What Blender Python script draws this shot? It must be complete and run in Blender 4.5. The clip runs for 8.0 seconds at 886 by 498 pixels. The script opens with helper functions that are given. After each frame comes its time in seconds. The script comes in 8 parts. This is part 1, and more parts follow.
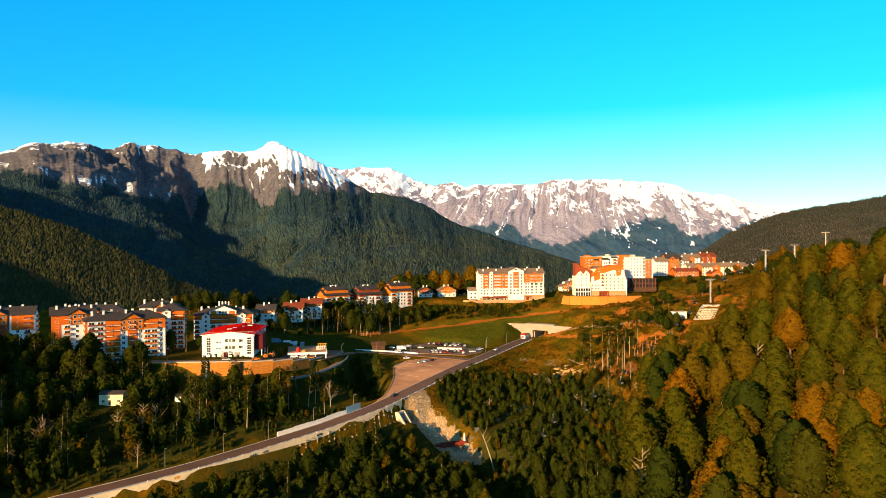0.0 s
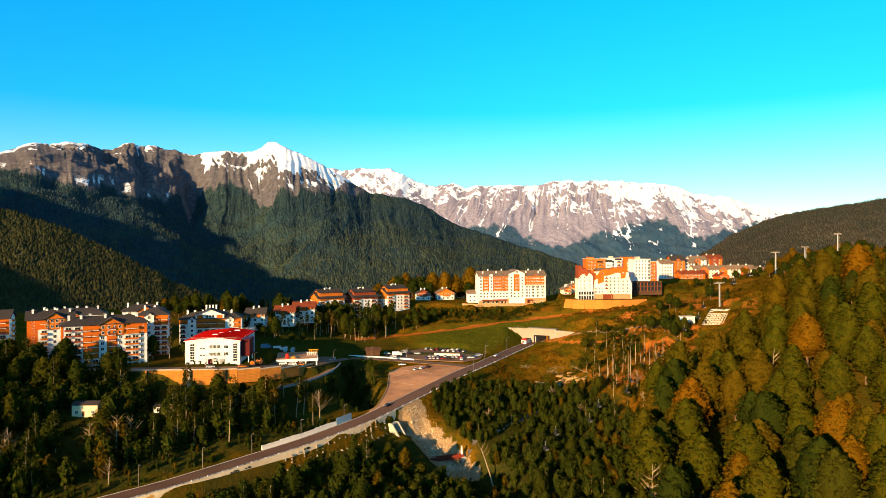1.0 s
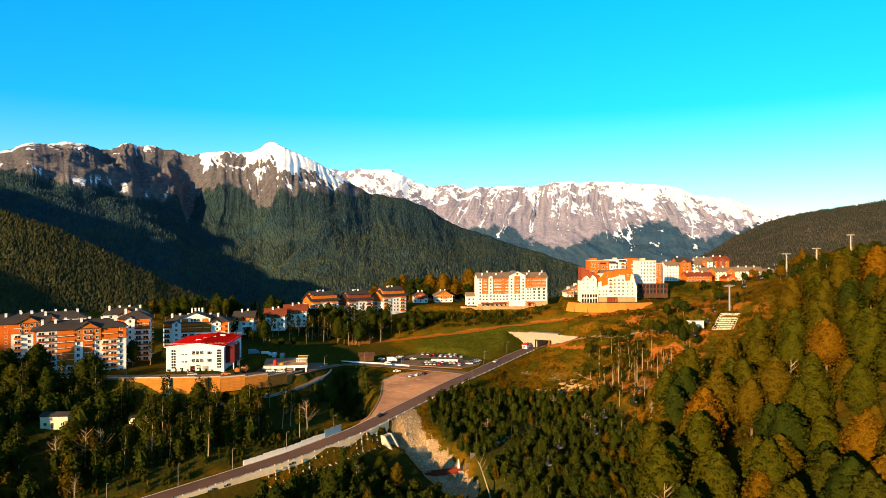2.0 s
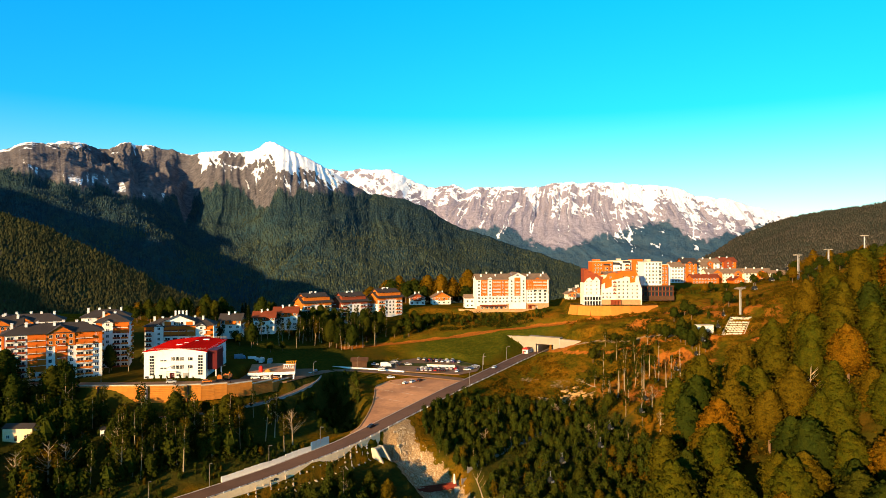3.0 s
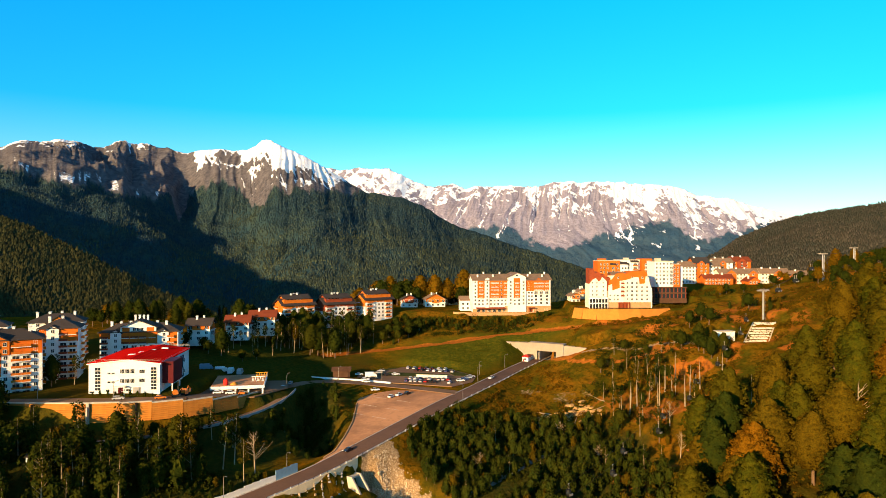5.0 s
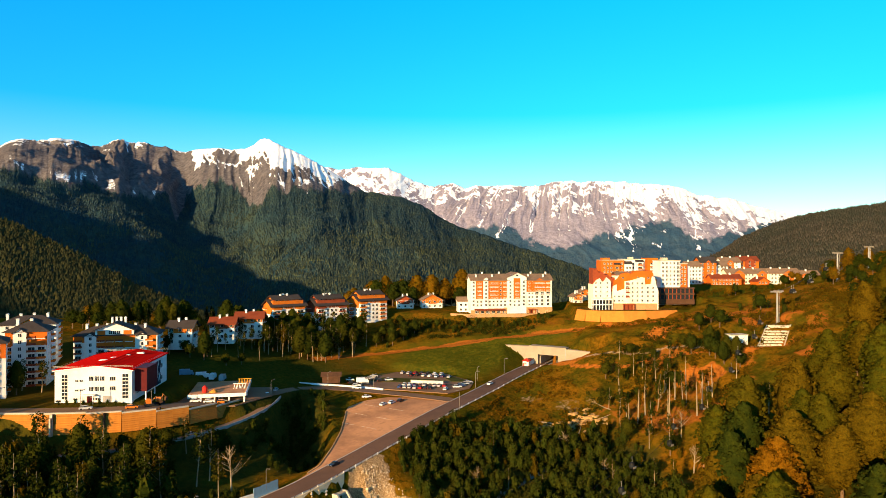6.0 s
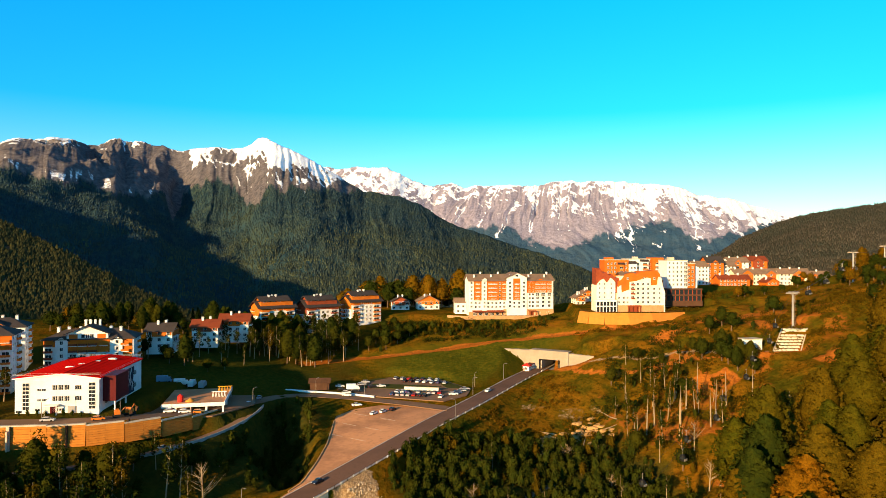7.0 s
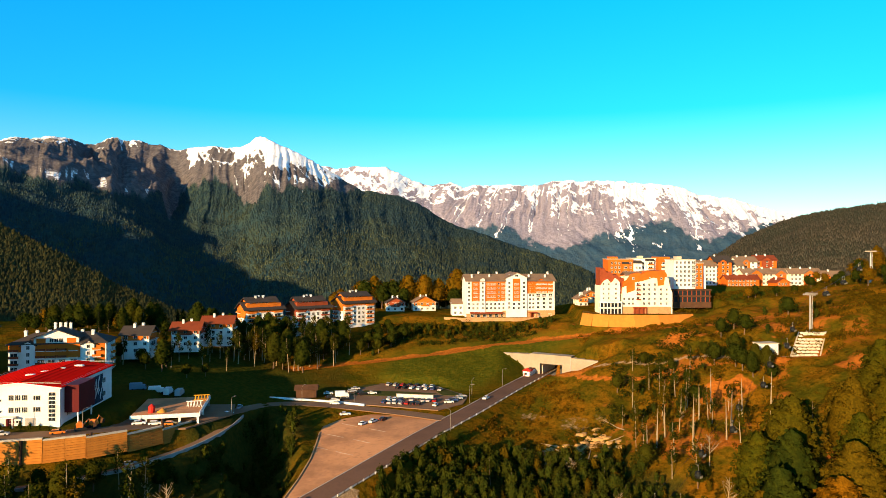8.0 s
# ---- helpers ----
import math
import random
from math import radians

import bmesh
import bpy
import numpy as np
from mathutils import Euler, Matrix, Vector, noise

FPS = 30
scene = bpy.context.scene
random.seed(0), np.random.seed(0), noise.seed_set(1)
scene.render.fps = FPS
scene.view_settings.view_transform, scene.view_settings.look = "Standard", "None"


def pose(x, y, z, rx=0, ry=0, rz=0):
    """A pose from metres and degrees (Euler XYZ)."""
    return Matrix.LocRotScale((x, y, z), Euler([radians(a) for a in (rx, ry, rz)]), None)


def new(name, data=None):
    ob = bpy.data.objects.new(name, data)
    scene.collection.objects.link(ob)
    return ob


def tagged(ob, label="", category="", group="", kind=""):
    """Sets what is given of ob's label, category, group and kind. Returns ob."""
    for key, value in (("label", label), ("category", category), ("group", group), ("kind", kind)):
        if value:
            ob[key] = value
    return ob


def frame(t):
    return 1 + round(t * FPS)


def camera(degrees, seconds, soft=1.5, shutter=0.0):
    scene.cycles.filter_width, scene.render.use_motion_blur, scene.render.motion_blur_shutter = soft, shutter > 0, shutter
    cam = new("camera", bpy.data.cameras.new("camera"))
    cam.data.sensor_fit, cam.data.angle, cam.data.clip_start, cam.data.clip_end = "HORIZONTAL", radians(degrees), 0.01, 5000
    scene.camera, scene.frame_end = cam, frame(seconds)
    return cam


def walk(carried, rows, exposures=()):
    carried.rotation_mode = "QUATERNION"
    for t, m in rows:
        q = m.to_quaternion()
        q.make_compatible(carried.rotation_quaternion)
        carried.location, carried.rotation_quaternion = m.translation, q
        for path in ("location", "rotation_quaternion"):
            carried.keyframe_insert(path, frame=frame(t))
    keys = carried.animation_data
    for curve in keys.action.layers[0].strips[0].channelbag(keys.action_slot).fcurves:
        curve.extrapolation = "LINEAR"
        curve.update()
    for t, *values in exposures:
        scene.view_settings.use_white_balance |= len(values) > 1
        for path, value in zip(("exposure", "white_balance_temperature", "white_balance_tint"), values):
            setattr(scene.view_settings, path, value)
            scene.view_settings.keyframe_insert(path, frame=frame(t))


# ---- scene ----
# camera: eye, then heading, pitch and roll in degrees
FLIGHT = [
    (0, -0, 0, 73, -0.036, -0.215, 0.293),
    (0.5, 1.01, 9.44, 73.05, -0.005, -0.154, 0.247),
    (1, 2.05, 19, 73.04, 0.014, -0.098, 0.2),
    (1.5, 3.05, 28.68, 72.94, 0.033, -0.045, 0.164),
    (3, 6.09, 57.85, 72.41, 0.057, 0.067, -0.018),
    (3.5, 7.26, 67.65, 72.18, 0.063, 0.079, -0.041),
    (4, 8.45, 77.4, 71.88, 0.063, 0.095, -0.035),
    (4.5, 9.54, 87.15, 71.52, 0.039, 0.079, -0.046),
    (6, 12.6, 116.68, 70.43, 0.006, 0.049, -0.108),
    (6.5, 13.54, 126.48, 70.09, -0.02, 0.045, -0.155),
    (7, 14.46, 136.28, 69.69, -0.051, 0.062, -0.161),
    (7.5, 15.49, 146.12, 69.29, -0.069, 0.055, -0.165),
    (8, 16.55, 156, 68.94, -0.093, 0.056, -0.174),
]
cam = camera(68, 8.0, soft=0.6)
walk(cam, [(t, pose(x, y, z, 0, 0, h) @ pose(0, 0, 0, 90 + p, 0, 0) @ pose(0, 0, 0, 0, 0, -r)) for t, x, y, z, h, p, r in FLIGHT])

# ---- light ----
SUN_AZ, SUN_EL = math.radians(-147), math.radians(12.0)      # where the sun stands, clockwise from +y
world = bpy.data.worlds.new("sky")
scene.world = world
world.use_nodes = True
wt = world.node_tree
wt.nodes.clear()
w_out = wt.nodes.new("ShaderNodeOutputWorld")
w_bg = wt.nodes.new("ShaderNodeBackground")
w_sky = wt.nodes.new("ShaderNodeTexSky")
w_sky.sky_type = "NISHITA"
w_sky.sun_disc = False
w_sky.sun_elevation, w_sky.sun_rotation = SUN_EL, SUN_AZ
w_sky.air_density, w_sky.dust_density, w_sky.ozone_density = 1.0, 0.3, 2.0
w_tint = wt.nodes.new("ShaderNodeMix")
w_tint.data_type, w_tint.blend_type = "RGBA", "MULTIPLY"
w_tint.inputs["Factor"].default_value = 1.0
w_geo = wt.nodes.new("ShaderNodeTexCoord")
w_sep = wt.nodes.new("ShaderNodeSeparateXYZ")
wt.links.new(w_geo.outputs["Generated"], w_sep.inputs["Vector"])
w_ramp = wt.nodes.new("ShaderNodeValToRGB")
w_ramp.color_ramp.elements[0].position, w_ramp.color_ramp.elements[0].color = 0.04, (0.66, 0.90, 0.98, 1)
w_ramp.color_ramp.elements[1].position, w_ramp.color_ramp.elements[1].color = 0.36, (0.02, 0.93, 1.36, 1)
w_mid = w_ramp.color_ramp.elements.new(0.20)
w_mid.color = (0.05, 0.80, 1.18, 1)
w_top = w_ramp.color_ramp.elements.new(0.70)
w_top.color = (0.66, 0.65, 0.64, 1)
wt.links.new(w_sep.outputs["Z"], w_ramp.inputs["Fac"])
wt.links.new(w_ramp.outputs["Color"], w_tint.inputs["B"])
wt.links.new(w_sky.outputs["Color"], w_tint.inputs["A"])
wt.links.new(w_tint.outputs["Result"], w_bg.inputs["Color"])
w_bg.inputs["Strength"].default_value = 0.112
wt.links.new(w_bg.outputs["Background"], w_out.inputs["Surface"])
sun = new("sun", bpy.data.lights.new("sun", "SUN"))
sun.data.energy, sun.data.angle, sun.data.color = 5.0, math.radians(0.6), (1.0, 0.66, 0.30)
sun_dir = Vector((math.sin(SUN_AZ) * math.cos(SUN_EL), math.cos(SUN_AZ) * math.cos(SUN_EL), math.sin(SUN_EL)))
sun.rotation_euler = sun_dir.to_track_quat("Z", "Y").to_euler()
sun.location = (-300, -200, 300)
scene.view_settings.exposure = 1.15


# ---- noise and small helpers ----
def lattice(ix, iy, seed):
    n = (ix.astype(np.int64) * 374761393 + iy.astype(np.int64) * 668265263 + seed * 1442695041) & 0x7FFFFFFF
    n = ((n ^ (n >> 13)) * 1274126177) & 0x7FFFFFFF
    n = ((n ^ (n >> 16)) * 461845907) & 0x7FFFFFFF
    return (n ^ (n >> 15)).astype(float) / 0x7FFFFFFF


def value_noise(x, y, seed=0):
    x, y = np.asarray(x, float), np.asarray(y, float)
    ix, iy = np.floor(x), np.floor(y)
    fx, fy = x - ix, y - iy
    fx, fy = fx * fx * (3 - 2 * fx), fy * fy * (3 - 2 * fy)
    a, b = lattice(ix, iy, seed), lattice(ix + 1, iy, seed)
    c, d = lattice(ix, iy + 1, seed), lattice(ix + 1, iy + 1, seed)
    return (a + (b - a) * fx) * (1 - fy) + (c + (d - c) * fx) * fy


def fbm(x, y, octaves=4, seed=0):
    s, a, t = 0.0, 0.5, 0.0
    for k in range(octaves):
        s = s + a * value_noise(x * 2 ** k, y * 2 ** k, seed + k * 17)
        t, a = t + a, a * 0.5
    return s / t


def ridged(x, y, octaves=4, seed=0):
    s, a, t = 0.0, 0.5, 0.0
    for k in range(octaves):
        s = s + a * (1 - abs(2 * value_noise(x * 2 ** k, y * 2 ** k, seed + k * 31) - 1))
        t, a = t + a, a * 0.55
    return s / t


def smooth(a, b, v):
    u = np.clip((v - a) / (b - a), 0, 1)
    return u * u * (3 - 2 * u)


def mesh_from(name, verts, faces, mats=(), slots=None, soft=False):
    me = bpy.data.meshes.new(name)
    me.from_pydata([tuple(v) for v in verts], [], [tuple(f) for f in faces])
    for m in mats:
        me.materials.append(m)
    if slots is not None:
        me.polygons.foreach_set("material_index", np.asarray(slots, dtype=np.int32))
    if soft:
        me.polygons.foreach_set("use_smooth", np.ones(len(me.polygons), dtype=bool))
    me.update()
    return me


def grid_mesh(name, X, Y, Z, mats, skip=None):
    """A smooth sheet over a grid of places."""
    n, m = X.shape
    idx = np.arange(n * m).reshape(n, m)
    faces = np.stack([idx[:-1, :-1], idx[:-1, 1:], idx[1:, 1:], idx[1:, :-1]], -1).reshape(-1, 4)
    if skip is not None:
        faces = faces[~(skip[:-1, :-1] & skip[1:, 1:] & skip[:-1, 1:] & skip[1:, :-1]).ravel()]
    me = bpy.data.meshes.new(name)
    me.vertices.add(n * m)
    me.vertices.foreach_set("co", np.stack([X, Y, Z], -1).astype(np.float32).ravel())
    me.loops.add(faces.size)
    me.loops.foreach_set("vertex_index", faces.ravel().astype(np.int32))
    me.polygons.add(len(faces))
    me.polygons.foreach_set("loop_start", np.arange(0, faces.size, 4, dtype=np.int32))
    me.polygons.foreach_set("use_smooth", np.ones(len(faces), dtype=bool))
    for k in mats:
        me.materials.append(k)
    me.update(calc_edges=True)
    return me


def cover(me, values, name="cover"):
    at = me.color_attributes.new(name, "FLOAT_COLOR", "POINT")
    v = np.ones((len(me.vertices), 4), dtype=np.float32)
    for k, a in enumerate(values):
        v[:, k] = np.asarray(a).ravel()
    at.data.foreach_set("color", v.ravel())


class Shape:
    """Collects boxes, prisms and tubes into one mesh."""

    def __init__(self):
        self.v, self.f, self.s = [], [], []

    def add(self, verts, faces, slot=0):
        o = len(self.v)
        self.v += [tuple(p) for p in verts]
        self.f += [tuple(o + i for i in f) for f in faces]
        self.s += [slot] * len(faces)
        return self

    def box(self, x0, x1, y0, y1, z0, z1, slot=0):
        p = [(x, y, z) for z in (z0, z1) for x, y in ((x0, y0), (x1, y0), (x1, y1), (x0, y1))]
        return self.add(p, [(3, 2, 1, 0), (4, 5, 6, 7), (0, 1, 5, 4), (1, 2, 6, 5), (2, 3, 7, 6), (3, 0, 4, 7)], slot)

    def prism(self, outline, axis, a, b, slot=0):
        """An outline (u, v) drawn out from a to b along an axis: x -> (y, z), y -> (x, z), z -> (x, y)."""
        put = {"x": lambda u, v, w: (w, u, v), "y": lambda u, v, w: (u, w, v), "z": lambda u, v, w: (u, v, w)}[axis]
        n = len(outline)
        p = [put(u, v, a) for u, v in outline] + [put(u, v, b) for u, v in outline]
        fs = [(i, (i + 1) % n, n + (i + 1) % n, n + i) for i in range(n)]
        area = sum(outline[i][0] * outline[(i + 1) % n][1] - outline[(i + 1) % n][0] * outline[i][1] for i in range(n))
        caps = [tuple(range(n - 1, -1, -1)), tuple(range(n, 2 * n))]
        flip = (area < 0) != (axis == "y")
        fs = fs + caps
        if flip:
            fs = [f[::-1] for f in fs]
        return self.add(p, fs, slot)

    def tube(self, pts, radii, sides=6, slot=0):
        pts = [Vector(p) for p in pts]
        rings = []
        for i, p in enumerate(pts):
            d = (pts[min(i + 1, len(pts) - 1)] - pts[max(i - 1, 0)]).normalized()
            u = d.orthogonal().normalized()
            w = d.cross(u)
            rings += [p + radii[i] * (math.cos(2 * math.pi * k / sides) * u + math.sin(2 * math.pi * k / sides) * w) for k in range(sides)]
        n = len(pts)
        fs = [(i * sides + k, i * sides + (k + 1) % sides, (i + 1) * sides + (k + 1) % sides, (i + 1) * sides + k)
              for i in range(n - 1) for k in range(sides)]
        fs += [tuple(range(sides - 1, -1, -1)), tuple((n - 1) * sides + k for k in range(sides))]
        return self.add(rings, fs, slot)

    def mesh(self, name, mats, soft=False):
        return mesh_from(name, self.v, self.f, mats, self.s, soft)


def thing(name, m, label, category, group="", kind=""):
    ob = new(name)
    ob.empty_display_size = 0.5
    ob.matrix_basis = m
    return tagged(ob, label, category, group, kind)


def part(name, me, parent, m=None, label=""):
    """One mesh under a thing or under a part. me: a mesh, or a Shape with its materials set by the caller."""
    ob = new(name, me)
    ob.parent = parent
    if m is not None:
        ob.matrix_basis = m
    if label:
        ob["label"] = label
    return ob


# ---- materials ----
def material(name, rough=0.8, metal=0.0):
    m = bpy.data.materials.new(name)
    m.use_nodes = True
    b = m.node_tree.nodes["Principled BSDF"]
    b.inputs["Roughness"].default_value, b.inputs["Metallic"].default_value = rough, metal
    b.inputs["Specular IOR Level"].default_value = 0.5 if rough < 0.5 else 0.1
    return m, m.node_tree, b


def node(t, kind, **inputs):
    n = t.nodes.new(kind)
    for k, v in inputs.items():
        n.inputs[k.replace("_", " ")].default_value = v
    return n


def noise_node(t, scale, detail=4, rough=0.6, coords="Object", stretch=None):
    c = t.nodes.new("ShaderNodeTexCoord")
    n = node(t, "ShaderNodeTexNoise", Scale=scale, Detail=detail, Roughness=rough)
    if stretch:
        mp = t.nodes.new("ShaderNodeMapping")
        mp.inputs["Scale"].default_value = stretch
        t.links.new(c.outputs[coords], mp.inputs["Vector"])
        t.links.new(mp.outputs["Vector"], n.inputs["Vector"])
    else:
        t.links.new(c.outputs[coords], n.inputs["Vector"])
    return n


def mix(t, fac, a, b, blend="MIX"):
    """Mixes two colours; each of fac, a, b is a value or an output."""
    n = t.nodes.new("ShaderNodeMix")
    n.data_type, n.blend_type = "RGBA", blend
    for key, v in (("Factor", fac), ("A", a), ("B", b)):
        if isinstance(v, bpy.types.NodeSocket):
            t.links.new(v, n.inputs[key])
        elif key == "Factor":
            n.inputs[key].default_value = v
        else:
            n.inputs[key].default_value = (*v, 1)
    return n.outputs["Result"]


def ramp(t, fac, lo, hi):
    n = t.nodes.new("ShaderNodeMapRange")
    n.interpolation_type = "SMOOTHSTEP"
    n.inputs["From Min"].default_value, n.inputs["From Max"].default_value = lo, hi
    t.links.new(fac, n.inputs["Value"])
    return n.outputs["Result"]


def relief(t, b, height, strength=0.4, distance=0.1):
    n = t.nodes.new("ShaderNodeBump")
    n.inputs["Strength"].default_value, n.inputs["Distance"].default_value = strength, distance
    t.links.new(height, n.inputs["Height"])
    t.links.new(n.outputs["Normal"], b.inputs["Normal"])


def worn(name, base, dark, fine=3.0, broad=0.25, rough=0.85, metal=0.0, bump=0.25, amount=0.6, each=0.0, depth=0.05):
    """A surface with grain and broad stains; each: how far single pieces differ."""
    m, t, b = material(name, rough, metal)
    broad_n, fine_n = noise_node(t, broad, 5, 0.65), noise_node(t, fine, 3, 0.6)
    col = mix(t, ramp(t, broad_n.outputs["Fac"], 0.38, 0.72), base, mix(t, amount, base, dark))
    col = mix(t, ramp(t, fine_n.outputs["Fac"], 0.45, 0.8), col, mix(t, amount * 0.6, base, dark))
    if each:
        info = t.nodes.new("ShaderNodeObjectInfo")
        col = mix(t, ramp(t, info.outputs["Random"], 0.0, 1.0), col, mix(t, each, col, dark))
    t.links.new(col, b.inputs["Base Color"])
    relief(t, b, fine_n.outputs["Fac"], bump, depth)
    return m


PLASTER = worn("white_plaster", (0.72, 0.72, 0.71), (0.52, 0.48, 0.42), 2.0, 0.12)
CREAM = worn("cream_plaster", (0.82, 0.77, 0.62), (0.58, 0.46, 0.30), 2.0, 0.12)
ORANGE = worn("orange_plaster", (0.56, 0.125, 0.012), (0.36, 0.07, 0.008), 2.0, 0.15)
ORANGE_WOOD = worn("orange_stained_wood", (0.56, 0.15, 0.015), (0.28, 0.06, 0.008), 4.0, 0.3)
RED_BROWN = worn("red_brown_wood", (0.26, 0.055, 0.02), (0.12, 0.025, 0.012), 4.0, 0.3)
DARK_WOOD = worn("dark_brown_wood", (0.09, 0.045, 0.025), (0.04, 0.02, 0.012), 4.0, 0.3)
ROOF_GREY = worn("grey_brown_shingles", (0.062, 0.050, 0.045), (0.032, 0.027, 0.025), 3.0, 0.2, each=0.3)
ROOF_TAN = worn("tan_shingles", (0.22, 0.145, 0.095), (0.12, 0.08, 0.055), 3.0, 0.2)
ROOF_RED = worn("red_sheet_roof", (0.78, 0.010, 0.006), (0.55, 0.007, 0.005), 1.0, 0.15, rough=0.7, bump=0.1, amount=0.4)
ROOF_RED.node_tree.nodes["Principled BSDF"].inputs["Specular IOR Level"].default_value = 0.0
ROOF_MAROON = worn("brick_red_roof", (0.20, 0.045, 0.018), (0.11, 0.025, 0.012), 3.0, 0.2)
MAROON = worn("maroon_cladding", (0.09, 0.008, 0.010), (0.05, 0.005, 0.006), 2.0, 0.2, rough=0.5)
STONE = worn("tan_stone_facing", (0.46, 0.26, 0.12), (0.28, 0.14, 0.06), 1.5, 0.3)
PORTAL = worn("weathered_portal_concrete", (0.34, 0.28, 0.21), (0.20, 0.16, 0.12), 1.2, 0.12)
CONCRETE = worn("pale_concrete", (0.55, 0.47, 0.36), (0.30, 0.24, 0.17), 1.2, 0.12)
WALL_CONCRETE = worn("stained_cream_concrete", (0.80, 0.62, 0.38), (0.44, 0.30, 0.16), 0.8, 0.10, amount=0.5)
CONCRETE_GREY = worn("grey_concrete", (0.34, 0.32, 0.30), (0.18, 0.16, 0.15), 1.2, 0.15)
GABION = worn("ochre_reinforced_earth", (0.54, 0.205, 0.032), (0.30, 0.11, 0.02), 2.5, 0.2, bump=0.5, each=0.35)
ASPHALT = worn("worn_asphalt", (0.15, 0.082, 0.052), (0.080, 0.045, 0.031), 0.9, 0.07, rough=0.9)
ASPHALT_OLD = worn("dusty_asphalt", (0.23, 0.13, 0.072), (0.12, 0.072, 0.044), 0.6, 0.06, rough=0.9)
GRAVEL = worn("packed_sandy_gravel", (0.58, 0.275, 0.125), (0.24, 0.115, 0.060), 0.5, 0.05, rough=0.95, amount=0.9)
KERB = worn("kerb_concrete", (0.55, 0.48, 0.40), (0.34, 0.28, 0.22), 2.0, 0.3)
PAINT_WHITE = worn("white_paint", (0.80, 0.78, 0.74), (0.6, 0.56, 0.5), 2.0, 0.3, rough=0.6)
PAINT_RED = worn("red_paint", (0.60, 0.03, 0.02), (0.35, 0.02, 0.015), 2.0, 0.3, rough=0.5)
PAINT_YELLOW = worn("yellow_paint", (0.70, 0.32, 0.02), (0.45, 0.2, 0.02), 2.0, 0.3, rough=0.5)
PAINT_BLACK = worn("black_paint", (0.012, 0.012, 0.012), (0.006, 0.006, 0.006), 2.0, 0.3, rough=0.5)
PAINT_BLUE = worn("faded_blue_paint", (0.16, 0.27, 0.36), (0.10, 0.16, 0.2), 2.0, 0.3, rough=0.6)
STEEL_DULL = worn("dull_grey_steel", (0.24, 0.21, 0.18), (0.13, 0.11, 0.1), 2.0, 0.3, rough=0.55, metal=0.3)
STEEL = worn("galvanised_steel", (0.46, 0.44, 0.42), (0.3, 0.28, 0.27), 2.0, 0.3, rough=0.45, metal=0.6)
RUST = worn("rusty_red_steel", (0.22, 0.035, 0.018), (0.10, 0.02, 0.012), 2.0, 0.3)
TYRE = worn("tyre_rubber", (0.02, 0.02, 0.02), (0.012, 0.012, 0.012), 3.0, 0.5)
BARK = worn("brown_bark", (0.16, 0.10, 0.06), (0.07, 0.045, 0.03), 5.0, 0.8, bump=0.6)
BARK_PALE = worn("pale_bark", (0.34, 0.25, 0.15), (0.15, 0.11, 0.07), 3.0, 0.8, bump=0.4)
SANDBAG = worn("white_rubble_sacks", (0.78, 0.70, 0.56), (0.5, 0.42, 0.3), 3.0, 0.5, each=0.4)
ROCK = worn("pale_rubble_rock", (0.55, 0.42, 0.27), (0.28, 0.20, 0.13), 1.0, 0.2, each=0.4)

GLASS, g_t, g_b = material("dark_window_glass", 0.15)
g_b.inputs["Base Color"].default_value = (0.02, 0.025, 0.03, 1)
g_b.inputs["Specular IOR Level"].default_value = 0.25


def foliage(name, a, b_, c):
    m, t, b = material(name, 0.9)
    info = t.nodes.new("ShaderNodeObjectInfo")
    geo = t.nodes.new("ShaderNodeNewGeometry")
    n, fine = noise_node(t, 0.35, 3, 0.6), noise_node(t, 2.6, 3, 0.7)
    col = mix(t, ramp(t, n.outputs["Fac"], 0.35, 0.7), a, b_)
    col = mix(t, ramp(t, info.outputs["Random"], 0.35, 1.0), col, mix(t, 0.75, col, c))
    col = mix(t, ramp(t, fine.outputs["Fac"], 0.36, 0.62), mix(t, 0.45, col, (0.005, 0.006, 0.001)), col)
    col = mix(t, geo.outputs["Random Per Island"], mix(t, 0.35, col, (0.008, 0.010, 0.002)), col)
    t.links.new(col, b.inputs["Base Color"])
    relief(t, b, fine.outputs["Fac"], 0.8, 0.4)
    b.inputs["Specular IOR Level"].default_value = 0.0
    return m


LEAF_OLIVE = foliage("olive_spring_leaves", (0.042, 0.045, 0.003), (0.068, 0.056, 0.003), (0.104, 0.056, 0.003))
LEAF_DARK = foliage("dark_green_leaves", (0.020, 0.030, 0.004), (0.035, 0.041, 0.004), (0.056, 0.050, 0.004))
LEAF_GOLD = foliage("orange_brown_leaves", (0.110, 0.062, 0.003), (0.155, 0.070, 0.003), (0.19, 0.072, 0.003))
LEAF_SCRUB = foliage("young_tree_leaves", (0.029, 0.040, 0.005), (0.050, 0.052, 0.005), (0.085, 0.064, 0.005))
LEAF_PINE = foliage("conifer_needles", (0.013, 0.024, 0.005), (0.022, 0.035, 0.006), (0.03, 0.04, 0.008))

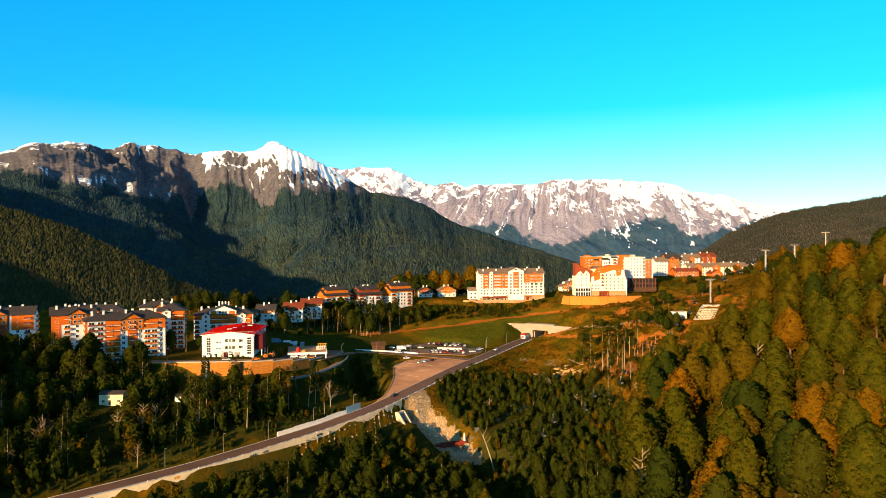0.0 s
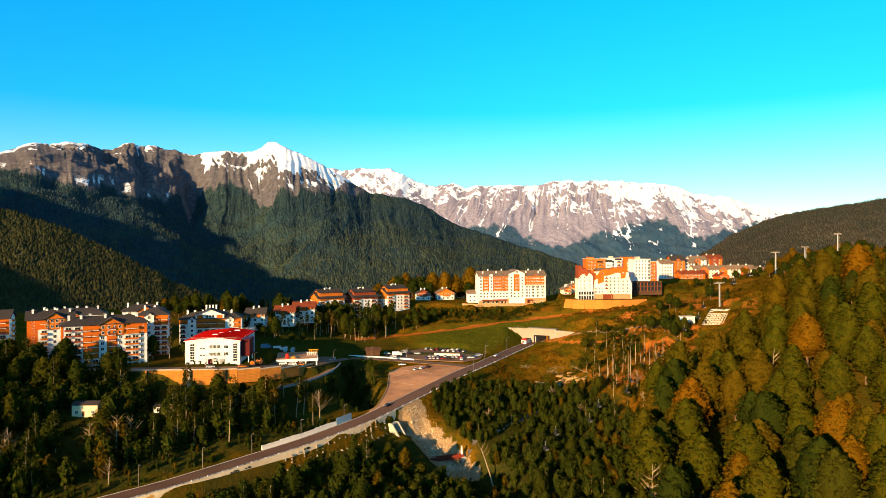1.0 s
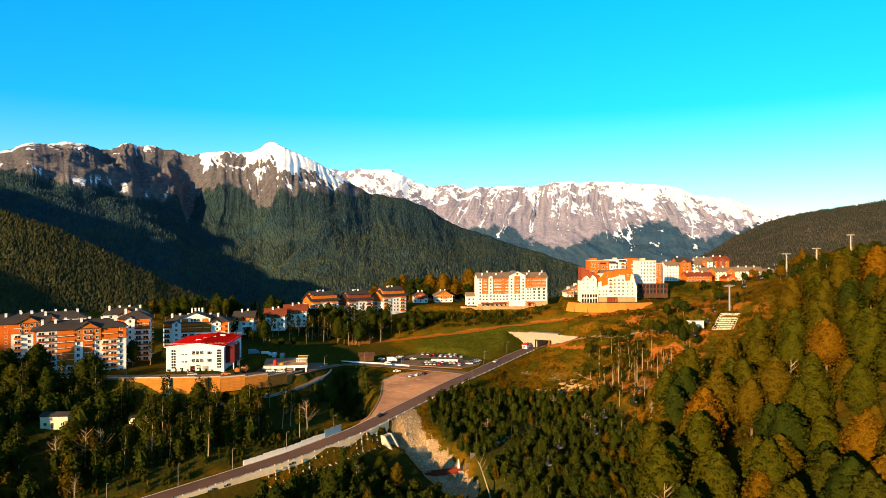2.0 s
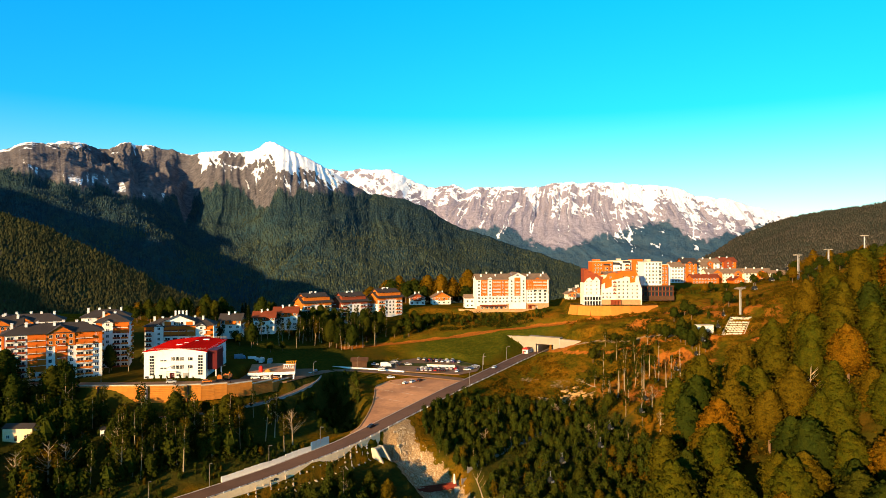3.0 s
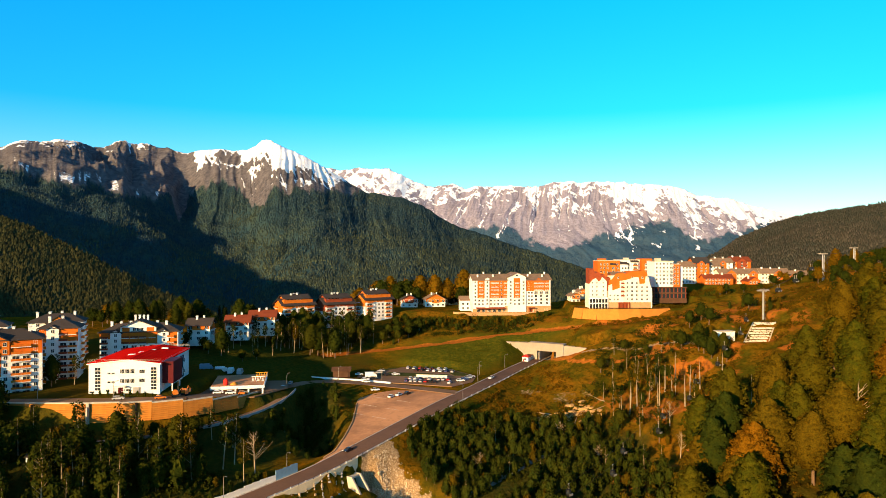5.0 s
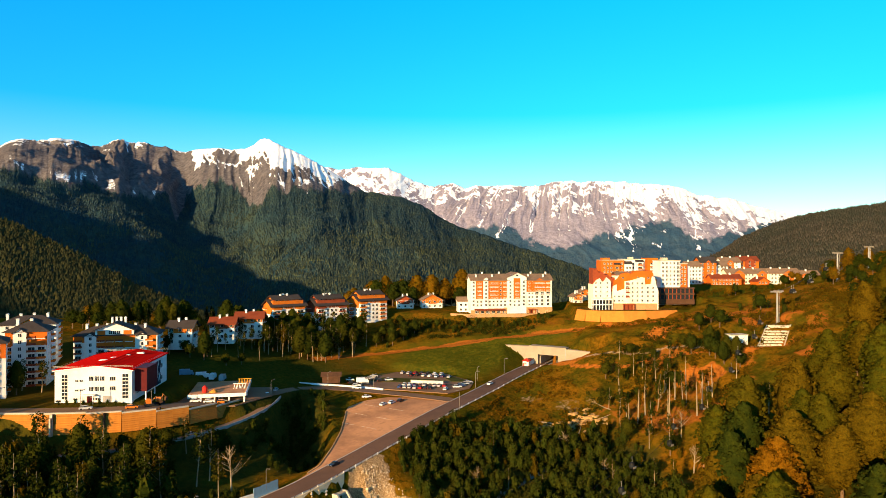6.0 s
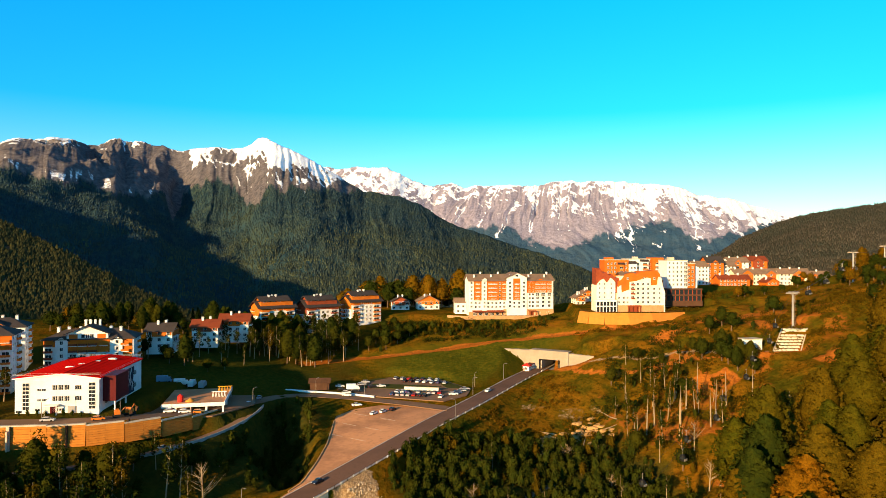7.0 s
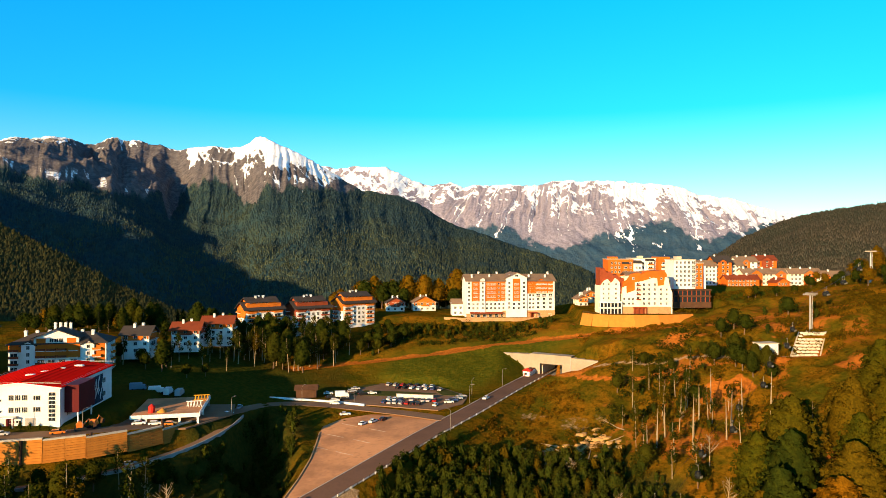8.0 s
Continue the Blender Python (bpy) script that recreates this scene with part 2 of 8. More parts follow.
# ground: R bare earth, G stones and rock, B short grass, A low for undergrowth and painted shade
GROUND, t, b = material("hillside_ground", 0.95)
att = t.nodes.new("ShaderNodeAttribute")
att.attribute_name = "cover"
sep = t.nodes.new("ShaderNodeSeparateColor")
t.links.new(att.outputs["Color"], sep.inputs["Color"])
n1, n2, n3 = noise_node(t, 0.06, 6, 0.7), noise_node(t, 0.5, 5, 0.7), noise_node(t, 2.2, 3, 0.6)
grass = mix(t, ramp(t, n1.outputs["Fac"], 0.35, 0.68), (0.062, 0.054, 0.004), (0.21, 0.086, 0.005))
grass = mix(t, ramp(t, n2.outputs["Fac"], 0.42, 0.75), grass, (0.024, 0.027, 0.002))
lawn = mix(t, ramp(t, n2.outputs["Fac"], 0.35, 0.75), (0.044, 0.056, 0.005), (0.110, 0.082, 0.006))
earth = mix(t, ramp(t, n2.outputs["Fac"], 0.3, 0.75), (0.46, 0.140, 0.016), (0.22, 0.066, 0.010))
earth = mix(t, ramp(t, n3.outputs["Fac"], 0.5, 0.8), earth, (0.17, 0.08, 0.03))
stone = mix(t, ramp(t, n3.outputs["Fac"], 0.35, 0.7), (0.22, 0.13, 0.06), (0.48, 0.33, 0.18))
col = mix(t, sep.outputs["Blue"], grass, lawn)
# dark undergrowth tone that also paints shade onto the ground
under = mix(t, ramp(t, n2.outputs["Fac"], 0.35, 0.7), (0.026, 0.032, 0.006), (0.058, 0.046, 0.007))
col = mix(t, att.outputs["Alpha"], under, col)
rough_edge = t.nodes.new("ShaderNodeMath")
rough_edge.operation = "ADD"
t.links.new(sep.outputs["Red"], rough_edge.inputs[0])
t.links.new(n2.outputs["Fac"], rough_edge.inputs[1])
col = mix(t, ramp(t, rough_edge.outputs[0], 0.85, 1.15), col, earth)
rough_stone = t.nodes.new("ShaderNodeMath")
rough_stone.operation = "ADD"
t.links.new(sep.outputs["Green"], rough_stone.inputs[0])
t.links.new(n2.outputs["Fac"], rough_stone.inputs[1])
col = mix(t, ramp(t, rough_stone.outputs[0], 0.85, 1.15), col, stone)
t.links.new(col, b.inputs["Base Color"])
relief(t, b, n2.outputs["Fac"], 0.9, 0.8)
b.inputs["Specular IOR Level"].default_value = 0.0

# mountains: R snow, G rock, the rest forest
def mountain_material(name, dark, light, gap, crag_a, crag_b):
    m, t, b = material(name, 0.95)
    att = t.nodes.new("ShaderNodeAttribute")
    att.attribute_name = "cover"
    sep = t.nodes.new("ShaderNodeSeparateColor")
    t.links.new(att.outputs["Color"], sep.inputs["Color"])
    n1, n2 = noise_node(t, 0.010, 6, 0.7), noise_node(t, 0.05, 5, 0.75)
    n3 = noise_node(t, 0.035, 6, 0.7, stretch=(1.0, 0.12, 0.12))
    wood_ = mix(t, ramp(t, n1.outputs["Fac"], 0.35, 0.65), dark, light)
    # noise blotches mix in the darker gap tone
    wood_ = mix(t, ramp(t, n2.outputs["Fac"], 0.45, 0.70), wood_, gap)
    crag = mix(t, ramp(t, n2.outputs["Fac"], 0.35, 0.70), crag_a, crag_b)
    crag = mix(t, ramp(t, n3.outputs["Fac"], 0.45, 0.65), crag, mix(t, 0.45, crag, crag_b))
    col = mix(t, sep.outputs["Green"], wood_, crag)
    edge = t.nodes.new("ShaderNodeMath")
    edge.operation = "ADD"
    t.links.new(sep.outputs["Red"], edge.inputs[0])
    t.links.new(n2.outputs["Fac"], edge.inputs[1])
    col = mix(t, ramp(t, edge.outputs[0], 0.90, 1.12), col, (0.84, 0.87, 0.92))
    t.links.new(col, b.inputs["Base Color"])
    relief(t, b, n2.outputs["Fac"], 0.8, 6.0)
    b.inputs["Specular IOR Level"].default_value = 0.0
    return m


# the forest tones are blued with painted distance haze
MOUNTAIN = mountain_material("hazed_mountain_rock_snow_forest", (0.021, 0.048, 0.060), (0.044, 0.066, 0.050), (0.014, 0.034, 0.046), (0.152, 0.138, 0.146), (0.062, 0.058, 0.066))
# distance haze is put into the blue-mauve rock and forest tones
RANGE = mountain_material("hazed_range_rock_snow_forest", (0.032, 0.074, 0.124), (0.050, 0.088, 0.122), (0.025, 0.060, 0.106), (0.33, 0.30, 0.37), (0.20, 0.185, 0.235))
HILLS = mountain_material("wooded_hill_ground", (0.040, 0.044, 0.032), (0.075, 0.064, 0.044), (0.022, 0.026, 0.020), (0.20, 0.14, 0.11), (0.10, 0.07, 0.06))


# ---- the lie of the land ----
GRID_X, GRID_Y = np.arange(-300, 361, 60.0), np.arange(180, 601, 60.0)
HEIGHTS = np.array([
    (-10, -14, -18, -24, -34, -44, -42, -24, 0, 24, 44, 60),
    (-2, -6, -13, -20, -25, -38, -38, -22, -3, 22, 46, 66),
    (8, 5, 0, -6, -15, -32, -30, -17, 4, 29, 52, 70),
    (12, 11, 9, 4, -6, -14, -20, -6, 15, 38, 59, 74),
    (16, 14, 13, 12, 2, -1, -7, 4, 21, 43, 62, 74),
    (20, 19, 18, 18, 5, 2, 5, 20, 32, 48, 63, 74),
    (22, 20, 19, 16, 15, 16, 17, 28, 34, 47, 62, 72),
    (18, 17, 16, 16, 20, 25, 25, 33, 38, 41, 52, 62)], float)
ROAD = [(-210, 188, -23), (-165, 220, -20), (-122, 252, -17.4), (-102, 268, -16.2), (-82, 287.5, -14.6), (-58, 311, -12.5), (-35, 337, -9.6),
        (-16, 364.5, -6), (10, 405, -1.6), (30, 437.5, 0.3), (52, 480, 1.4), (68, 509, 2.0), (92, 556, 2.6)]
SIDE_ROAD = [(18, 426, -0.5), (2, 433, -0.1), (-22, 440.5, 0.6), (-44, 443, 1.7), (-58, 432, 3.8), (-63, 416, 5.2), (-68, 400, 6.6),
             (-80, 382, 8.6), (-96, 366, 10.6), (-110, 358, 11.4), (-140, 353, 12.0), (-180, 350.5, 12.3), (-230, 352, 12.5)]
LANE = [(-118, 338, 0.4), (-98, 343, 1.2), (-84, 351, 2.0), (-74, 361, 2.8), (-66, 374, 3.6), (-61, 390, 4.6), (-61, 406, 5.2)]
GULLY = [(-58, 418, -3), (-50, 394, -14), (-40, 372, -18), (-25, 352, -18), (-9, 344, -21.5), (4, 332, -31.5), (18, 316, -36), (34, 280, -43), (44, 180, -54)]
TRACK = [(-60, 497, 6), (-35, 508, 7.5), (-10, 514, 8.8), (18, 524, 11.2), (45, 532, 14.5), (75, 533, 17), (97, 529, 20), (130, 520, 25), (161, 510, 30), (190, 505, 34)]
PADS = [  # a level, the width of its bank, and its outline
    (12.2, 2.0, [(-240, 352), (-180, 350), (-128, 350.5), (-106, 355), (-100, 372), (-98, 420), (-150, 424), (-240, 420)]),
    (7.5, 3.0, [(-97, 377), (-70, 383), (-62, 400), (-66, 414), (-94, 412)]),
    (1.0, 5.0, [(-30, 446), (16, 433), (27, 446), (30, 462), (14, 486), (-14, 490), (-30, 476)]),
    (25.2, 5.0, [(-40, 590), (14, 582), (24, 572), (60, 574), (100, 584), (104, 640), (-40, 650)]),
    (31.8, 3.0, [(101, 540), (112, 532), (140, 531), (160, 538), (182, 545), (186, 600), (104, 600)]),
    (43.2, 14.0, [(196, 628), (320, 628), (330, 700), (196, 700)]),
    (31.0, 2.5, [(182, 456), (192, 456), (193, 466), (182, 466)]),
    (22.6, 2.5, [(150, 441), (171, 441), (171, 455), (152, 455)])]


# the gravel lot: how far it reaches from the road's middle, by distance along the road
LOT_RUN, LOT_WIDE = (232, 247, 262, 276, 290, 303, 315, 326, 331, 337), (5, 7, 15, 23, 33, 43, 42, 35, 22, 9)


def along(line, x, y):
    """Distance from a line, its height at the nearest place, which side (right is positive) and how far along."""
    x, y = np.asarray(x, float), np.asarray(y, float)
    best, z, side, run = np.full(x.shape, 1e9), np.zeros(x.shape), np.zeros(x.shape), np.zeros(x.shape)
    total = 0.0
    for (ax, ay, az), (bx, by, bz) in zip(line[:-1], line[1:]):
        dx, dy = bx - ax, by - ay
        ln = math.hypot(dx, dy)
        u = np.clip(((x - ax) * dx + (y - ay) * dy) / ln ** 2, 0, 1)
        d = np.hypot(x - ax - u * dx, y - ay - u * dy)
        near = d < best
        best, z = np.where(near, d, best), np.where(near, az + u * (bz - az), z)
        side = np.where(near, np.sign((x - ax) * dy - (y - ay) * dx), side)
        run = np.where(near, total + u * ln, run)
        total += ln
    return best, z, side, run


def outside(outline, x, y):
    """Signed distance from a closed outline; inside is negative."""
    x, y = np.asarray(x, float), np.asarray(y, float)
    d, inside = np.full(x.shape, 1e9), np.zeros(x.shape, bool)
    n = len(outline)
    for i in range(n):
        (ax, ay), (bx, by) = outline[i], outline[(i + 1) % n]
        dx, dy = bx - ax, by - ay
        u = np.clip(((x - ax) * dx + (y - ay) * dy) / (dx * dx + dy * dy), 0, 1)
        d = np.minimum(d, np.hypot(x - ax - u * dx, y - ay - u * dy))
        if by != ay:
            inside ^= ((ay > y) != (by > y)) & (x < (y - ay) / (by - ay) * dx + ax)
    return np.where(inside, -d, d)


def grid_height(x, y):
    """Smooth heights between the knots of the plan."""
    u = np.clip((x - GRID_X[0]) / 60, 0, len(GRID_X) - 1.001)
    v = np.clip((y - GRID_Y[0]) / 60, 0, len(GRID_Y) - 1.001)
    iu, iv = np.floor(u).astype(int), np.floor(v).astype(int)
    fu, fv = u - iu, v - iv

    def cubic(p0, p1, p2, p3, f):
        return p1 + 0.5 * f * (p2 - p0 + f * (2 * p0 - 5 * p1 + 4 * p2 - p3 + f * (3 * (p1 - p2) + p3 - p0)))

    def at(i, j):
        return HEIGHTS[np.clip(i, 0, len(GRID_Y) - 1), np.clip(j, 0, len(GRID_X) - 1)]
    rows = [cubic(at(iv + k, iu - 1), at(iv + k, iu), at(iv + k, iu + 1), at(iv + k, iu + 2), fu) for k in (-1, 0, 1, 2)]
    return cubic(*rows, fv)


def ground(x, y):
    x, y = np.asarray(x, float), np.asarray(y, float)
    z = grid_height(x, y)
    # past the plan the land goes on: rising on the far right, falling into the valleys
    z = z - smooth(600, 1100, y) * (z + 130) - smooth(330, 620, -x) * (z + 40) * smooth(300, 700, y)
    z = z + smooth(330, 900, x) * 60 - smooth(180, -200, y) * 15
    hilly = smooth(40, 130, x) * (1 - smooth(560, 640, y))
    z = z + (fbm(x / 26, y / 26, 4, 3) - 0.5) * (3.0 + 9.0 * hilly) + (fbm(x / 5, y / 5, 3, 9) - 0.5) * (0.9 + 1.0 * hilly)
    d, gz, _, run = along(GULLY, x, y)
    wide = 7 + 9 * smooth(60, 110, run) + 8 * smooth(110, 180, run)
    z = np.where(d < 60, np.minimum(z, gz + np.maximum(0, d - wide * 0.35) ** 1.25 * 0.55 + (fbm(x / 4, y / 4, 3, 5) - 0.5) * 2.0), z)
    d, tz, _, _ = along(TRACK, x, y)
    z = z + (tz - z) * (1 - smooth(1.8, 8.0, d))
    d, tz, _, _ = along(LANE, x, y)
    z = z + (tz - z) * (1 - smooth(2.2, 6.5, d))
    d = outside([(168.5, 442), (182, 441.5), (194, 459), (181, 460)], x, y)
    z = z + (22.8 + (y - 443) * 0.56 - z) * (1 - smooth(0, 3, d))
    for level, bank, outline in PADS:
        d = outside(outline, x, y)
        z = z + (level - z) * (1 - smooth(0, bank, d))
    d, rz, _, _ = along(SIDE_ROAD, x, y)
    z = z + (rz - z) * (1 - smooth(4.2, 9.0, d))
    # the gravel lot beside the main road, and the road itself
    d, rz, side, run = along(ROAD, x, y)
    lot = (side < 0) & (run > 232) & (run < 338)
    reach = np.where(lot, np.interp(run, LOT_RUN, LOT_WIDE) + 1.0, 5.6)
    bank = np.where((side > 0) & (run < 252), 1.0, 9.0)
    # the land drops away behind the retaining wall of the lower road
    drop = rz - 6.6 - 0.24 * np.maximum(0, d - 6) + (fbm(x / 5, y / 5, 3, 77) - 0.5) * 1.4
    z = np.where((side > 0) & (run < 250) & (d < 60), np.minimum(z, drop), z)
    into = (x - 75) * 0.482 + (y - 508) * 0.876
    across = abs((x - 75) * 0.876 - (y - 508) * 0.482)
    z = z + (rz - z) * (1 - smooth(reach, reach + bank, d)) * (into < 2.2)
    # the cutting before the portal stays open
    cap = 1.8 + np.maximum(0, across - 8.0) * 0.52 + np.maximum(0, -into - 22) * 0.8
    z = np.where((into < 2.2) & (into > -50) & (across < 40), np.minimum(z, cap), z)
    # the hill stands over the tunnel behind its portal
    over = (into >= 2.2) & (into < 45) & (across < 40)
    z = np.where(over, np.maximum(z, 11.7 + np.minimum(into, 20) * 0.22 - np.maximum(0, across - 13) * 0.5), z)
    lid = 12.0 + np.maximum(0, into - 7) * 0.45 + np.maximum(0, across - 12) * 0.8
    return np.where((into >= 2.2) & (into < 40) & (across < 30), np.minimum(z, lid), z)


def height(x, y):
    return float(ground(np.array([x]), np.array([y]))[0])


def spaced(pairs):
    return np.concatenate([np.arange(a, b, s) for a, b, s in pairs])


gx = spaced([(-4900, -1000, 300), (-1000, -400, 40), (-400, -270, 8), (-270, 340, 2.2), (340, 500, 8), (500, 1200, 50), (1200, 4901, 300)])
gy = spaced([(-1500, -100, 200), (-100, 200, 15), (200, 560, 2.2), (560, 720, 4), (720, 1300, 30), (1300, 4901, 200)])
GXX, GYY = np.meshgrid(gx, gy)
GZZ = ground(GXX, GYY)
t_in, t_across = (GXX - 75) * 0.482 + (GYY - 508) * 0.876, abs((GXX - 75) * 0.876 - (GYY - 508) * 0.482)
ground_me = grid_mesh("ground", GXX, GYY, GZZ, [GROUND], skip=(t_in > -0.6) & (t_in < 5.4) & (t_across < 8.0))
soil = np.zeros(GXX.shape)
d = along(TRACK, GXX, GYY)[0]
soil = np.maximum(soil, (1 - smooth(1.4, 5.5, d + (fbm(GXX / 9, GYY / 9, 3, 43) - 0.5) * 5)) * 0.95)
soil = np.maximum(soil, 0.40 * smooth(0.0, 60.0, GXX - 60) * smooth(480, 500, GYY) * (1 - smooth(530, 556, GYY)))
for cx, cy, rx, ry, amount in ((134, 431, 12, 6, 1.0), (183, 420, 6, 6, 1.0), (138, 483, 14, 7, 0.8), (112, 395, 16, 8, 0.7), (128, 455, 9, 14, 0.6),
                               (300, 478, 14, 20, 0.9), (150, 372, 9, 5, 0.8), (88, 352, 12, 8, 0.7), (170, 500, 26, 8, 0.7), (178, 478, 14, 10, 0.7),
                               (75, 500, 10, 12, 0.7), (115, 360, 14, 7, 0.6), (206, 380, 8, 7, 0.8), (60, 548, 40, 10, 0.40), (88, 486, 12, 9, 0.8), (200, 470, 10, 9, 0.6)):
    r = np.hypot((GXX - cx) / rx, (GYY - cy) / ry) + (fbm(GXX / 6, GYY / 6, 4, 41) - 0.5) * 2.2
    soil = np.maximum(soil, amount * (1 - smooth(0.5, 1.25, r)))
broad = fbm(GXX / 34, GYY / 34, 4, 61) + 0.5 * (fbm(GXX / 8, GYY / 8, 3, 63) - 0.5)
slope_zone = smooth(0, 25, -outside([(44, 440), (70, 470), (96, 476), (100, 520), (200, 540), (250, 480), (210, 420), (140, 380), (90, 380), (60, 415)], GXX, GYY))
soil = np.maximum(soil, 0.50 * smooth(0.44, 0.62, broad) * slope_zone)
for line_, wide in (([(76, 482, 0), (84, 466, 0), (100, 456, 0), (122, 454, 0), (141, 446.5, 0), (156, 445, 0)], 1.3), ([(152, 443, 0), (168, 440, 0), (184, 441, 0)], 2.2)):
    d = along(line_, GXX, GYY)[0]
    soil = np.maximum(soil, 1.0 - smooth(wide * 0.6, wide * 1.6, d))
soil = np.maximum(soil, 1.0 - smooth(6, 13, np.hypot((GXX - 82) * 0.8, GYY - 481)))
stones = np.zeros(GXX.shape)
d, _, _, run = along(GULLY, GXX, GYY)
scree = [(-15, 354, 0), (-8, 345, 0), (3, 335, 0), (9, 326, 0)]
d = along(scree, GXX, GYY)[0] + (fbm(GXX / 4, GYY / 4, 3, 49) - 0.5) * 5
stones = np.maximum(stones, 1 - smooth(7.5, 9.5, d - np.clip(345 - GYY, 0, 15) * 0.12))
for cx, cy, rx, ry in ((74, 428, 13, 8), (58, 440, 9, 5), (83, 483, 10, 6)):
    stones = np.maximum(stones, 0.45 * (1 - smooth(0.3, 1.1, np.hypot((GXX - cx) / rx, (GYY - cy) / ry) + (fbm(GXX / 5, GYY / 5, 4, 47) - 0.5) * 2.6)))
d = along([(80, 484, 0), (90, 476, 0), (108, 468, 0), (128, 462, 0), (146, 452, 0), (158, 446, 0), (176, 442, 0)], GXX, GYY)[0]
stones = np.maximum(stones, 0.75 * (1 - smooth(0.8, 2.4, d + (fbm(GXX / 5, GYY / 5, 3, 45) - 0.5) * 1.5)))
lawn = smooth(12, -10, outside([(-20, 492), (28, 466), (62, 505), (100, 530), (60, 545), (-10, 520)], GXX, GYY)) * smooth(430, 440, GYY)
lawn = np.maximum(lawn, smooth(15, 0, outside([(-120, 430), (-60, 440), (-50, 475), (-120, 500)], GXX, GYY)))
lawn = np.maximum(lawn, 0.8 * smooth(12, 0, outside([(-170, 322), (-70, 320), (-60, 340), (-170, 346)], GXX, GYY)))
lawn = np.maximum(lawn, 0.9 * smooth(12, 0, outside([(170, 560), (260, 560), (250, 620), (190, 620)], GXX, GYY)))
# undergrowth of the woods, with the trees' shade put into the ground colour
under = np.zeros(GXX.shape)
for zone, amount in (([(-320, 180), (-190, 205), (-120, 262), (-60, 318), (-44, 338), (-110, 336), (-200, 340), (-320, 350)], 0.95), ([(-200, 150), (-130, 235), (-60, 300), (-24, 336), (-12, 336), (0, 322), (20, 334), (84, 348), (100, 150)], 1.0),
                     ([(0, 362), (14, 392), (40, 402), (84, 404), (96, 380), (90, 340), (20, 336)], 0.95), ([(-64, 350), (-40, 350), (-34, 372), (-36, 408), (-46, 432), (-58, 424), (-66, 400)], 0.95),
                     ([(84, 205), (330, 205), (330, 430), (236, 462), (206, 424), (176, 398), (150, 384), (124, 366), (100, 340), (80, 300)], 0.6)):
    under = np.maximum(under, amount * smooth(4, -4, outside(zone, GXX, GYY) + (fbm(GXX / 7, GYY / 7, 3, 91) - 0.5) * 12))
# shade round the gully, hall and apartment blocks, painted as dark ground
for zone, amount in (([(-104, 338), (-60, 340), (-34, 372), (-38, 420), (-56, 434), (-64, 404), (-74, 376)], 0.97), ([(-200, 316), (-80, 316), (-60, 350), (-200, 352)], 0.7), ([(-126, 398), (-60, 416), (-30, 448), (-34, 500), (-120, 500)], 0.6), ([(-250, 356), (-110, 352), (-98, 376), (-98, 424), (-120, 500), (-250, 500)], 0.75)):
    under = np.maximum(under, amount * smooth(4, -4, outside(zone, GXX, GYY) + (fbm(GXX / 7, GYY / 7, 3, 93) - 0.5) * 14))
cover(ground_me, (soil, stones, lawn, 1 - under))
tagged(new("ground", ground_me), "grassy mountain hillside with bare orange earth", "ground", kind="structure")


# ---- mountains round the valley ----
EYE_X, EYE_Y, EYE_Z = 8.0, 78.0, 72.0


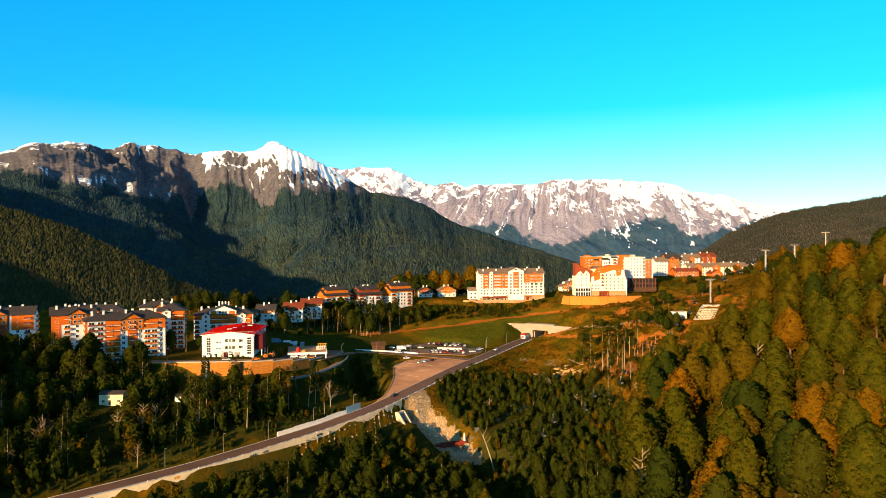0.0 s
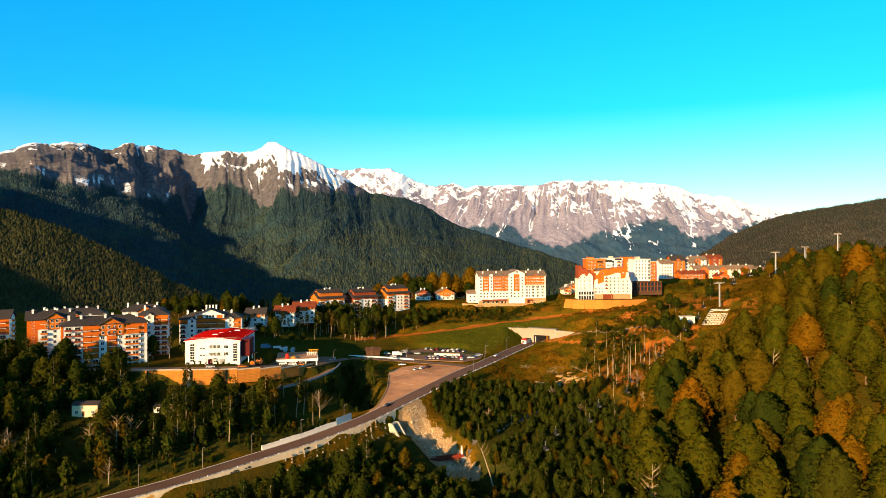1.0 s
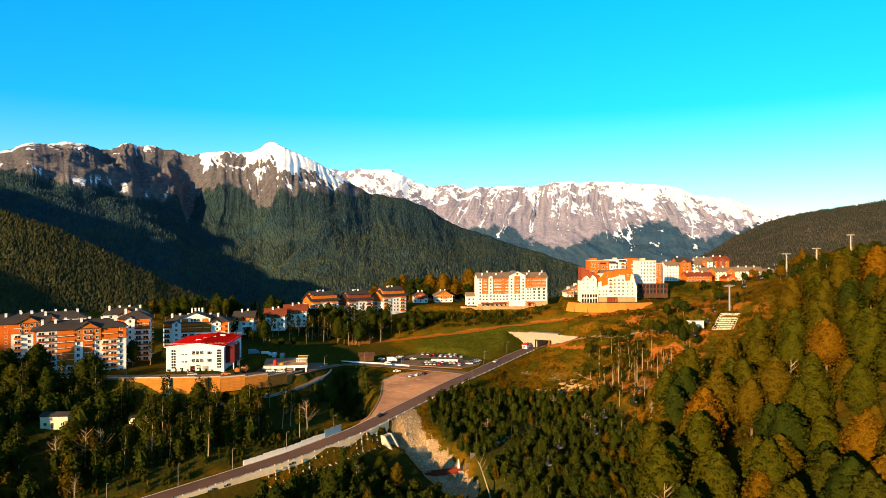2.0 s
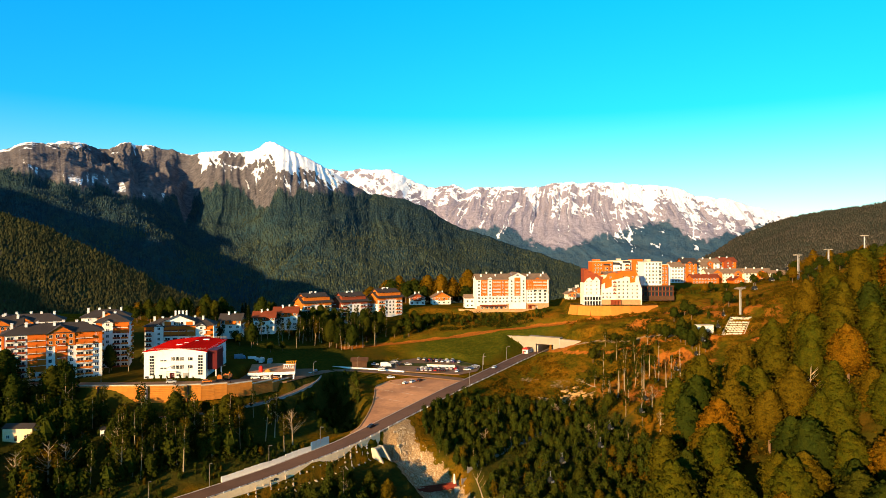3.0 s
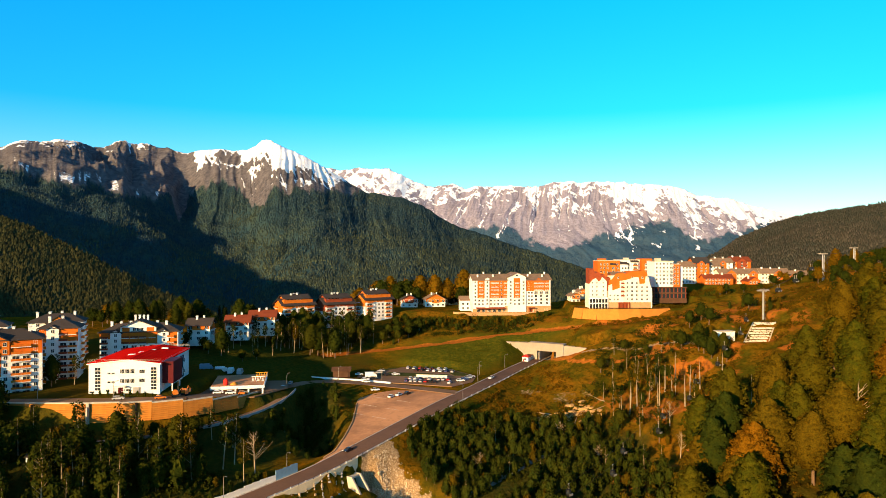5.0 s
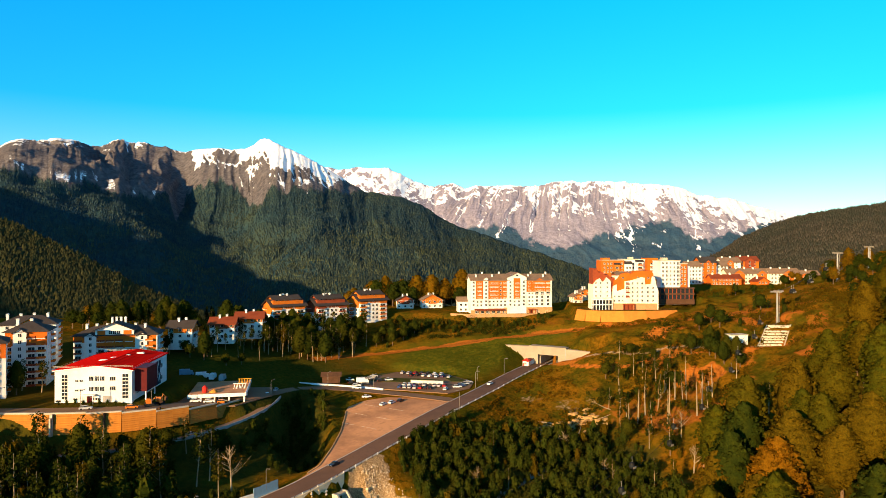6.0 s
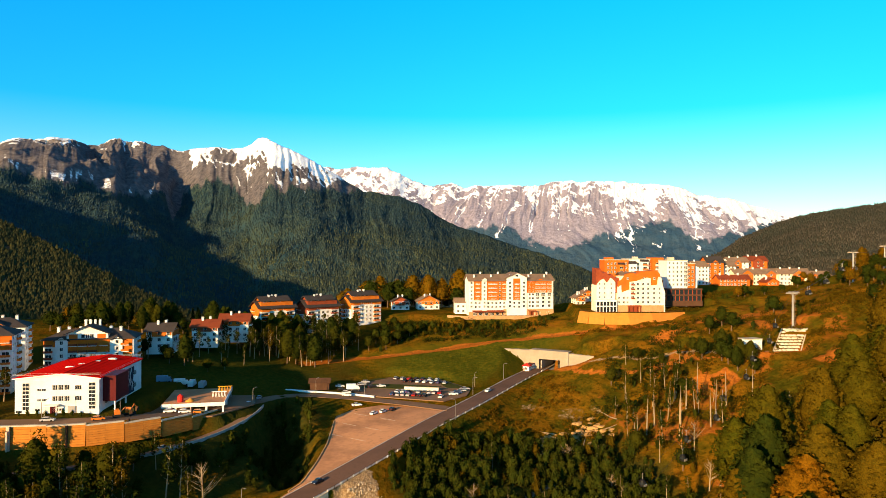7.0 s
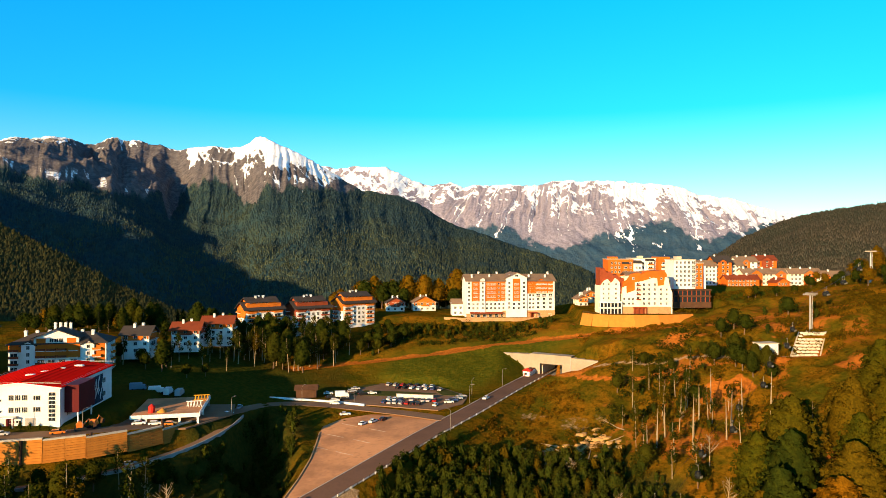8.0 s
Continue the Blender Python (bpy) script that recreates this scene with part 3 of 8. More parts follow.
def mountain(name, label, outline, near, far, foot, seed, ribs, snow_at=None, rock_at=None, columns=760, rows=150, lean=None, power=1.1, soft=1.0, grit=1.0,
             mat=None, slant=((0, 0),), bare=0.0, calm=((0, 1),), scale_=(900, 220), patches=0.0):
    """A mountainside as a fan of columns round the valley. outline: (bearing as a tangent, crest as a tangent).
    snow_at: (bearing, lower edge of the snow, its unevenness); rock_at: (bearing, upper edge of the forest)."""
    a = np.array(outline)
    tb = np.linspace(a[0, 0], a[-1, 0], columns)
    crest = np.interp(tb, a[:, 0], a[:, 1])
    crest = crest + (fbm(tb * 60, tb * 0 + seed, 4, seed) - 0.5) * 0.005
    u = np.concatenate([np.linspace(0, 1, rows) ** 0.9, [1.03, 1.08, 1.16]])
    TB, U = np.meshgrid(tb, u)
    near_r = np.interp(tb, a[:, 0], np.linspace(near[0], near[1], len(a)))
    far_r = np.interp(tb, a[:, 0], np.linspace(far[0], far[1], len(a)))
    RR = near_r + (far_r - near_r) * U
    top = EYE_Z + far_r * crest
    Z = foot + (top - foot) * np.clip(U, 0, 1) ** power
    span = top - foot
    wv = U * (1.12 - np.clip(U, 0, 1))
    turn_ = np.interp(TB, [q[0] for q in slant], [q[1] for q in slant])
    bend = TB * ribs + turn_ * U + (fbm(TB * 9, U * 3, 3, seed + 5) - 0.5) * 1.1 + (fbm(TB * 45, U * 9, 3, seed + 6) - 0.5) * 0.5
    X, Y = EYE_X + TB * RR, EYE_Y + RR
    big, mid = scale_
    wx = X + (fbm(X / 500, Y / 500, 3, seed + 3) - 0.5) * 420
    high = smooth(0.50, 0.74, U) * bare
    form = (ridged(wx / big, Y / (big * 1.3), 5, seed + 1) - 0.58) * 0.75 * soft * (1 - 0.6 * high)
    rib = ridged(bend, U * 1.1, 5, seed + 2)
    cut = ridged(bend * 1.6 + 9.3, U * 1.5, 4, seed + 7)
    gully_ = smooth(0.70, 0.93, cut)
    fine = (rib - 0.62) * 0.22 * grit * (0.10 + 1.25 * high) - gully_ * 0.05 * grit * high
    fine = fine * np.interp(TB, [q[0] for q in calm], [q[1] for q in calm])
    small = (ridged(wx / mid, Y / (mid * 1.6), 4, seed + 4) - 0.6) * 0.16 * soft * (1 - 0.4 * high)
    Z = Z + span * wv * (form + fine + small)
    if lean is not None:
        Z = Z + span * lean(TB, U)
    Z = np.minimum(Z, EYE_Z + RR * crest * (0.80 + 0.20 * np.clip(U, 0, 1)) + 3)
    Z = np.where(U > 1, top - (U - 1) * span * 1.5, Z)
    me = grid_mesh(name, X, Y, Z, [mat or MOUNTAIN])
    snow = rock = depth_ = np.zeros(X.shape)
    if snow_at is not None:
        # gullies hold the snow, steep faces shed it
        steep = np.gradient(Z, axis=0) / np.maximum(np.gradient(RR, axis=0), 1e-3)
        steep = np.clip(steep / np.maximum(span / (far_r - near_r), 1e-3) - 1.0, -1.0, 1.5)
        side_ = np.clip(np.gradient(Z, axis=1) / np.maximum(np.gradient(X, axis=1), 1e-3), -1.2, 1.2)
        hollow = (1.25 * gully_ - 0.40 * steep - 0.35 * side_ + 2.8 * (fbm(TB * 60, U * 14, 3, seed + 9) - 0.5)
                  + 2.4 * (fbm(TB * 230 + U * 30, U * 46, 3, seed + 12) - 0.5) - 0.35)
        tangent = (Z - EYE_Z) / RR
        s_ = np.array(snow_at)
        away = tangent - np.interp(TB, s_[:, 0], s_[:, 1])
        uneven = np.interp(TB, s_[:, 0], s_[:, 2])
        snow = smooth(-0.004, 0.007, away + hollow * uneven)
        depth_ = 0.54 + 0.22 * smooth(0.0, 0.03, away + hollow * uneven) + 0.18 * smooth(0.95, 1.0, U)
        r_ = np.array(rock_at)
        treeline = tangent - np.interp(TB, r_[:, 0], r_[:, 1]) + (fbm(TB * 90, U * 14, 4, seed + 14) - 0.5) * 0.022 + hollow * 0.004
        rock = smooth(-0.003, 0.004, treeline)
        if patches:
            low = np.exp(-((treeline - 0.010) / 0.014) ** 2) * smooth(0.50, 0.62, fbm(bend * 2.2, U * 12, 4, seed + 15)) * (TB < -0.40)
            snow = np.maximum(snow, patches * low * rock)
    cover(me, (snow * depth_, rock, snow * 0))
    ob = tagged(new(name, me), label, "mountain", kind="structure")
    return X, Y, Z, rock


def view(pairs):
    """Bearings and slopes of a skyline, from a survey in 1162nds."""
    return [((x - 784) / 1162, (441 - y) / 1162) for x, y in pairs]


def edge(pairs):
    return [((p[0] - 784) / 1162, (441 - p[1]) / 1162) + tuple(q / 1162 for q in p[2:]) for p in pairs]


# the long snow range at the back
line = view([(440, 300), (560, 290), (600, 299), (640, 297), (690, 300), (735, 322), (770, 331), (800, 325), (830, 331), (900, 329), (960, 326), (1000, 321),
             (1050, 322), (1100, 321), (1150, 327), (1200, 331), (1240, 346), (1280, 350), (1330, 362), (1390, 376), (1440, 388), (1520, 400)])
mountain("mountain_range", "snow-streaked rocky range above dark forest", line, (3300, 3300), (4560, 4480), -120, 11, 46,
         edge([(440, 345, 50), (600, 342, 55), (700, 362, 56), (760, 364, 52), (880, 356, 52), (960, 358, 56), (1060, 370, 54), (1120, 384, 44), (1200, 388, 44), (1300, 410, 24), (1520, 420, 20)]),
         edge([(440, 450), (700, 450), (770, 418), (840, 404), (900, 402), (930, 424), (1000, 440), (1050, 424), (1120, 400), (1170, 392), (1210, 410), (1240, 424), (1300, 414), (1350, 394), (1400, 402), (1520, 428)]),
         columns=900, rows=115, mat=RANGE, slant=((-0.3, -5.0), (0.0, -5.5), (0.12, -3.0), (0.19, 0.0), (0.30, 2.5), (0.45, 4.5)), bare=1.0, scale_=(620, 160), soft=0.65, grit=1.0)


def massif_lean(tb, u):
    """The dark side valley, the shoulder before it and the notch between crags and peak."""
    shoulder = np.exp(-((tb + 0.80 - 0.10 * u) / 0.22) ** 2) * 0.24
    trough = np.exp(-((tb + 0.38 - 0.10 * (1 - u)) / 0.13) ** 2) * 0.17
    notch = np.exp(-((tb + 0.395 - 0.03 * (1 - u)) / 0.022) ** 2) * 0.10 * smooth(0.55, 0.75, u)
    return (shoulder - trough - notch) * np.sin(np.pi * np.clip(u, 0, 1)) ** 0.8


line = view([(-420, 360), (-250, 330), (-100, 290), (0, 262), (40, 250), (110, 250), (170, 256), (220, 251), (265, 253), (310, 268), (335, 272), (372, 266), (440, 268),
             (456, 260), (467, 250), (481, 250), (494, 259), (520, 268), (560, 288), (605, 316), (650, 340), (720, 350), (762, 372), (800, 395), (860, 418), (940, 443), (1000, 462), (1050, 482)])
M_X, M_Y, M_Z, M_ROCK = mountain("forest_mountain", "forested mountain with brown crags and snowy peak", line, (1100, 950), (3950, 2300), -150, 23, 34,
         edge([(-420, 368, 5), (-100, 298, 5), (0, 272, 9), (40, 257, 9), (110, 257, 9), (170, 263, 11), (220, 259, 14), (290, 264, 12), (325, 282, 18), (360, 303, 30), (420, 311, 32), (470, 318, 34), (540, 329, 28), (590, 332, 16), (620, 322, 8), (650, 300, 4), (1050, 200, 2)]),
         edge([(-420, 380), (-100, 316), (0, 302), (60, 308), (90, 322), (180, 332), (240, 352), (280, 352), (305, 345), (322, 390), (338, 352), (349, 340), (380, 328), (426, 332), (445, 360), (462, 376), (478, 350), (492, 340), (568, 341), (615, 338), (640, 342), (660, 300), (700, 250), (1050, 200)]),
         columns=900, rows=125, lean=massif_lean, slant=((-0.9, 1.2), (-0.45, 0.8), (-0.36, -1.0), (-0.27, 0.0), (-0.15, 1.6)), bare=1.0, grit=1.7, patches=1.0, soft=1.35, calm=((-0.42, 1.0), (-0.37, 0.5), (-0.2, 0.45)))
line = view([(-700, 290), (-500, 300), (-300, 318), (-120, 345), (0, 378), (60, 400), (130, 435), (200, 468), (270, 505), (330, 530), (400, 560)])
S_X, S_Y, S_Z, S_ROCK = mountain("wooded_spur", "wooded spur in low evening sun", line, (620, 760), (1050, 900), -40, 37, 16, columns=420, rows=90, mat=HILLS)
# an unseen high ridge on the sun's side of the valley, added to keep the foot of the mountain and the lower left in
# shade
RIDGE = [(-425, -225, -30), (-462, -208, 100), (-480, -196, 126), (-520, -165, 146), (-700, -60, 182), (-860, 30, 200), (-1010, 110, 222), (-1180, 260, 280), (-1420, 520, 375), (-1760, 860, 465), (-2200, 1330, 550), (-2750, 1900, 650), (-3500, 2650, 800)]
ru = np.linspace(0, 1, 160)
knots = np.linspace(0, 1, len(RIDGE))
RX, RY, RZ = (np.interp(ru, knots, [q[k] for q in RIDGE]) for k in range(3))
RZ = RZ + (fbm(ru * 22, ru * 0, 4, 71) - 0.5) * 46 * smooth(0.1, 0.5, ru)
rv = np.linspace(-1, 1, 41)
RU, RV = np.meshgrid(ru, rv)
ridge_x = np.interp(RU, ru, RX) + RV * 0.70 * (260 + 860 * RU)
ridge_y = np.interp(RU, ru, RY) - RV * 0.71 * (260 + 860 * RU)
ridge_z = np.interp(RU, ru, RZ) - (np.interp(RU, ru, RZ) + 140) * abs(RV) ** 0.85 + (ridged(ridge_x / 300, ridge_y / 300, 4, 73) - 0.6) * 120 * abs(RV) * (1 - abs(RV)) * 2
ridge_me = grid_mesh("sun_side_ridge", ridge_x, ridge_y, ridge_z, [HILLS])
cover(ridge_me, (ridge_x * 0, ridge_x * 0, ridge_x * 0))
tagged(new("sun_side_ridge", ridge_me), "unseen steep wooded ridge added to shade the valley", "mountain", kind="structure")
line = view([(1180, 480), (1250, 452), (1300, 420), (1350, 398), (1400, 382), (1450, 374), (1500, 367), (1568, 360), (1700, 335), (1900, 300)])
R_X, R_Y, R_Z, R_ROCK = mountain("wooded_hill", "wooded brown-green hill behind the village", line, (1000, 800), (2300, 1900), -60, 51, 12, columns=420, rows=110, mat=HILLS, soft=0.7)


# ---- roads ----
def strip(line, left, right, lift, step=3.0, far=1e9):
    """A ribbon along a line; left and right are its edges from the middle."""
    pts, out = [Vector(p) for p in line], []
    for a, b_ in zip(pts[:-1], pts[1:]):
        n = max(1, int((b_ - a).length / step))
        out += [a.lerp(b_, k / n) for k in range(n)]
    out.append(pts[-1])
    # soften the corners
    for _ in range(6):
        out = [out[0]] + [(out[i - 1] + 2 * out[i] + out[i + 1]) / 4 for i in range(1, len(out) - 1)] + [out[-1]]
    rows = []
    for i, p in enumerate(out):
        d = (out[min(i + 1, len(out) - 1)] - out[max(i - 1, 0)])
        side = Vector((d.y, -d.x, 0)).normalized()
        rows.append((p + side * left + Vector((0, 0, lift)), p + side * right + Vector((0, 0, lift)), p, side))
    return rows


def ribbon(name, rows, mat, depth=0.25):
    sh = Shape()
    n = len(rows)
    v = [q for r in rows for q in (r[0], r[1])] + [q - Vector((0, 0, depth)) for r in rows for q in (r[0], r[1])]
    o = 2 * n
    f = []
    for i in range(n - 1):
        a, b_, c, d_ = 2 * i, 2 * i + 1, 2 * i + 3, 2 * i + 2
        f += [(a, b_, c, d_), (o + a, a, d_, o + d_), (b_, o + b_, o + c, c)]
    f += [(0, o, o + 1, 1), (2 * n - 2, 2 * n - 1, o + 2 * n - 1, o + 2 * n - 2)]
    sh.add(v, f)
    return sh.mesh(name, [mat])


main_rows = strip(ROAD, -4.7, 4.7, 0.10)
tagged(new("road", ribbon("road", main_rows, ASPHALT)), "worn two-lane asphalt road up to the tunnel", "road", kind="structure")
tagged(new("side_road", ribbon("side_road", strip(SIDE_ROAD, -3.8, 3.8, 0.09), ASPHALT_OLD)), "dusty asphalt side road to the red-roofed hall", "road", kind="structure")

lane_rows = strip(LANE, -1.9, 1.9, 0.08)
tagged(new("lane", ribbon("lane", lane_rows, ASPHALT_OLD)), "narrow dusty lane below the ochre wall", "road", kind="structure")
tagged(new("lane_parapet", ribbon("lane_parapet", [(p + s_ * 2.0 + Vector((0, 0, 0.75)), p + s_ * 2.35 + Vector((0, 0, 0.75)), p, s_) for _, _, p, s_ in lane_rows], CONCRETE_GREY, 1.4)), "low pale concrete parapet along the lane", "wall", kind="structure")

# the gravel lot beside the road
lot_rows, run_ = [], 0.0
for i, (a, b_, p, s) in enumerate(main_rows):
    run_ += (p - main_rows[i - 1][2]).length if i else 0.0
    if LOT_RUN[0] < run_ < LOT_RUN[-1]:
        lot_rows.append((p - s * float(np.interp(run_, LOT_RUN, LOT_WIDE)) + Vector((0, 0, 0.085)), p - s * 4.6 + Vector((0, 0, 0.085)), p, s))
for k, (run0, off) in enumerate(((285, 12), (285, 24), (298, 14), (298, 27), (311, 16), (311, 30))):
    r = min(range(len(main_rows)), key=lambda i: abs(sum((main_rows[j + 1][2] - main_rows[j][2]).length for j in range(i)) - run0))
    p, s_dir = main_rows[r][2], main_rows[r][3]
    a, b_ = p - s_dir * off, p - s_dir * (off + 8)
    ahead = Vector((-s_dir.y, s_dir.x, 0)) * 0.16
    up = Vector((0, 0, 0.105))
    line_me = Shape().add([a - ahead + up, a + ahead + up, b_ + ahead + up, b_ - ahead + up, a - ahead, a + ahead, b_ + ahead, b_ - ahead],
                          [(0, 1, 2, 3), (4, 5, 1, 0), (5, 6, 2, 1), (6, 7, 3, 2), (7, 4, 0, 3)]).mesh("bay_line", [worn("worn_white_line", (0.62, 0.46, 0.32), (0.4, 0.26, 0.16), 2.0, 0.4)])
    tagged(new("bay_line", line_me), "worn pale bay line on the gravel", "marking", kind="structure")
tagged(new("gravel_lot", ribbon("gravel_lot", lot_rows, GRAVEL, 0.5)), "packed sandy gravel lot beside the road", "lot", kind="structure")

edge_run, edge_rows_ = 0.0, []
for i, (a, b_, p, s) in enumerate(main_rows):
    edge_run += (p - main_rows[i - 1][2]).length if i else 0.0
    if 238 < edge_run < 300:
        q = p - s * float(np.interp(edge_run, LOT_RUN, LOT_WIDE))
        edge_rows_.append((q - s * 0.5 + Vector((0, 0, 0.4)), q + Vector((0, 0, 0.4)), q, s))
tagged(new("lot_wall", ribbon("lot_wall", edge_rows_, STONE, 1.6)), "low stone edging wall along the gravel lot", "wall", kind="structure")
yard = Shape().prism([(-99, 376), (-71, 381), (-61, 400), (-65, 416), (-95, 414)], "z", 7.1, 7.58)
tagged(new("yard", yard.mesh("yard", [ASPHALT_OLD])), "dusty yard under the parking deck", "yard", kind="structure")

# parking ground
park = Shape().prism([(-29, 447), (15, 434), (26, 446), (29, 461), (13, 485), (-14, 489), (-29, 476)], "z", 0.7, 1.07)
tagged(new("parking_ground", park.mesh("parking_ground", [ASPHALT_OLD])), "dusty asphalt parking ground", "parking", kind="structure")
VERGE = worn("verge_grass", (0.060, 0.060, 0.006), (0.030, 0.036, 0.004), 1.2, 0.2, rough=0.95, bump=0.6)
for outline in ([(-26, 463), (-8, 460), (6, 461), (15, 465), (2, 469), (-20, 472)], [(-29, 474), (-20, 481), (-14, 487), (-26, 484)], [(17, 462), (27, 461), (22, 470), (15, 479), (14, 470)]):
    tagged(new("verge", Shape().prism(outline, "z", 0.9, 1.2).mesh("verge", [VERGE])), "grass island between the parked cars", "grass", kind="structure")


def row_at(rows, y):
    return min(rows, key=lambda r: abs(r[2].y - y))


# kerbs and road markings
for name, lo, hi, lab in (("kerb", -5.0, -4.7, "pale concrete kerb"), ("kerb", 4.7, 5.0, "pale concrete kerb")):
    rows = [(p + s * lo + Vector((0, 0, 0.22)), p + s * hi + Vector((0, 0, 0.22)), p, s) for a, b_, p, s in main_rows]
    tagged(new(name, ribbon(name, rows, KERB, 0.3)), lab, "kerb", kind="structure")
edge_rows = [(p + s * 4.15 + Vector((0, 0, 0.106)), p + s * 4.3 + Vector((0, 0, 0.106)), p, s) for a, b_, p, s in main_rows]
tagged(new("road_marking", ribbon("road_marking", edge_rows, PAINT_WHITE, 0.004)), "white edge line", "marking", kind="structure")

# the lower road's concrete retaining wall on its valley side, with plain graffiti shapes
wall_rows = [r for r in main_rows if r[2].y < 352]
sh = Shape()
for i in range(len(wall_rows) - 1):
    (_, _, p, s), (_, _, q, s2) = wall_rows[i], wall_rows[i + 1]
    a, b_ = p + s * 5.05, q + s2 * 5.05
    a2, b2 = p + s * 5.55, q + s2 * 5.55
    top, low = Vector((0, 0, 0.30)), Vector((0, 0, -8.5))
    sh.add([a + low, b_ + low, b2 + low, a2 + low, a + top, b_ + top, b2 + top, a2 + top],
           [(0, 1, 5, 4), (2, 3, 7, 6), (4, 5, 6, 7), (3, 2, 1, 0)])
rw = tagged(new("retaining_wall", sh.mesh("retaining_wall", [WALL_CONCRETE])), "stained pale concrete retaining wall under the road", "wall", kind="structure")
for y0, ln, up, mat in ((258, 2.2, 1.2, PAINT_RED), (263, 2.6, 1.5, PAINT_YELLOW), (266.5, 3.0, 1.2, PAINT_BLACK), (283, 4.0, 1.3, PAINT_BLACK), (288, 3.0, 1.1, PAINT_BLACK), (306, 3.5, 1.2, PAINT_BLACK)):
    r = row_at(main_rows, y0)
    along_dir = Vector((-r[3].y, r[3].x, 0))
    sh = Shape()
    for k in range(5):
        c = r[2] + r[3] * 5.56 + along_dir * (k * ln / 5) + Vector((0, 0, -1.3 - 0.2 * (k % 2)))
        h = up * (0.5 + 0.5 * ((k * 37) % 7) / 7)
        w = along_dir * ln / 7
        o = r[3] * 0.03
        sh.add([c, c + w, c + w + Vector((0, 0, h)), c + Vector((0, 0, h)), c + o, c + w + o, c + w + o + Vector((0, 0, h)), c + o + Vector((0, 0, h))],
               [(4, 5, 6, 7), (0, 4, 7, 3), (5, 1, 2, 6), (7, 6, 2, 3), (0, 1, 5, 4)])
    ob = part("graffiti", sh.mesh("graffiti", [mat]), rw)

# steel guard rail on the valley side
rail_span = [r for r in main_rows if r[2].y < 505]
guard = thing("guard_rail", pose(0, 0, 0), "striped steel guard rail along the road", "guard rail", kind="structure")
sh = Shape()
for lo, hi in ((0.45, 0.75),):
    pts = [p + s * 5.12 for _, _, p, s in rail_span]
    for a, b_, in zip(pts[:-1], pts[1:]):
        n = Vector((b_.y - a.y, a.x - b_.x, 0)).normalized() * 0.06
        sh.add([a + Vector((0, 0, lo)), b_ + Vector((0, 0, lo)), b_ + n + Vector((0, 0, (lo + hi) / 2)), a + n + Vector((0, 0, (lo + hi) / 2)), b_ + Vector((0, 0, hi)), a + Vector((0, 0, hi))],
               [(0, 1, 2, 3), (3, 2, 4, 5), (5, 4, 1, 0)])
part("rail", sh.mesh("rail", [STEEL]), guard)
post_me = Shape().box(-0.09, 0.09, -0.09, 0.09, -0.2, 0.95).mesh("post", [PAINT_WHITE])
post_dark = Shape().box(-0.09, 0.09, -0.09, 0.09, -0.2, 0.95).mesh("post", [PAINT_BLACK])
for i, (a, b_, p, s) in enumerate(rail_span):
    if p.y > 255:
        part("post", post_me if i % 2 else post_dark, guard, Matrix.Translation(p + s * 5.3))

# jersey wall and blue barrier on the hill side of the lower road
rows = [r for r in main_rows if 297 < r[2].y < 333]
KERB_WHITE = worn("whitewashed_concrete", (0.78, 0.72, 0.62), (0.5, 0.42, 0.32), 1.5, 0.2)
barrier = thing("barrier_wall", pose(0, 0, 0), "stepped white concrete barrier wall beside the road", "wall", kind="structure")
for i, (a, b_, p, s) in enumerate(rows):
    ang = math.degrees(math.atan2(-s.x, s.y)) + 180
    tall = 3.3 if i > len(rows) - 4 else 2.0 + 0.25 * ((i // 3) % 2)
    me = Shape().prism([(-0.45, 0), (0.45, 0), (0.22, 0.5), (0.15, tall), (-0.15, tall), (-0.22, 0.5)], "x", -1.55, 1.55).mesh("barrier_block", [PAINT_BLUE if i > len(rows) - 4 else KERB_WHITE])
    part("barrier_block", me, barrier, Matrix.Translation(p - s * 6.0) @ pose(0, 0, -0.1, 0, 0, math.degrees(math.atan2(s.y, s.x)) + 90))

# ---- tunnel portal ----
portal = thing("tunnel_portal", pose(75.3, 508, 1.6, 0, 0, -28.8), "pale concrete tunnel portal with stepped wings", "tunnel", kind="structure")
# local: x across, y into the hill
sh = Shape()
sh.box(-11.5, -6.2, -0.4, 5.0, -3, 10.7).box(6.2, 11.0, -0.4, 5.0, -3, 10.7).box(-6.2, 6.2, -0.4, 5.0, 6.1, 10.7)
part("headwall", sh.mesh("headwall", [PORTAL]), portal)
part("coping", Shape().box(-11.7, 11.2, -0.6, 5.2, 10.7, 11.1).mesh("coping", [PORTAL]), portal)
part("wing_wall", Shape().prism([(-28.0, 10.3), (-11.5, 10.6), (-11.5, -3.0), (-28.0, -3.0)], "y", -0.1, 5.0).mesh("wing_wall", [PORTAL]), portal)
part("wing_wall", Shape().prism([(11.0, 10.3), (27.0, 9.9), (27.0, -3.0), (11.0, -3.0)], "y", -0.1, 5.0).mesh("wing_wall", [PORTAL]), portal)
part("joint_strip", Shape().box(10.7, 11.1, -0.55, -0.42, -1.5, 10.7).mesh("joint_strip", [CONCRETE_GREY]), portal)
bore = Shape().box(-6.8, -6.2, 5.0, 46, -1, 7.2).box(6.2, 6.8, 5.0, 46, -1, 7.2).box(-6.8, 6.8, 5.0, 46, 6.1, 7.2).box(-6.8, 6.8, 46, 46.5, -1, 7.2).box(-6.8, 6.8, 2.6, 46, -1.2, -0.2)
part("bore", bore.mesh("bore", [CONCRETE_GREY]), portal, label="dark grey concrete tunnel bore")
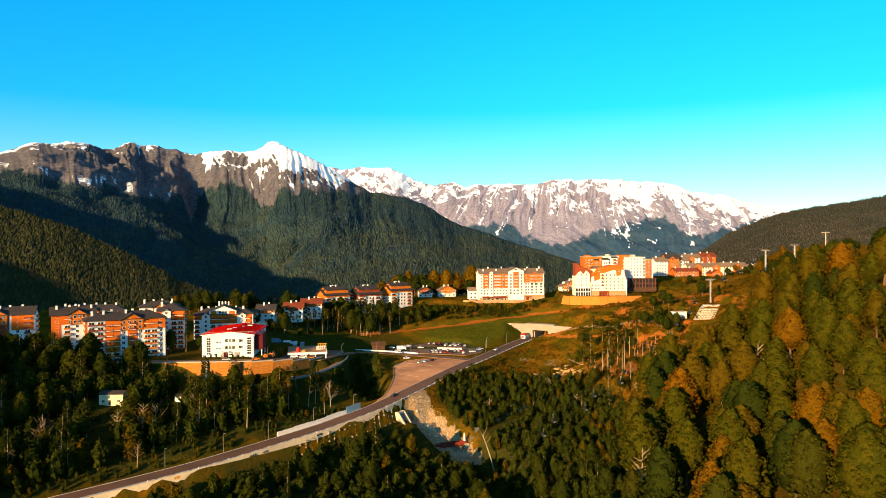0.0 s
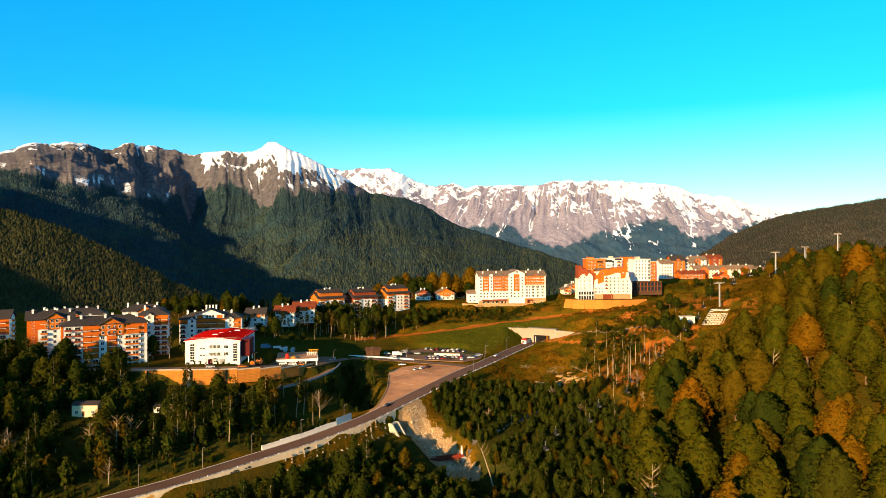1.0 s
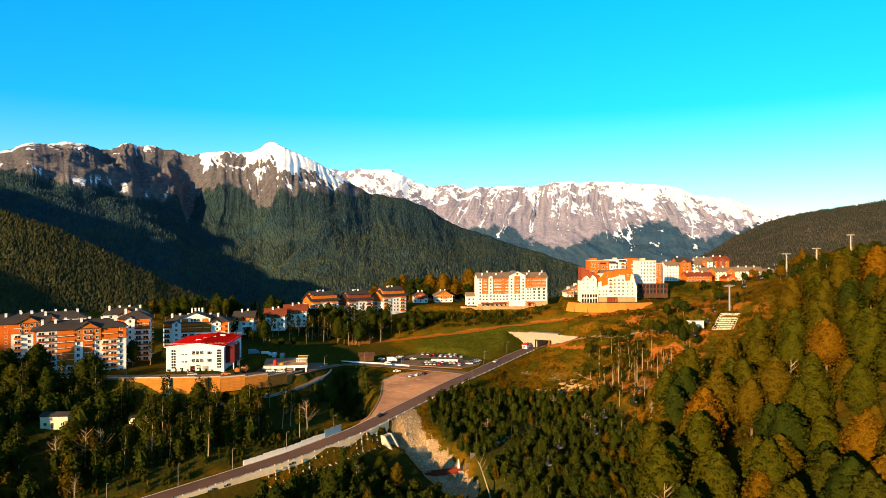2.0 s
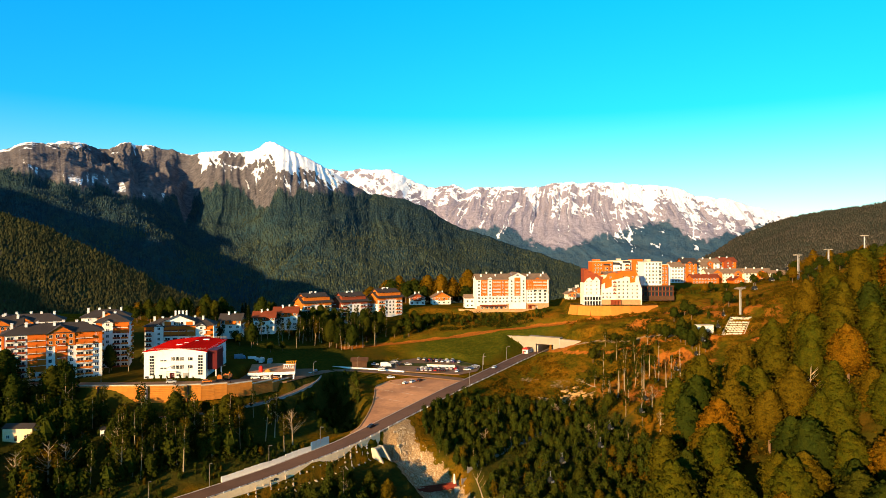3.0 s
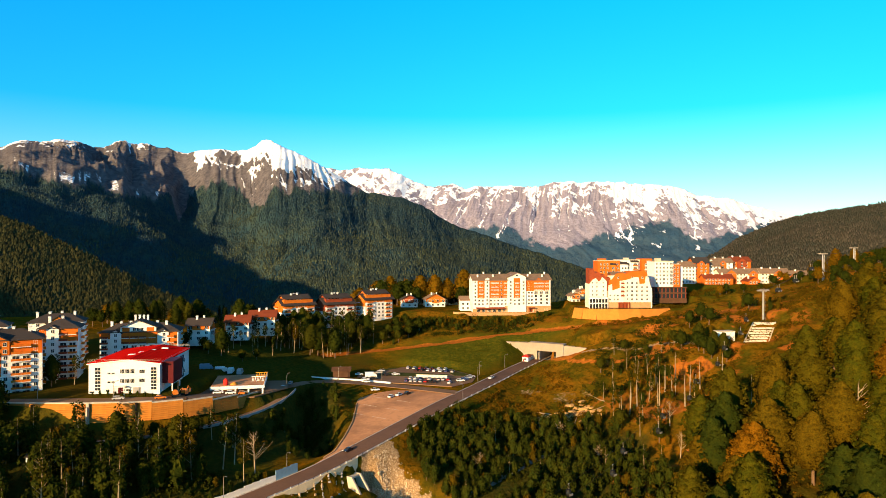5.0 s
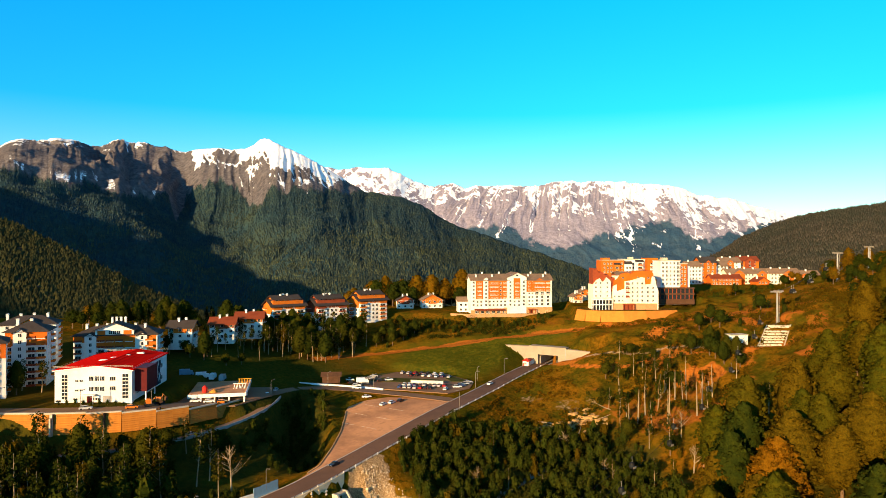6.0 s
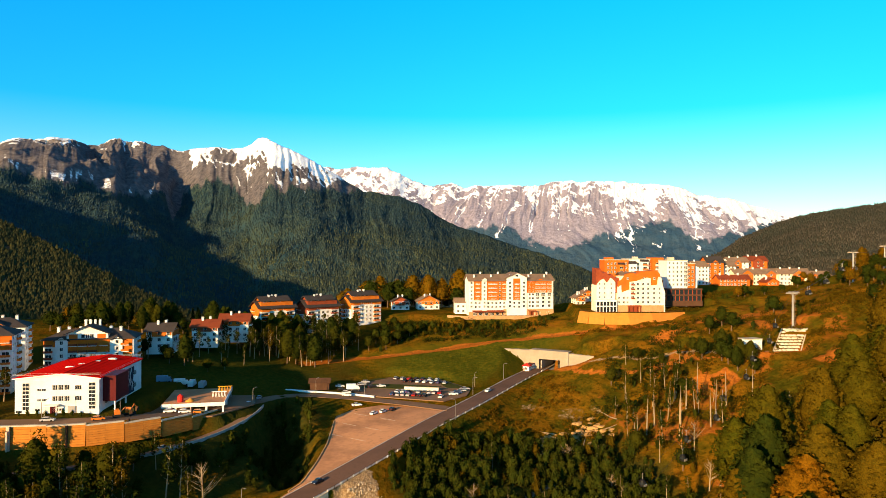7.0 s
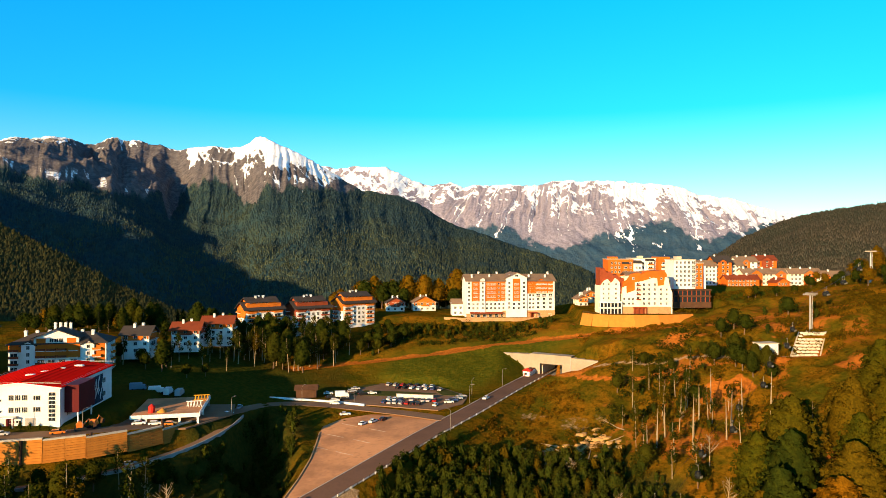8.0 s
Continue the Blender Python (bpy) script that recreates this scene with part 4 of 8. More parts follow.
part("earth_cover", Shape().box(-9.6, 9.6, 4.9, 9.8, 6.0, 10.9).mesh("earth_cover", [VERGE]), portal, label="grassed earth over the tunnel")
part("inner_wall", Shape().box(-5.3, -4.9, 0.2, 20, -0.5, 5.2).mesh("inner_wall", [CONCRETE]), portal)


# ---- buildings ----
MESHES = {}


def shared(key, make):
    if key not in MESHES:
        MESHES[key] = make()
    return MESHES[key]


def lattice_plate(xs, zs, solid, y0, y1):
    """One connected frame: a plate on a grid of lines with some cells left open."""
    n, m = len(xs), len(zs)
    v = [(x, y, z) for y in (y0, y1) for z in zs for x in xs]
    at = lambda k, j, i: k * n * m + j * n + i
    f = []
    full = lambda j, i: 0 <= j < m - 1 and 0 <= i < n - 1 and solid(j, i)
    for j in range(m - 1):
        for i in range(n - 1):
            if not full(j, i):
                continue
            f.append((at(0, j, i), at(0, j, i + 1), at(0, j + 1, i + 1), at(0, j + 1, i)))
            if not full(j - 1, i):
                f.append((at(1, j, i), at(1, j, i + 1), at(0, j, i + 1), at(0, j, i)))
            if not full(j + 1, i):
                f.append((at(0, j + 1, i), at(0, j + 1, i + 1), at(1, j + 1, i + 1), at(1, j + 1, i)))
            if not full(j, i - 1):
                f.append((at(1, j, i), at(0, j, i), at(0, j + 1, i), at(1, j + 1, i)))
            if not full(j, i + 1):
                f.append((at(0, j, i + 1), at(1, j, i + 1), at(1, j + 1, i + 1), at(0, j + 1, i + 1)))
    return v, f


def window_mesh(w, h, frame_mat=PAINT_WHITE, bars=1):
    """The frame with its sill edge; the pane is a part of its own."""
    f = 0.07
    xs = [-w / 2, -w / 2 + f]
    for k in range(bars):
        x = -w / 2 + w * (k + 1) / (bars + 1)
        xs += [x - 0.03, x + 0.03]
    xs += [w / 2 - f, w / 2]
    s = Shape().add(*lattice_plate(xs, [-0.06, f, h - f, h], lambda j, i: j in (0, 2) or i % 2 == 0, -0.12, 0.03))
    return s.mesh("window", [frame_mat])


def pane_mesh(w, h):
    return Shape().box(-w / 2 + 0.05, w / 2 - 0.05, -0.045, -0.01, 0.04, h - 0.05).mesh("pane", [GLASS])


def place_window(parent, m, w, h, frame_mat=PAINT_WHITE, bars=1):
    w, h = round(w * 1.12, 3), round(h * 1.06, 3)
    win = part("window", shared(("window", w, h, frame_mat.name, bars), lambda: window_mesh(w, h, frame_mat, bars)), parent, m)
    part("pane", shared(("pane", w, h), lambda: pane_mesh(w, h)), win)


def railing_mesh(u, d_, rail, closed):
    """A rail round three sides: closed boards, or slim balusters between two bars."""
    s = Shape()
    ring = [(-u, 0), (-u, -d_), (u, -d_), (u, 0), (u - 0.07, 0), (u - 0.07, -d_ + 0.07), (-u + 0.07, -d_ + 0.07), (-u + 0.07, 0)]
    if closed:
        return s.prism(ring, "z", 0.1, 1.0).mesh("railing", [rail])
    s.prism(ring, "z", 0.93, 1.05).prism(ring, "z", 0.12, 0.22)
    n = max(3, int(u * 2 / 0.8))
    for k in range(n + 1):
        x = -u + 0.035 + (2 * u - 0.07) * k / n
        s.box(x - 0.03, x + 0.03, -d_ + 0.01, -d_ + 0.06, 0.22, 0.93)
    return s.mesh("railing", [rail])


def place_balcony(parent, m, w, rail, deep=1.3, closed=True):
    slab = part("balcony", shared(("slab", w, deep), lambda: Shape().box(-w / 2, w / 2, -deep, 0, -0.16, 0.10).mesh("balcony", [PLASTER])), parent, m)
    u, d_ = w / 2, deep
    part("railing", shared(("railing", w, deep, rail.name, closed), lambda: railing_mesh(u, d_, rail, closed)), slab)
    part("door_frame", shared(("door", w), lambda: Shape().add(*lattice_plate([-u * 0.78, -u * 0.78 + 0.1, -0.05, 0.05, u * 0.78 - 0.1, u * 0.78], [0.06, 0.15, 2.05, 2.15], lambda j, i: j in (0, 2) or i % 2 == 0, -0.10, 0.03)).mesh("door_frame", [PAINT_WHITE])), slab)
    # the dark door glass runs wide, also standing in for the recess's shade
    part("door_glass", shared(("door_glass", w), lambda: Shape().box(-u * 0.78 + 0.05, u * 0.78 - 0.05, -0.05, -0.01, 0.1, 2.1).mesh("door_glass", [GLASS])), slab)


def gable_roof(x0, x1, y0, y1, z, rise, over=0.9, thick=0.35, axis="x", mat=None):
    """A pitched slab roof with its ridge along an axis."""
    s = Shape()
    if axis == "x":
        m, sl = (y0 + y1) / 2, rise / ((y1 - y0) / 2)
        a, b_ = y0 - over, y1 + over
        za = z - over * sl
        s.prism([(a, za), (m, z + rise), (b_, za), (b_, za + thick), (m, z + rise + thick), (a, za + thick)], "x", x0 - over, x1 + over)
    else:
        m, sl = (x0 + x1) / 2, rise / ((x1 - x0) / 2)
        a, b_ = x0 - over, x1 + over
        za = z - over * sl
        s.prism([(a, za), (m, z + rise), (b_, za), (b_, za + thick), (m, z + rise + thick), (a, za + thick)], "y", y0 - over, y1 + over)
    return s.mesh("roof", [mat])


def gable_end(x0, x1, y0, y1, z, rise, axis, mat):
    if axis == "x":
        return Shape().prism([(y0, z), (y1, z), ((y0 + y1) / 2, z + rise)], "x", x0, x1).mesh("gable", [mat])
    return Shape().prism([(x0, z), (x1, z), ((x0 + x1) / 2, z + rise)], "y", y0, y1).mesh("gable", [mat])


def hip_roof(x0, x1, y0, y1, z, rise, over, mat, thick=0.3):
    x0, x1, y0, y1 = x0 - over, x1 + over, y0 - over, y1 + over
    h = (y1 - y0) / 2
    v = [(x0, y0, z), (x1, y0, z), (x1, y1, z), (x0, y1, z), (x0, y0, z + thick), (x1, y0, z + thick), (x1, y1, z + thick), (x0, y1, z + thick),
         (x0 + h, (y0 + y1) / 2, z + thick + rise), (x1 - h, (y0 + y1) / 2, z + thick + rise)]
    f = [(3, 2, 1, 0), (0, 1, 5, 4), (1, 2, 6, 5), (2, 3, 7, 6), (3, 0, 4, 7), (4, 5, 9, 8), (5, 6, 9), (6, 7, 8, 9), (7, 4, 8)]
    return Shape().add(v, f).mesh("roof", [mat])


def chimney(parent, x, y, z, h=2.0, w=0.9):
    me = shared(("chimney", h, w), lambda: Shape().box(-w / 2, w / 2, -w / 2, w / 2, -1.2, h).box(-w / 2 - 0.12, w / 2 + 0.12, -w / 2 - 0.12, w / 2 + 0.12, h, h + 0.18)
                .box(-w / 2 - 0.05, w / 2 + 0.05, -w / 2 - 0.05, w / 2 + 0.05, h + 0.4, h + 0.5).box(-0.1, 0.1, -0.1, 0.1, h + 0.18, h + 0.4).mesh("chimney", [PLASTER]))
    part("chimney", me, parent, pose(x, y, z))


def openings(parent, xs, zs, w=1.3, h=1.5, y=0.0, turn=0.0, frame_mat=PAINT_WHITE, bars=1, x_base=0.0):
    """Windows in rows on a facade; turn 0: the front, 90: the right end, -90: the left end."""
    for z in zs:
        for x in xs:
            place_window(parent, pose(x, y, z) if turn == 0 else pose(x_base, x, z, 0, 0, turn), w, h, frame_mat, bars)


def balconies(parent, xs, zs, w, rail, y=0.0, deep=1.3, closed=True):
    for z in zs:
        for x in xs:
            place_balcony(parent, pose(x, y, z), w, rail, deep, closed)


def panel(parent, x0, x1, z0, z1, mat, y=0.0, proud=0.12, name="cladding_panel"):
    part(name, Shape().box(x0, x1, y - proud, y + 0.05, z0, z1).mesh(name, [mat]), parent)


def floors_at(z0, n, h):
    return [z0 + h * k for k in range(n)]


# the large hotel on the terrace
ht = thing("hotel", pose(32.6, 579, 25.2, 0, 0, 8) @ Matrix.Diagonal((0.985, 1, 0.925, 1)), "eight-storey white and orange hotel on a terrace", "hotel")
W, D, H, FH = 59.5, 17.0, 25.6, 2.85
part("wall", Shape().box(0, W, 0, D, -1.5, H).mesh("wall", [PLASTER]), ht)
panel(ht, -0.2, 24.0, -1.5, 2.7, STONE, name="stone_base")
panel(ht, 24.0, W + 0.2, -1.5, 4.6, STONE, proud=0.2, name="stone_base")
part("wall_bay", Shape().box(26.2, 40.2, -1.0, 1, -1.5, H + 2.2).prism([(26.2, H + 2.2), (40.2, H + 2.2), (33.2, H + 5.6)], "y", -1.0, 8).mesh("wall_bay", [PLASTER]), ht)
part("wall_bay", Shape().box(8.9, 12.1, -0.7, 1, 2.7, H + 1.0).prism([(8.9, H + 1.0), (12.1, H + 1.0), (10.5, H + 2.0)], "y", -0.7, 5).mesh("wall_bay", [PLASTER]), ht)
part("roof", gable_roof(0, 27, 0, D, H, 4.2, 1.0, 0.35, "x", ROOF_TAN), ht)
part("roof", gable_roof(39, W, 0, D, H, 4.2, 1.0, 0.35, "x", ROOF_TAN), ht)
part("gable", gable_end(0.1, 27, 0.1, D - 0.1, H, 4.0, "x", PLASTER), ht)
part("gable", gable_end(39, W - 0.1, 0.1, D - 0.1, H, 4.0, "x", PLASTER), ht)
part("gable_roof", gable_roof(26.2, 40.2, -1.0, D, H + 2.2, 3.4, 1.0, 0.35, "y", ROOF_TAN), ht)
part("gable_roof", gable_roof(8.9, 12.1, -0.7, 6, H + 1.0, 1.0, 0.5, 0.22, "y", ROOF_TAN), ht)
part("gable_roof", gable_roof(46.5, 53.5, -0.3, 6, H - 0.4, 1.9, 0.6, 0.25, "y", ROOF_TAN), ht)
part("gable", gable_end(46.5, 53.5, -0.3, 6, H - 0.4, 1.8, "y", ORANGE), ht)
panel(ht, 3.2, 8.6, 11.2, H, ORANGE)
panel(ht, 12.4, 25.9, 11.2, H, ORANGE)
panel(ht, 30.6, 35.6, 11.2, H + 1.5, ORANGE, y=-1.0)
panel(ht, 40.4, W - 1.2, 16.5, H, ORANGE)
upper, lower = floors_at(11.3, 5, FH), floors_at(5.6, 2, FH)
balconies(ht, (5.9, 14.8, 17.9), upper, 2.9, PLASTER, closed=False)
balconies(ht, (24.4,), upper, 2.4, PLASTER, closed=False)
balconies(ht, (33.1,), upper, 3.0, PLASTER, y=-1.0, closed=False)
balconies(ht, (48.2, 52.2, 56.6), upper[2:] + [upper[1]], 3.4, PLASTER, closed=False)
openings(ht, (1.6,), floors_at(5.9, 7, FH))
openings(ht, (10.5,), floors_at(5.9, 7, FH), 1.2, 1.5, y=-0.7)
openings(ht, (28.3, 38.2), floors_at(6.05, 7, FH), 1.3, 1.6, y=-1.0)
openings(ht, (33.2,), (H + 2.8,), 1.8, 1.4, y=-1.0)
openings(ht, (42.6, 44.9), floors_at(5.9, 7, FH))
openings(ht, (48.2, 52.2, 56.6), floors_at(5.9, 3, FH), 1.6, 1.8)
openings(ht, (4.5, 7.2, 13.4, 16.2, 19.0, 21.8, 24.6), lower)
openings(ht, (21.4,), upper, 1.0, 1.3, y=-0.12)
openings(ht, (31.4, 34.8), lower, 1.3, 1.5, y=-1.0)
openings(ht, (4, 8, 12, 16, 20, 24, 45, 49, 56), (0.2,), 2.2, 2.0, y=-0.12, bars=2)
part("entrance_canopy", Shape().prism([(-3.0, 3.0), (0, 3.9), (0, 3.6), (-3.0, 2.75)], "x", 2.0, 24.0).mesh("entrance_canopy", [RED_BROWN]), ht)
part("porch", Shape().box(41.5, 47.0, -3.0, 0, 3.0, 3.5).box(41.7, 42.1, -2.9, -2.5, -1.0, 3.0).box(46.4, 46.8, -2.9, -2.5, -1.0, 3.0).box(43.0, 45.4, -0.3, 0.1, -0.5, 2.6).mesh("porch", [RED_BROWN]), ht)
for x, y in ((4, 4), (9.5, 9), (16, 4.5), (22, 9), (30, 5), (43, 5), (46, 9), (54, 4), (57, 8)):
    chimney(ht, x, y, H + 2.2 if abs(y - 8.5) > 2 else H + 4.0, 1.6, 1.0)
# its terrace wall and the low annex
tw = thing("terrace_wall", pose(0, 0, 0), "ochre terrace wall below the hotel", "wall", kind="structure")
for (ax, ay), (bx, by) in (((18, 576), (30, 570.5)), ((30, 570.5), (62, 572.5)), ((62, 572.5), (101, 582))):
    ang = math.degrees(math.atan2(by - ay, bx - ax))
    part("wall_section", Shape().box(0, math.hypot(bx - ax, by - ay), -0.3, 0.3, -4.0, 0.7).mesh("wall_section", [STONE]), tw, pose(ax, ay, 25.2, 0, 0, ang))
ax_ = thing("annex_house", pose(23.6, 592, 25.2, 0, 0, 6), "low white annex with a brown roof beside the hotel", "house")
part("wall", Shape().box(0, 8, 0, 10, -1, 8.0).mesh("wall", [PLASTER]), ax_)
part("roof", gable_roof(0, 8, 0, 10, 8.0, 2.6, 0.8, 0.3, "x", ROOF_TAN), ax_)
part("gable", gable_end(0.1, 7.9, 0.1, 9.9, 8.0, 2.4, "x", PLASTER), ax_)
openings(ax_, (2, 5.5), (1.0, 4.4), 1.4, 1.6)


# ---- the red-roofed hall ----
hall = thing("sports_hall", pose(-133.9, 364.6, 12.1, 0, 0, 5.5), "white sports hall with a bright red roof", "hall")
W, D = 28.0, 41.0
part("wall", Shape().prism([(0, -1), (W, -1), (W, 12.0), (W * 0.56, 13.6), (0, 12.2)], "y", 0, D).mesh("wall", [PLASTER]), hall)
part("roof", Shape().prism([(-0.6, 12.15), (W * 0.56, 13.75), (W + 0.6, 11.95), (W + 0.6, 12.3), (W * 0.56, 14.15), (-0.6, 12.5)], "y", -0.5, D + 0.6).mesh("roof", [ROOF_RED]), hall)
part("fascia", Shape().prism([(-0.7, 12.0), (W * 0.56, 13.6), (W + 0.7, 11.8), (W + 0.7, 12.2), (W * 0.56, 14.0), (-0.7, 12.4)], "y", -0.62, -0.5).mesh("fascia", [PAINT_WHITE]), hall)
for k in range(1, 14):
    x = W * k / 14.0
    z = 12.5 + (1.65 * x / (W * 0.56) if x < W * 0.56 else 1.65 - 1.85 * (x - W * 0.56) / (W * 0.44))
    part("roof_seam", Shape().box(x - 0.05, x + 0.05, -0.4, D + 0.5, z - 0.02, z + 0.10).mesh("roof_seam", [ROOF_RED]), hall)
sh = Shape()
for x0, x1, y0, y1 in ((-0.5, W + 0.5, -0.42, -0.38), (-0.5, -0.46, -0.4, D), (W + 0.46, W + 0.5, -0.4, D), (-0.5, W + 0.5, D + 0.4, D + 0.44)):
    for z in (0.55, 1.0):
        if x1 - x0 > 1:
            sh.box(x0, W * 0.56, y0, y1, 13.0 + z - 0.03, 13.0 + z + 0.03).box(W * 0.56, x1, y0, y1, 13.0 + z - 0.03, 13.0 + z + 0.03)
        else:
            sh.box(x0, x1, y0, y1, 12.1 + z - 0.03, 12.1 + z + 0.03)
part("roof_rail", sh.mesh("roof_rail", [STEEL]), hall)
for x, y in ((12, 14), (14, 20), (16.5, 26), (20, 32)):
    part("roof_hatch", Shape().prism([(-1.6, 0), (1.6, 0), (1.2, 0.5), (-1.2, 0.5)], "y", -0.7, 0.7).mesh("roof_hatch", [PAINT_WHITE]), hall, pose(x, y, 13.55))
openings(hall, (8, 9.6), (7.9, 4.3), 1.2, 0.8)
openings(hall, (13.2, 15.2, 17.2), (8.2, 4.3), 1.5, 1.7, bars=2)
openings(hall, (21,), (8.2, 4.5), 2.0, 1.5, bars=2)
openings(hall, (7.5, 13.5, 15.5), (0.9,), 1.5, 0.9)
for x in (3.6, 25.6):
    openings(hall, (x,), floors_at(1.4, 7, 1.35), 2.0, 1.15, bars=1)
openings(hall, (6, 14, 22, 34), (2.0, 7.0), 2.2, 1.8, turn=90, x_base=W, bars=2)
part("stair_tower", Shape().box(W - 0.5, W + 4.5, 3.0, 15.0, 3.4, 12.4).mesh("stair_tower", [MAROON]), hall, label="maroon overhanging entrance block")
part("mural_ground", Shape().box(W - 0.02, W + 0.06, 15.4, 33.0, 0.6, 10.6).mesh("mural_ground", [worn("dark_mural_paint", (0.035, 0.040, 0.055), (0.02, 0.022, 0.03), 2.0, 0.3)]), hall, label="dark painted mural ground")
for k in range(9):
    y0, z0, ph = 16.6 + 1.85 * k, 1.6 + (k * 5) % 4, 1.3 * k
    curl = [(W + 0.07, y0 + 1.0 * math.sin(ph + 0.55 * i), z0 + 0.75 * i) for i in range(9)]
    part("mural_stroke", Shape().tube(curl, [0.10, 0.22, 0.30, 0.26, 0.16, 0.24, 0.30, 0.2, 0.08], 5).mesh("mural_stroke", [PLASTER]), hall, label="pale curved mural stroke")
part("column", Shape().tube([(W + 3.8, 4, -1), (W + 3.8, 4, 3.4)], [0.3, 0.3], 8).mesh("column", [PLASTER]), hall)
part("column", Shape().tube([(W + 3.8, 14, -1), (W + 3.8, 14, 3.4)], [0.3, 0.3], 8).mesh("column", [PLASTER]), hall)
part("door_canopy", Shape().box(10.5, 15, -2.4, 0, 3.0, 3.3).box(10.7, 11, -2.3, -2.0, -0.5, 3.0).box(14.5, 14.8, -2.3, -2.0, -0.5, 3.0).mesh("door_canopy", [PAINT_WHITE]), hall)
part("door", Shape().box(11.6, 14.0, -0.12, 0.05, -0.2, 2.7).mesh("door", [MAROON]), hall)
part("door", Shape().box(17.5, 20.5, -0.12, 0.05, -0.2, 2.5).mesh("door", [CONCRETE_GREY]), hall)
part("roof_lights", Shape().box(0.4, 2.2, -0.15, 0.05, 0.4, 1.1).mesh("roof_lights", [GLASS]), hall)

# the reinforced earth wall below it: courses of ochre blocks between dark posts
earth_wall = thing("terraced_wall", pose(0, 0, 0), "ochre reinforced-earth wall in long courses", "wall", kind="structure")
ew_line = [(-186, 347.9), (-156, 347.6), (-128, 348.2), (-114, 350.0), (-103, 353.2), (-93, 358.6), (-84, 366.2), (-77, 376), (-71.5, 387)]
for k in range(len(ew_line) - 1):
    (ax, ay), (bx, by) = ew_line[k], ew_line[k + 1]
    ln, ang = math.hypot(bx - ax, by - ay), math.degrees(math.atan2(by - ay, bx - ax))
    drop = (12.2, 12.2, 12.1, 11.8, 11.3, 10.6, 9.4, 8.2)[k]
    low = (4.8, 4.8, 4.8, 4.8, 4.7, 4.4, 4.0, 3.6)[k]
    n = int(ln / 6) + 1
    courses = 9
    for j in range(courses):
        h = (drop - low) / courses
        me = shared(("course", k, j), lambda: Shape().box(0, ln / n - 0.03, -0.35 - 0.07 * (courses - j), 0.4, 0.0, h - 0.05).mesh("course_block", [GABION]))
        for i in range(n):
            part("course_block", me, earth_wall, pose(ax, ay, low + h * j - 0.02, 0, 0, ang) @ pose(i * ln / n, 0.05 * ((i + j) % 2), 0))
    part("coping", Shape().box(0, ln, -0.6, 0.5, 0, 0.45).mesh("coping", [CONCRETE]), earth_wall, pose(ax, ay, drop, 0, 0, ang))
part("drain_post", Shape().box(-0.5, 0.5, -0.6, 0, -7.5, 0.3).box(-0.28, 0.28, -1.3, -0.6, -7.5, -1.0).mesh("drain_post", [CONCRETE]), earth_wall, pose(-125, 347.8, 12.0))
for x, y in ((-146, 347.6), (-108, 351.4), (-92, 360.2), (-77, 377)):
    part("joint_post", Shape().box(-0.22, 0.22, -1.15, 0, -7.0, 0.1).mesh("joint_post", [DARK_WOOD]), earth_wall, pose(x, y, 11.8))

# parking deck with materials on it
deck = thing("parking_deck", pose(-90.7, 382.5, 7.5, 0, 0, 12), "white concrete parking deck with open bays", "parking deck")
part("slab", Shape().box(0, 22.5, 0, 27, 3.0, 3.7).mesh("slab", [GRAVEL]), deck)
part("parapet", Shape().box(-0.1, 22.6, -0.25, 0.0, 2.5, 3.9).mesh("parapet", [PAINT_WHITE]), deck)
part("parapet", Shape().box(22.5, 22.8, -0.2, 27, 2.6, 4.2).mesh("parapet", [PAINT_WHITE]), deck)
for x in (5.0, 10.5, 16.0, 22.0):
    part("column", Shape().box(x - 0.35, x + 0.35, 0.1, 0.8, -2, 3.0).mesh("column", [PAINT_WHITE]), deck)
    part("column", Shape().box(x - 0.35, x + 0.35, 12, 12.7, -2, 3.0).mesh("column", [PAINT_WHITE]), deck)
part("back_wall", Shape().box(0, 22.5, 26.5, 27, -2, 3.0).mesh("back_wall", [CONCRETE_GREY]), deck)


def timber_stack(x, y, z, turn, label):
    st = thing("scaffold_stack", pose(x, y, z, 0, 0, turn), label, "building materials")
    for i in range(5):
        part("trestle", Shape().tube([(i * 1.1, 0, 0), (i * 1.1 + 0.35, 0, 1.9)], [0.1, 0.1], 5).tube([(i * 1.1 + 0.7, 0, 0), (i * 1.1 + 0.35, 0, 1.9)], [0.1, 0.1], 5)
             .tube([(i * 1.1, 2.0, 0), (i * 1.1 + 0.35, 2.0, 1.9)], [0.1, 0.1], 5).tube([(i * 1.1 + 0.35, 0, 1.85), (i * 1.1 + 0.35, 2.0, 1.85)], [0.09, 0.09], 5)
             .mesh("trestle", [PAINT_YELLOW if "yellow" in label else PAINT_WHITE]), st)
    part("beam", Shape().box(-0.3, 5.4, 0.9, 1.15, 1.85, 2.1).mesh("beam", [PAINT_YELLOW if "yellow" in label else PAINT_WHITE]), st)


timber_stack(-77.2, 405.5, 11.2, 12, "yellow timber trestles stacked on the deck")
timber_stack(-76.2, 395.5, 11.2, 12, "white steel trestles stacked on the deck")
box = thing("site_tank", pose(-85.7, 388.0, 11.2, 0, 0, 20), "red site tank with a hatch on the deck", "tank")
part("body", Shape().tube([(0, 0, 0), (0, 0, 2.2), (0, 0, 2.7)], [1.1, 1.1, 0.4], 10).mesh("body", [PAINT_RED]), box)
part("hatch", Shape().tube([(0, 0, 2.65), (0, 0, 2.95)], [0.35, 0.35], 8).mesh("hatch", [PAINT_RED]), box)
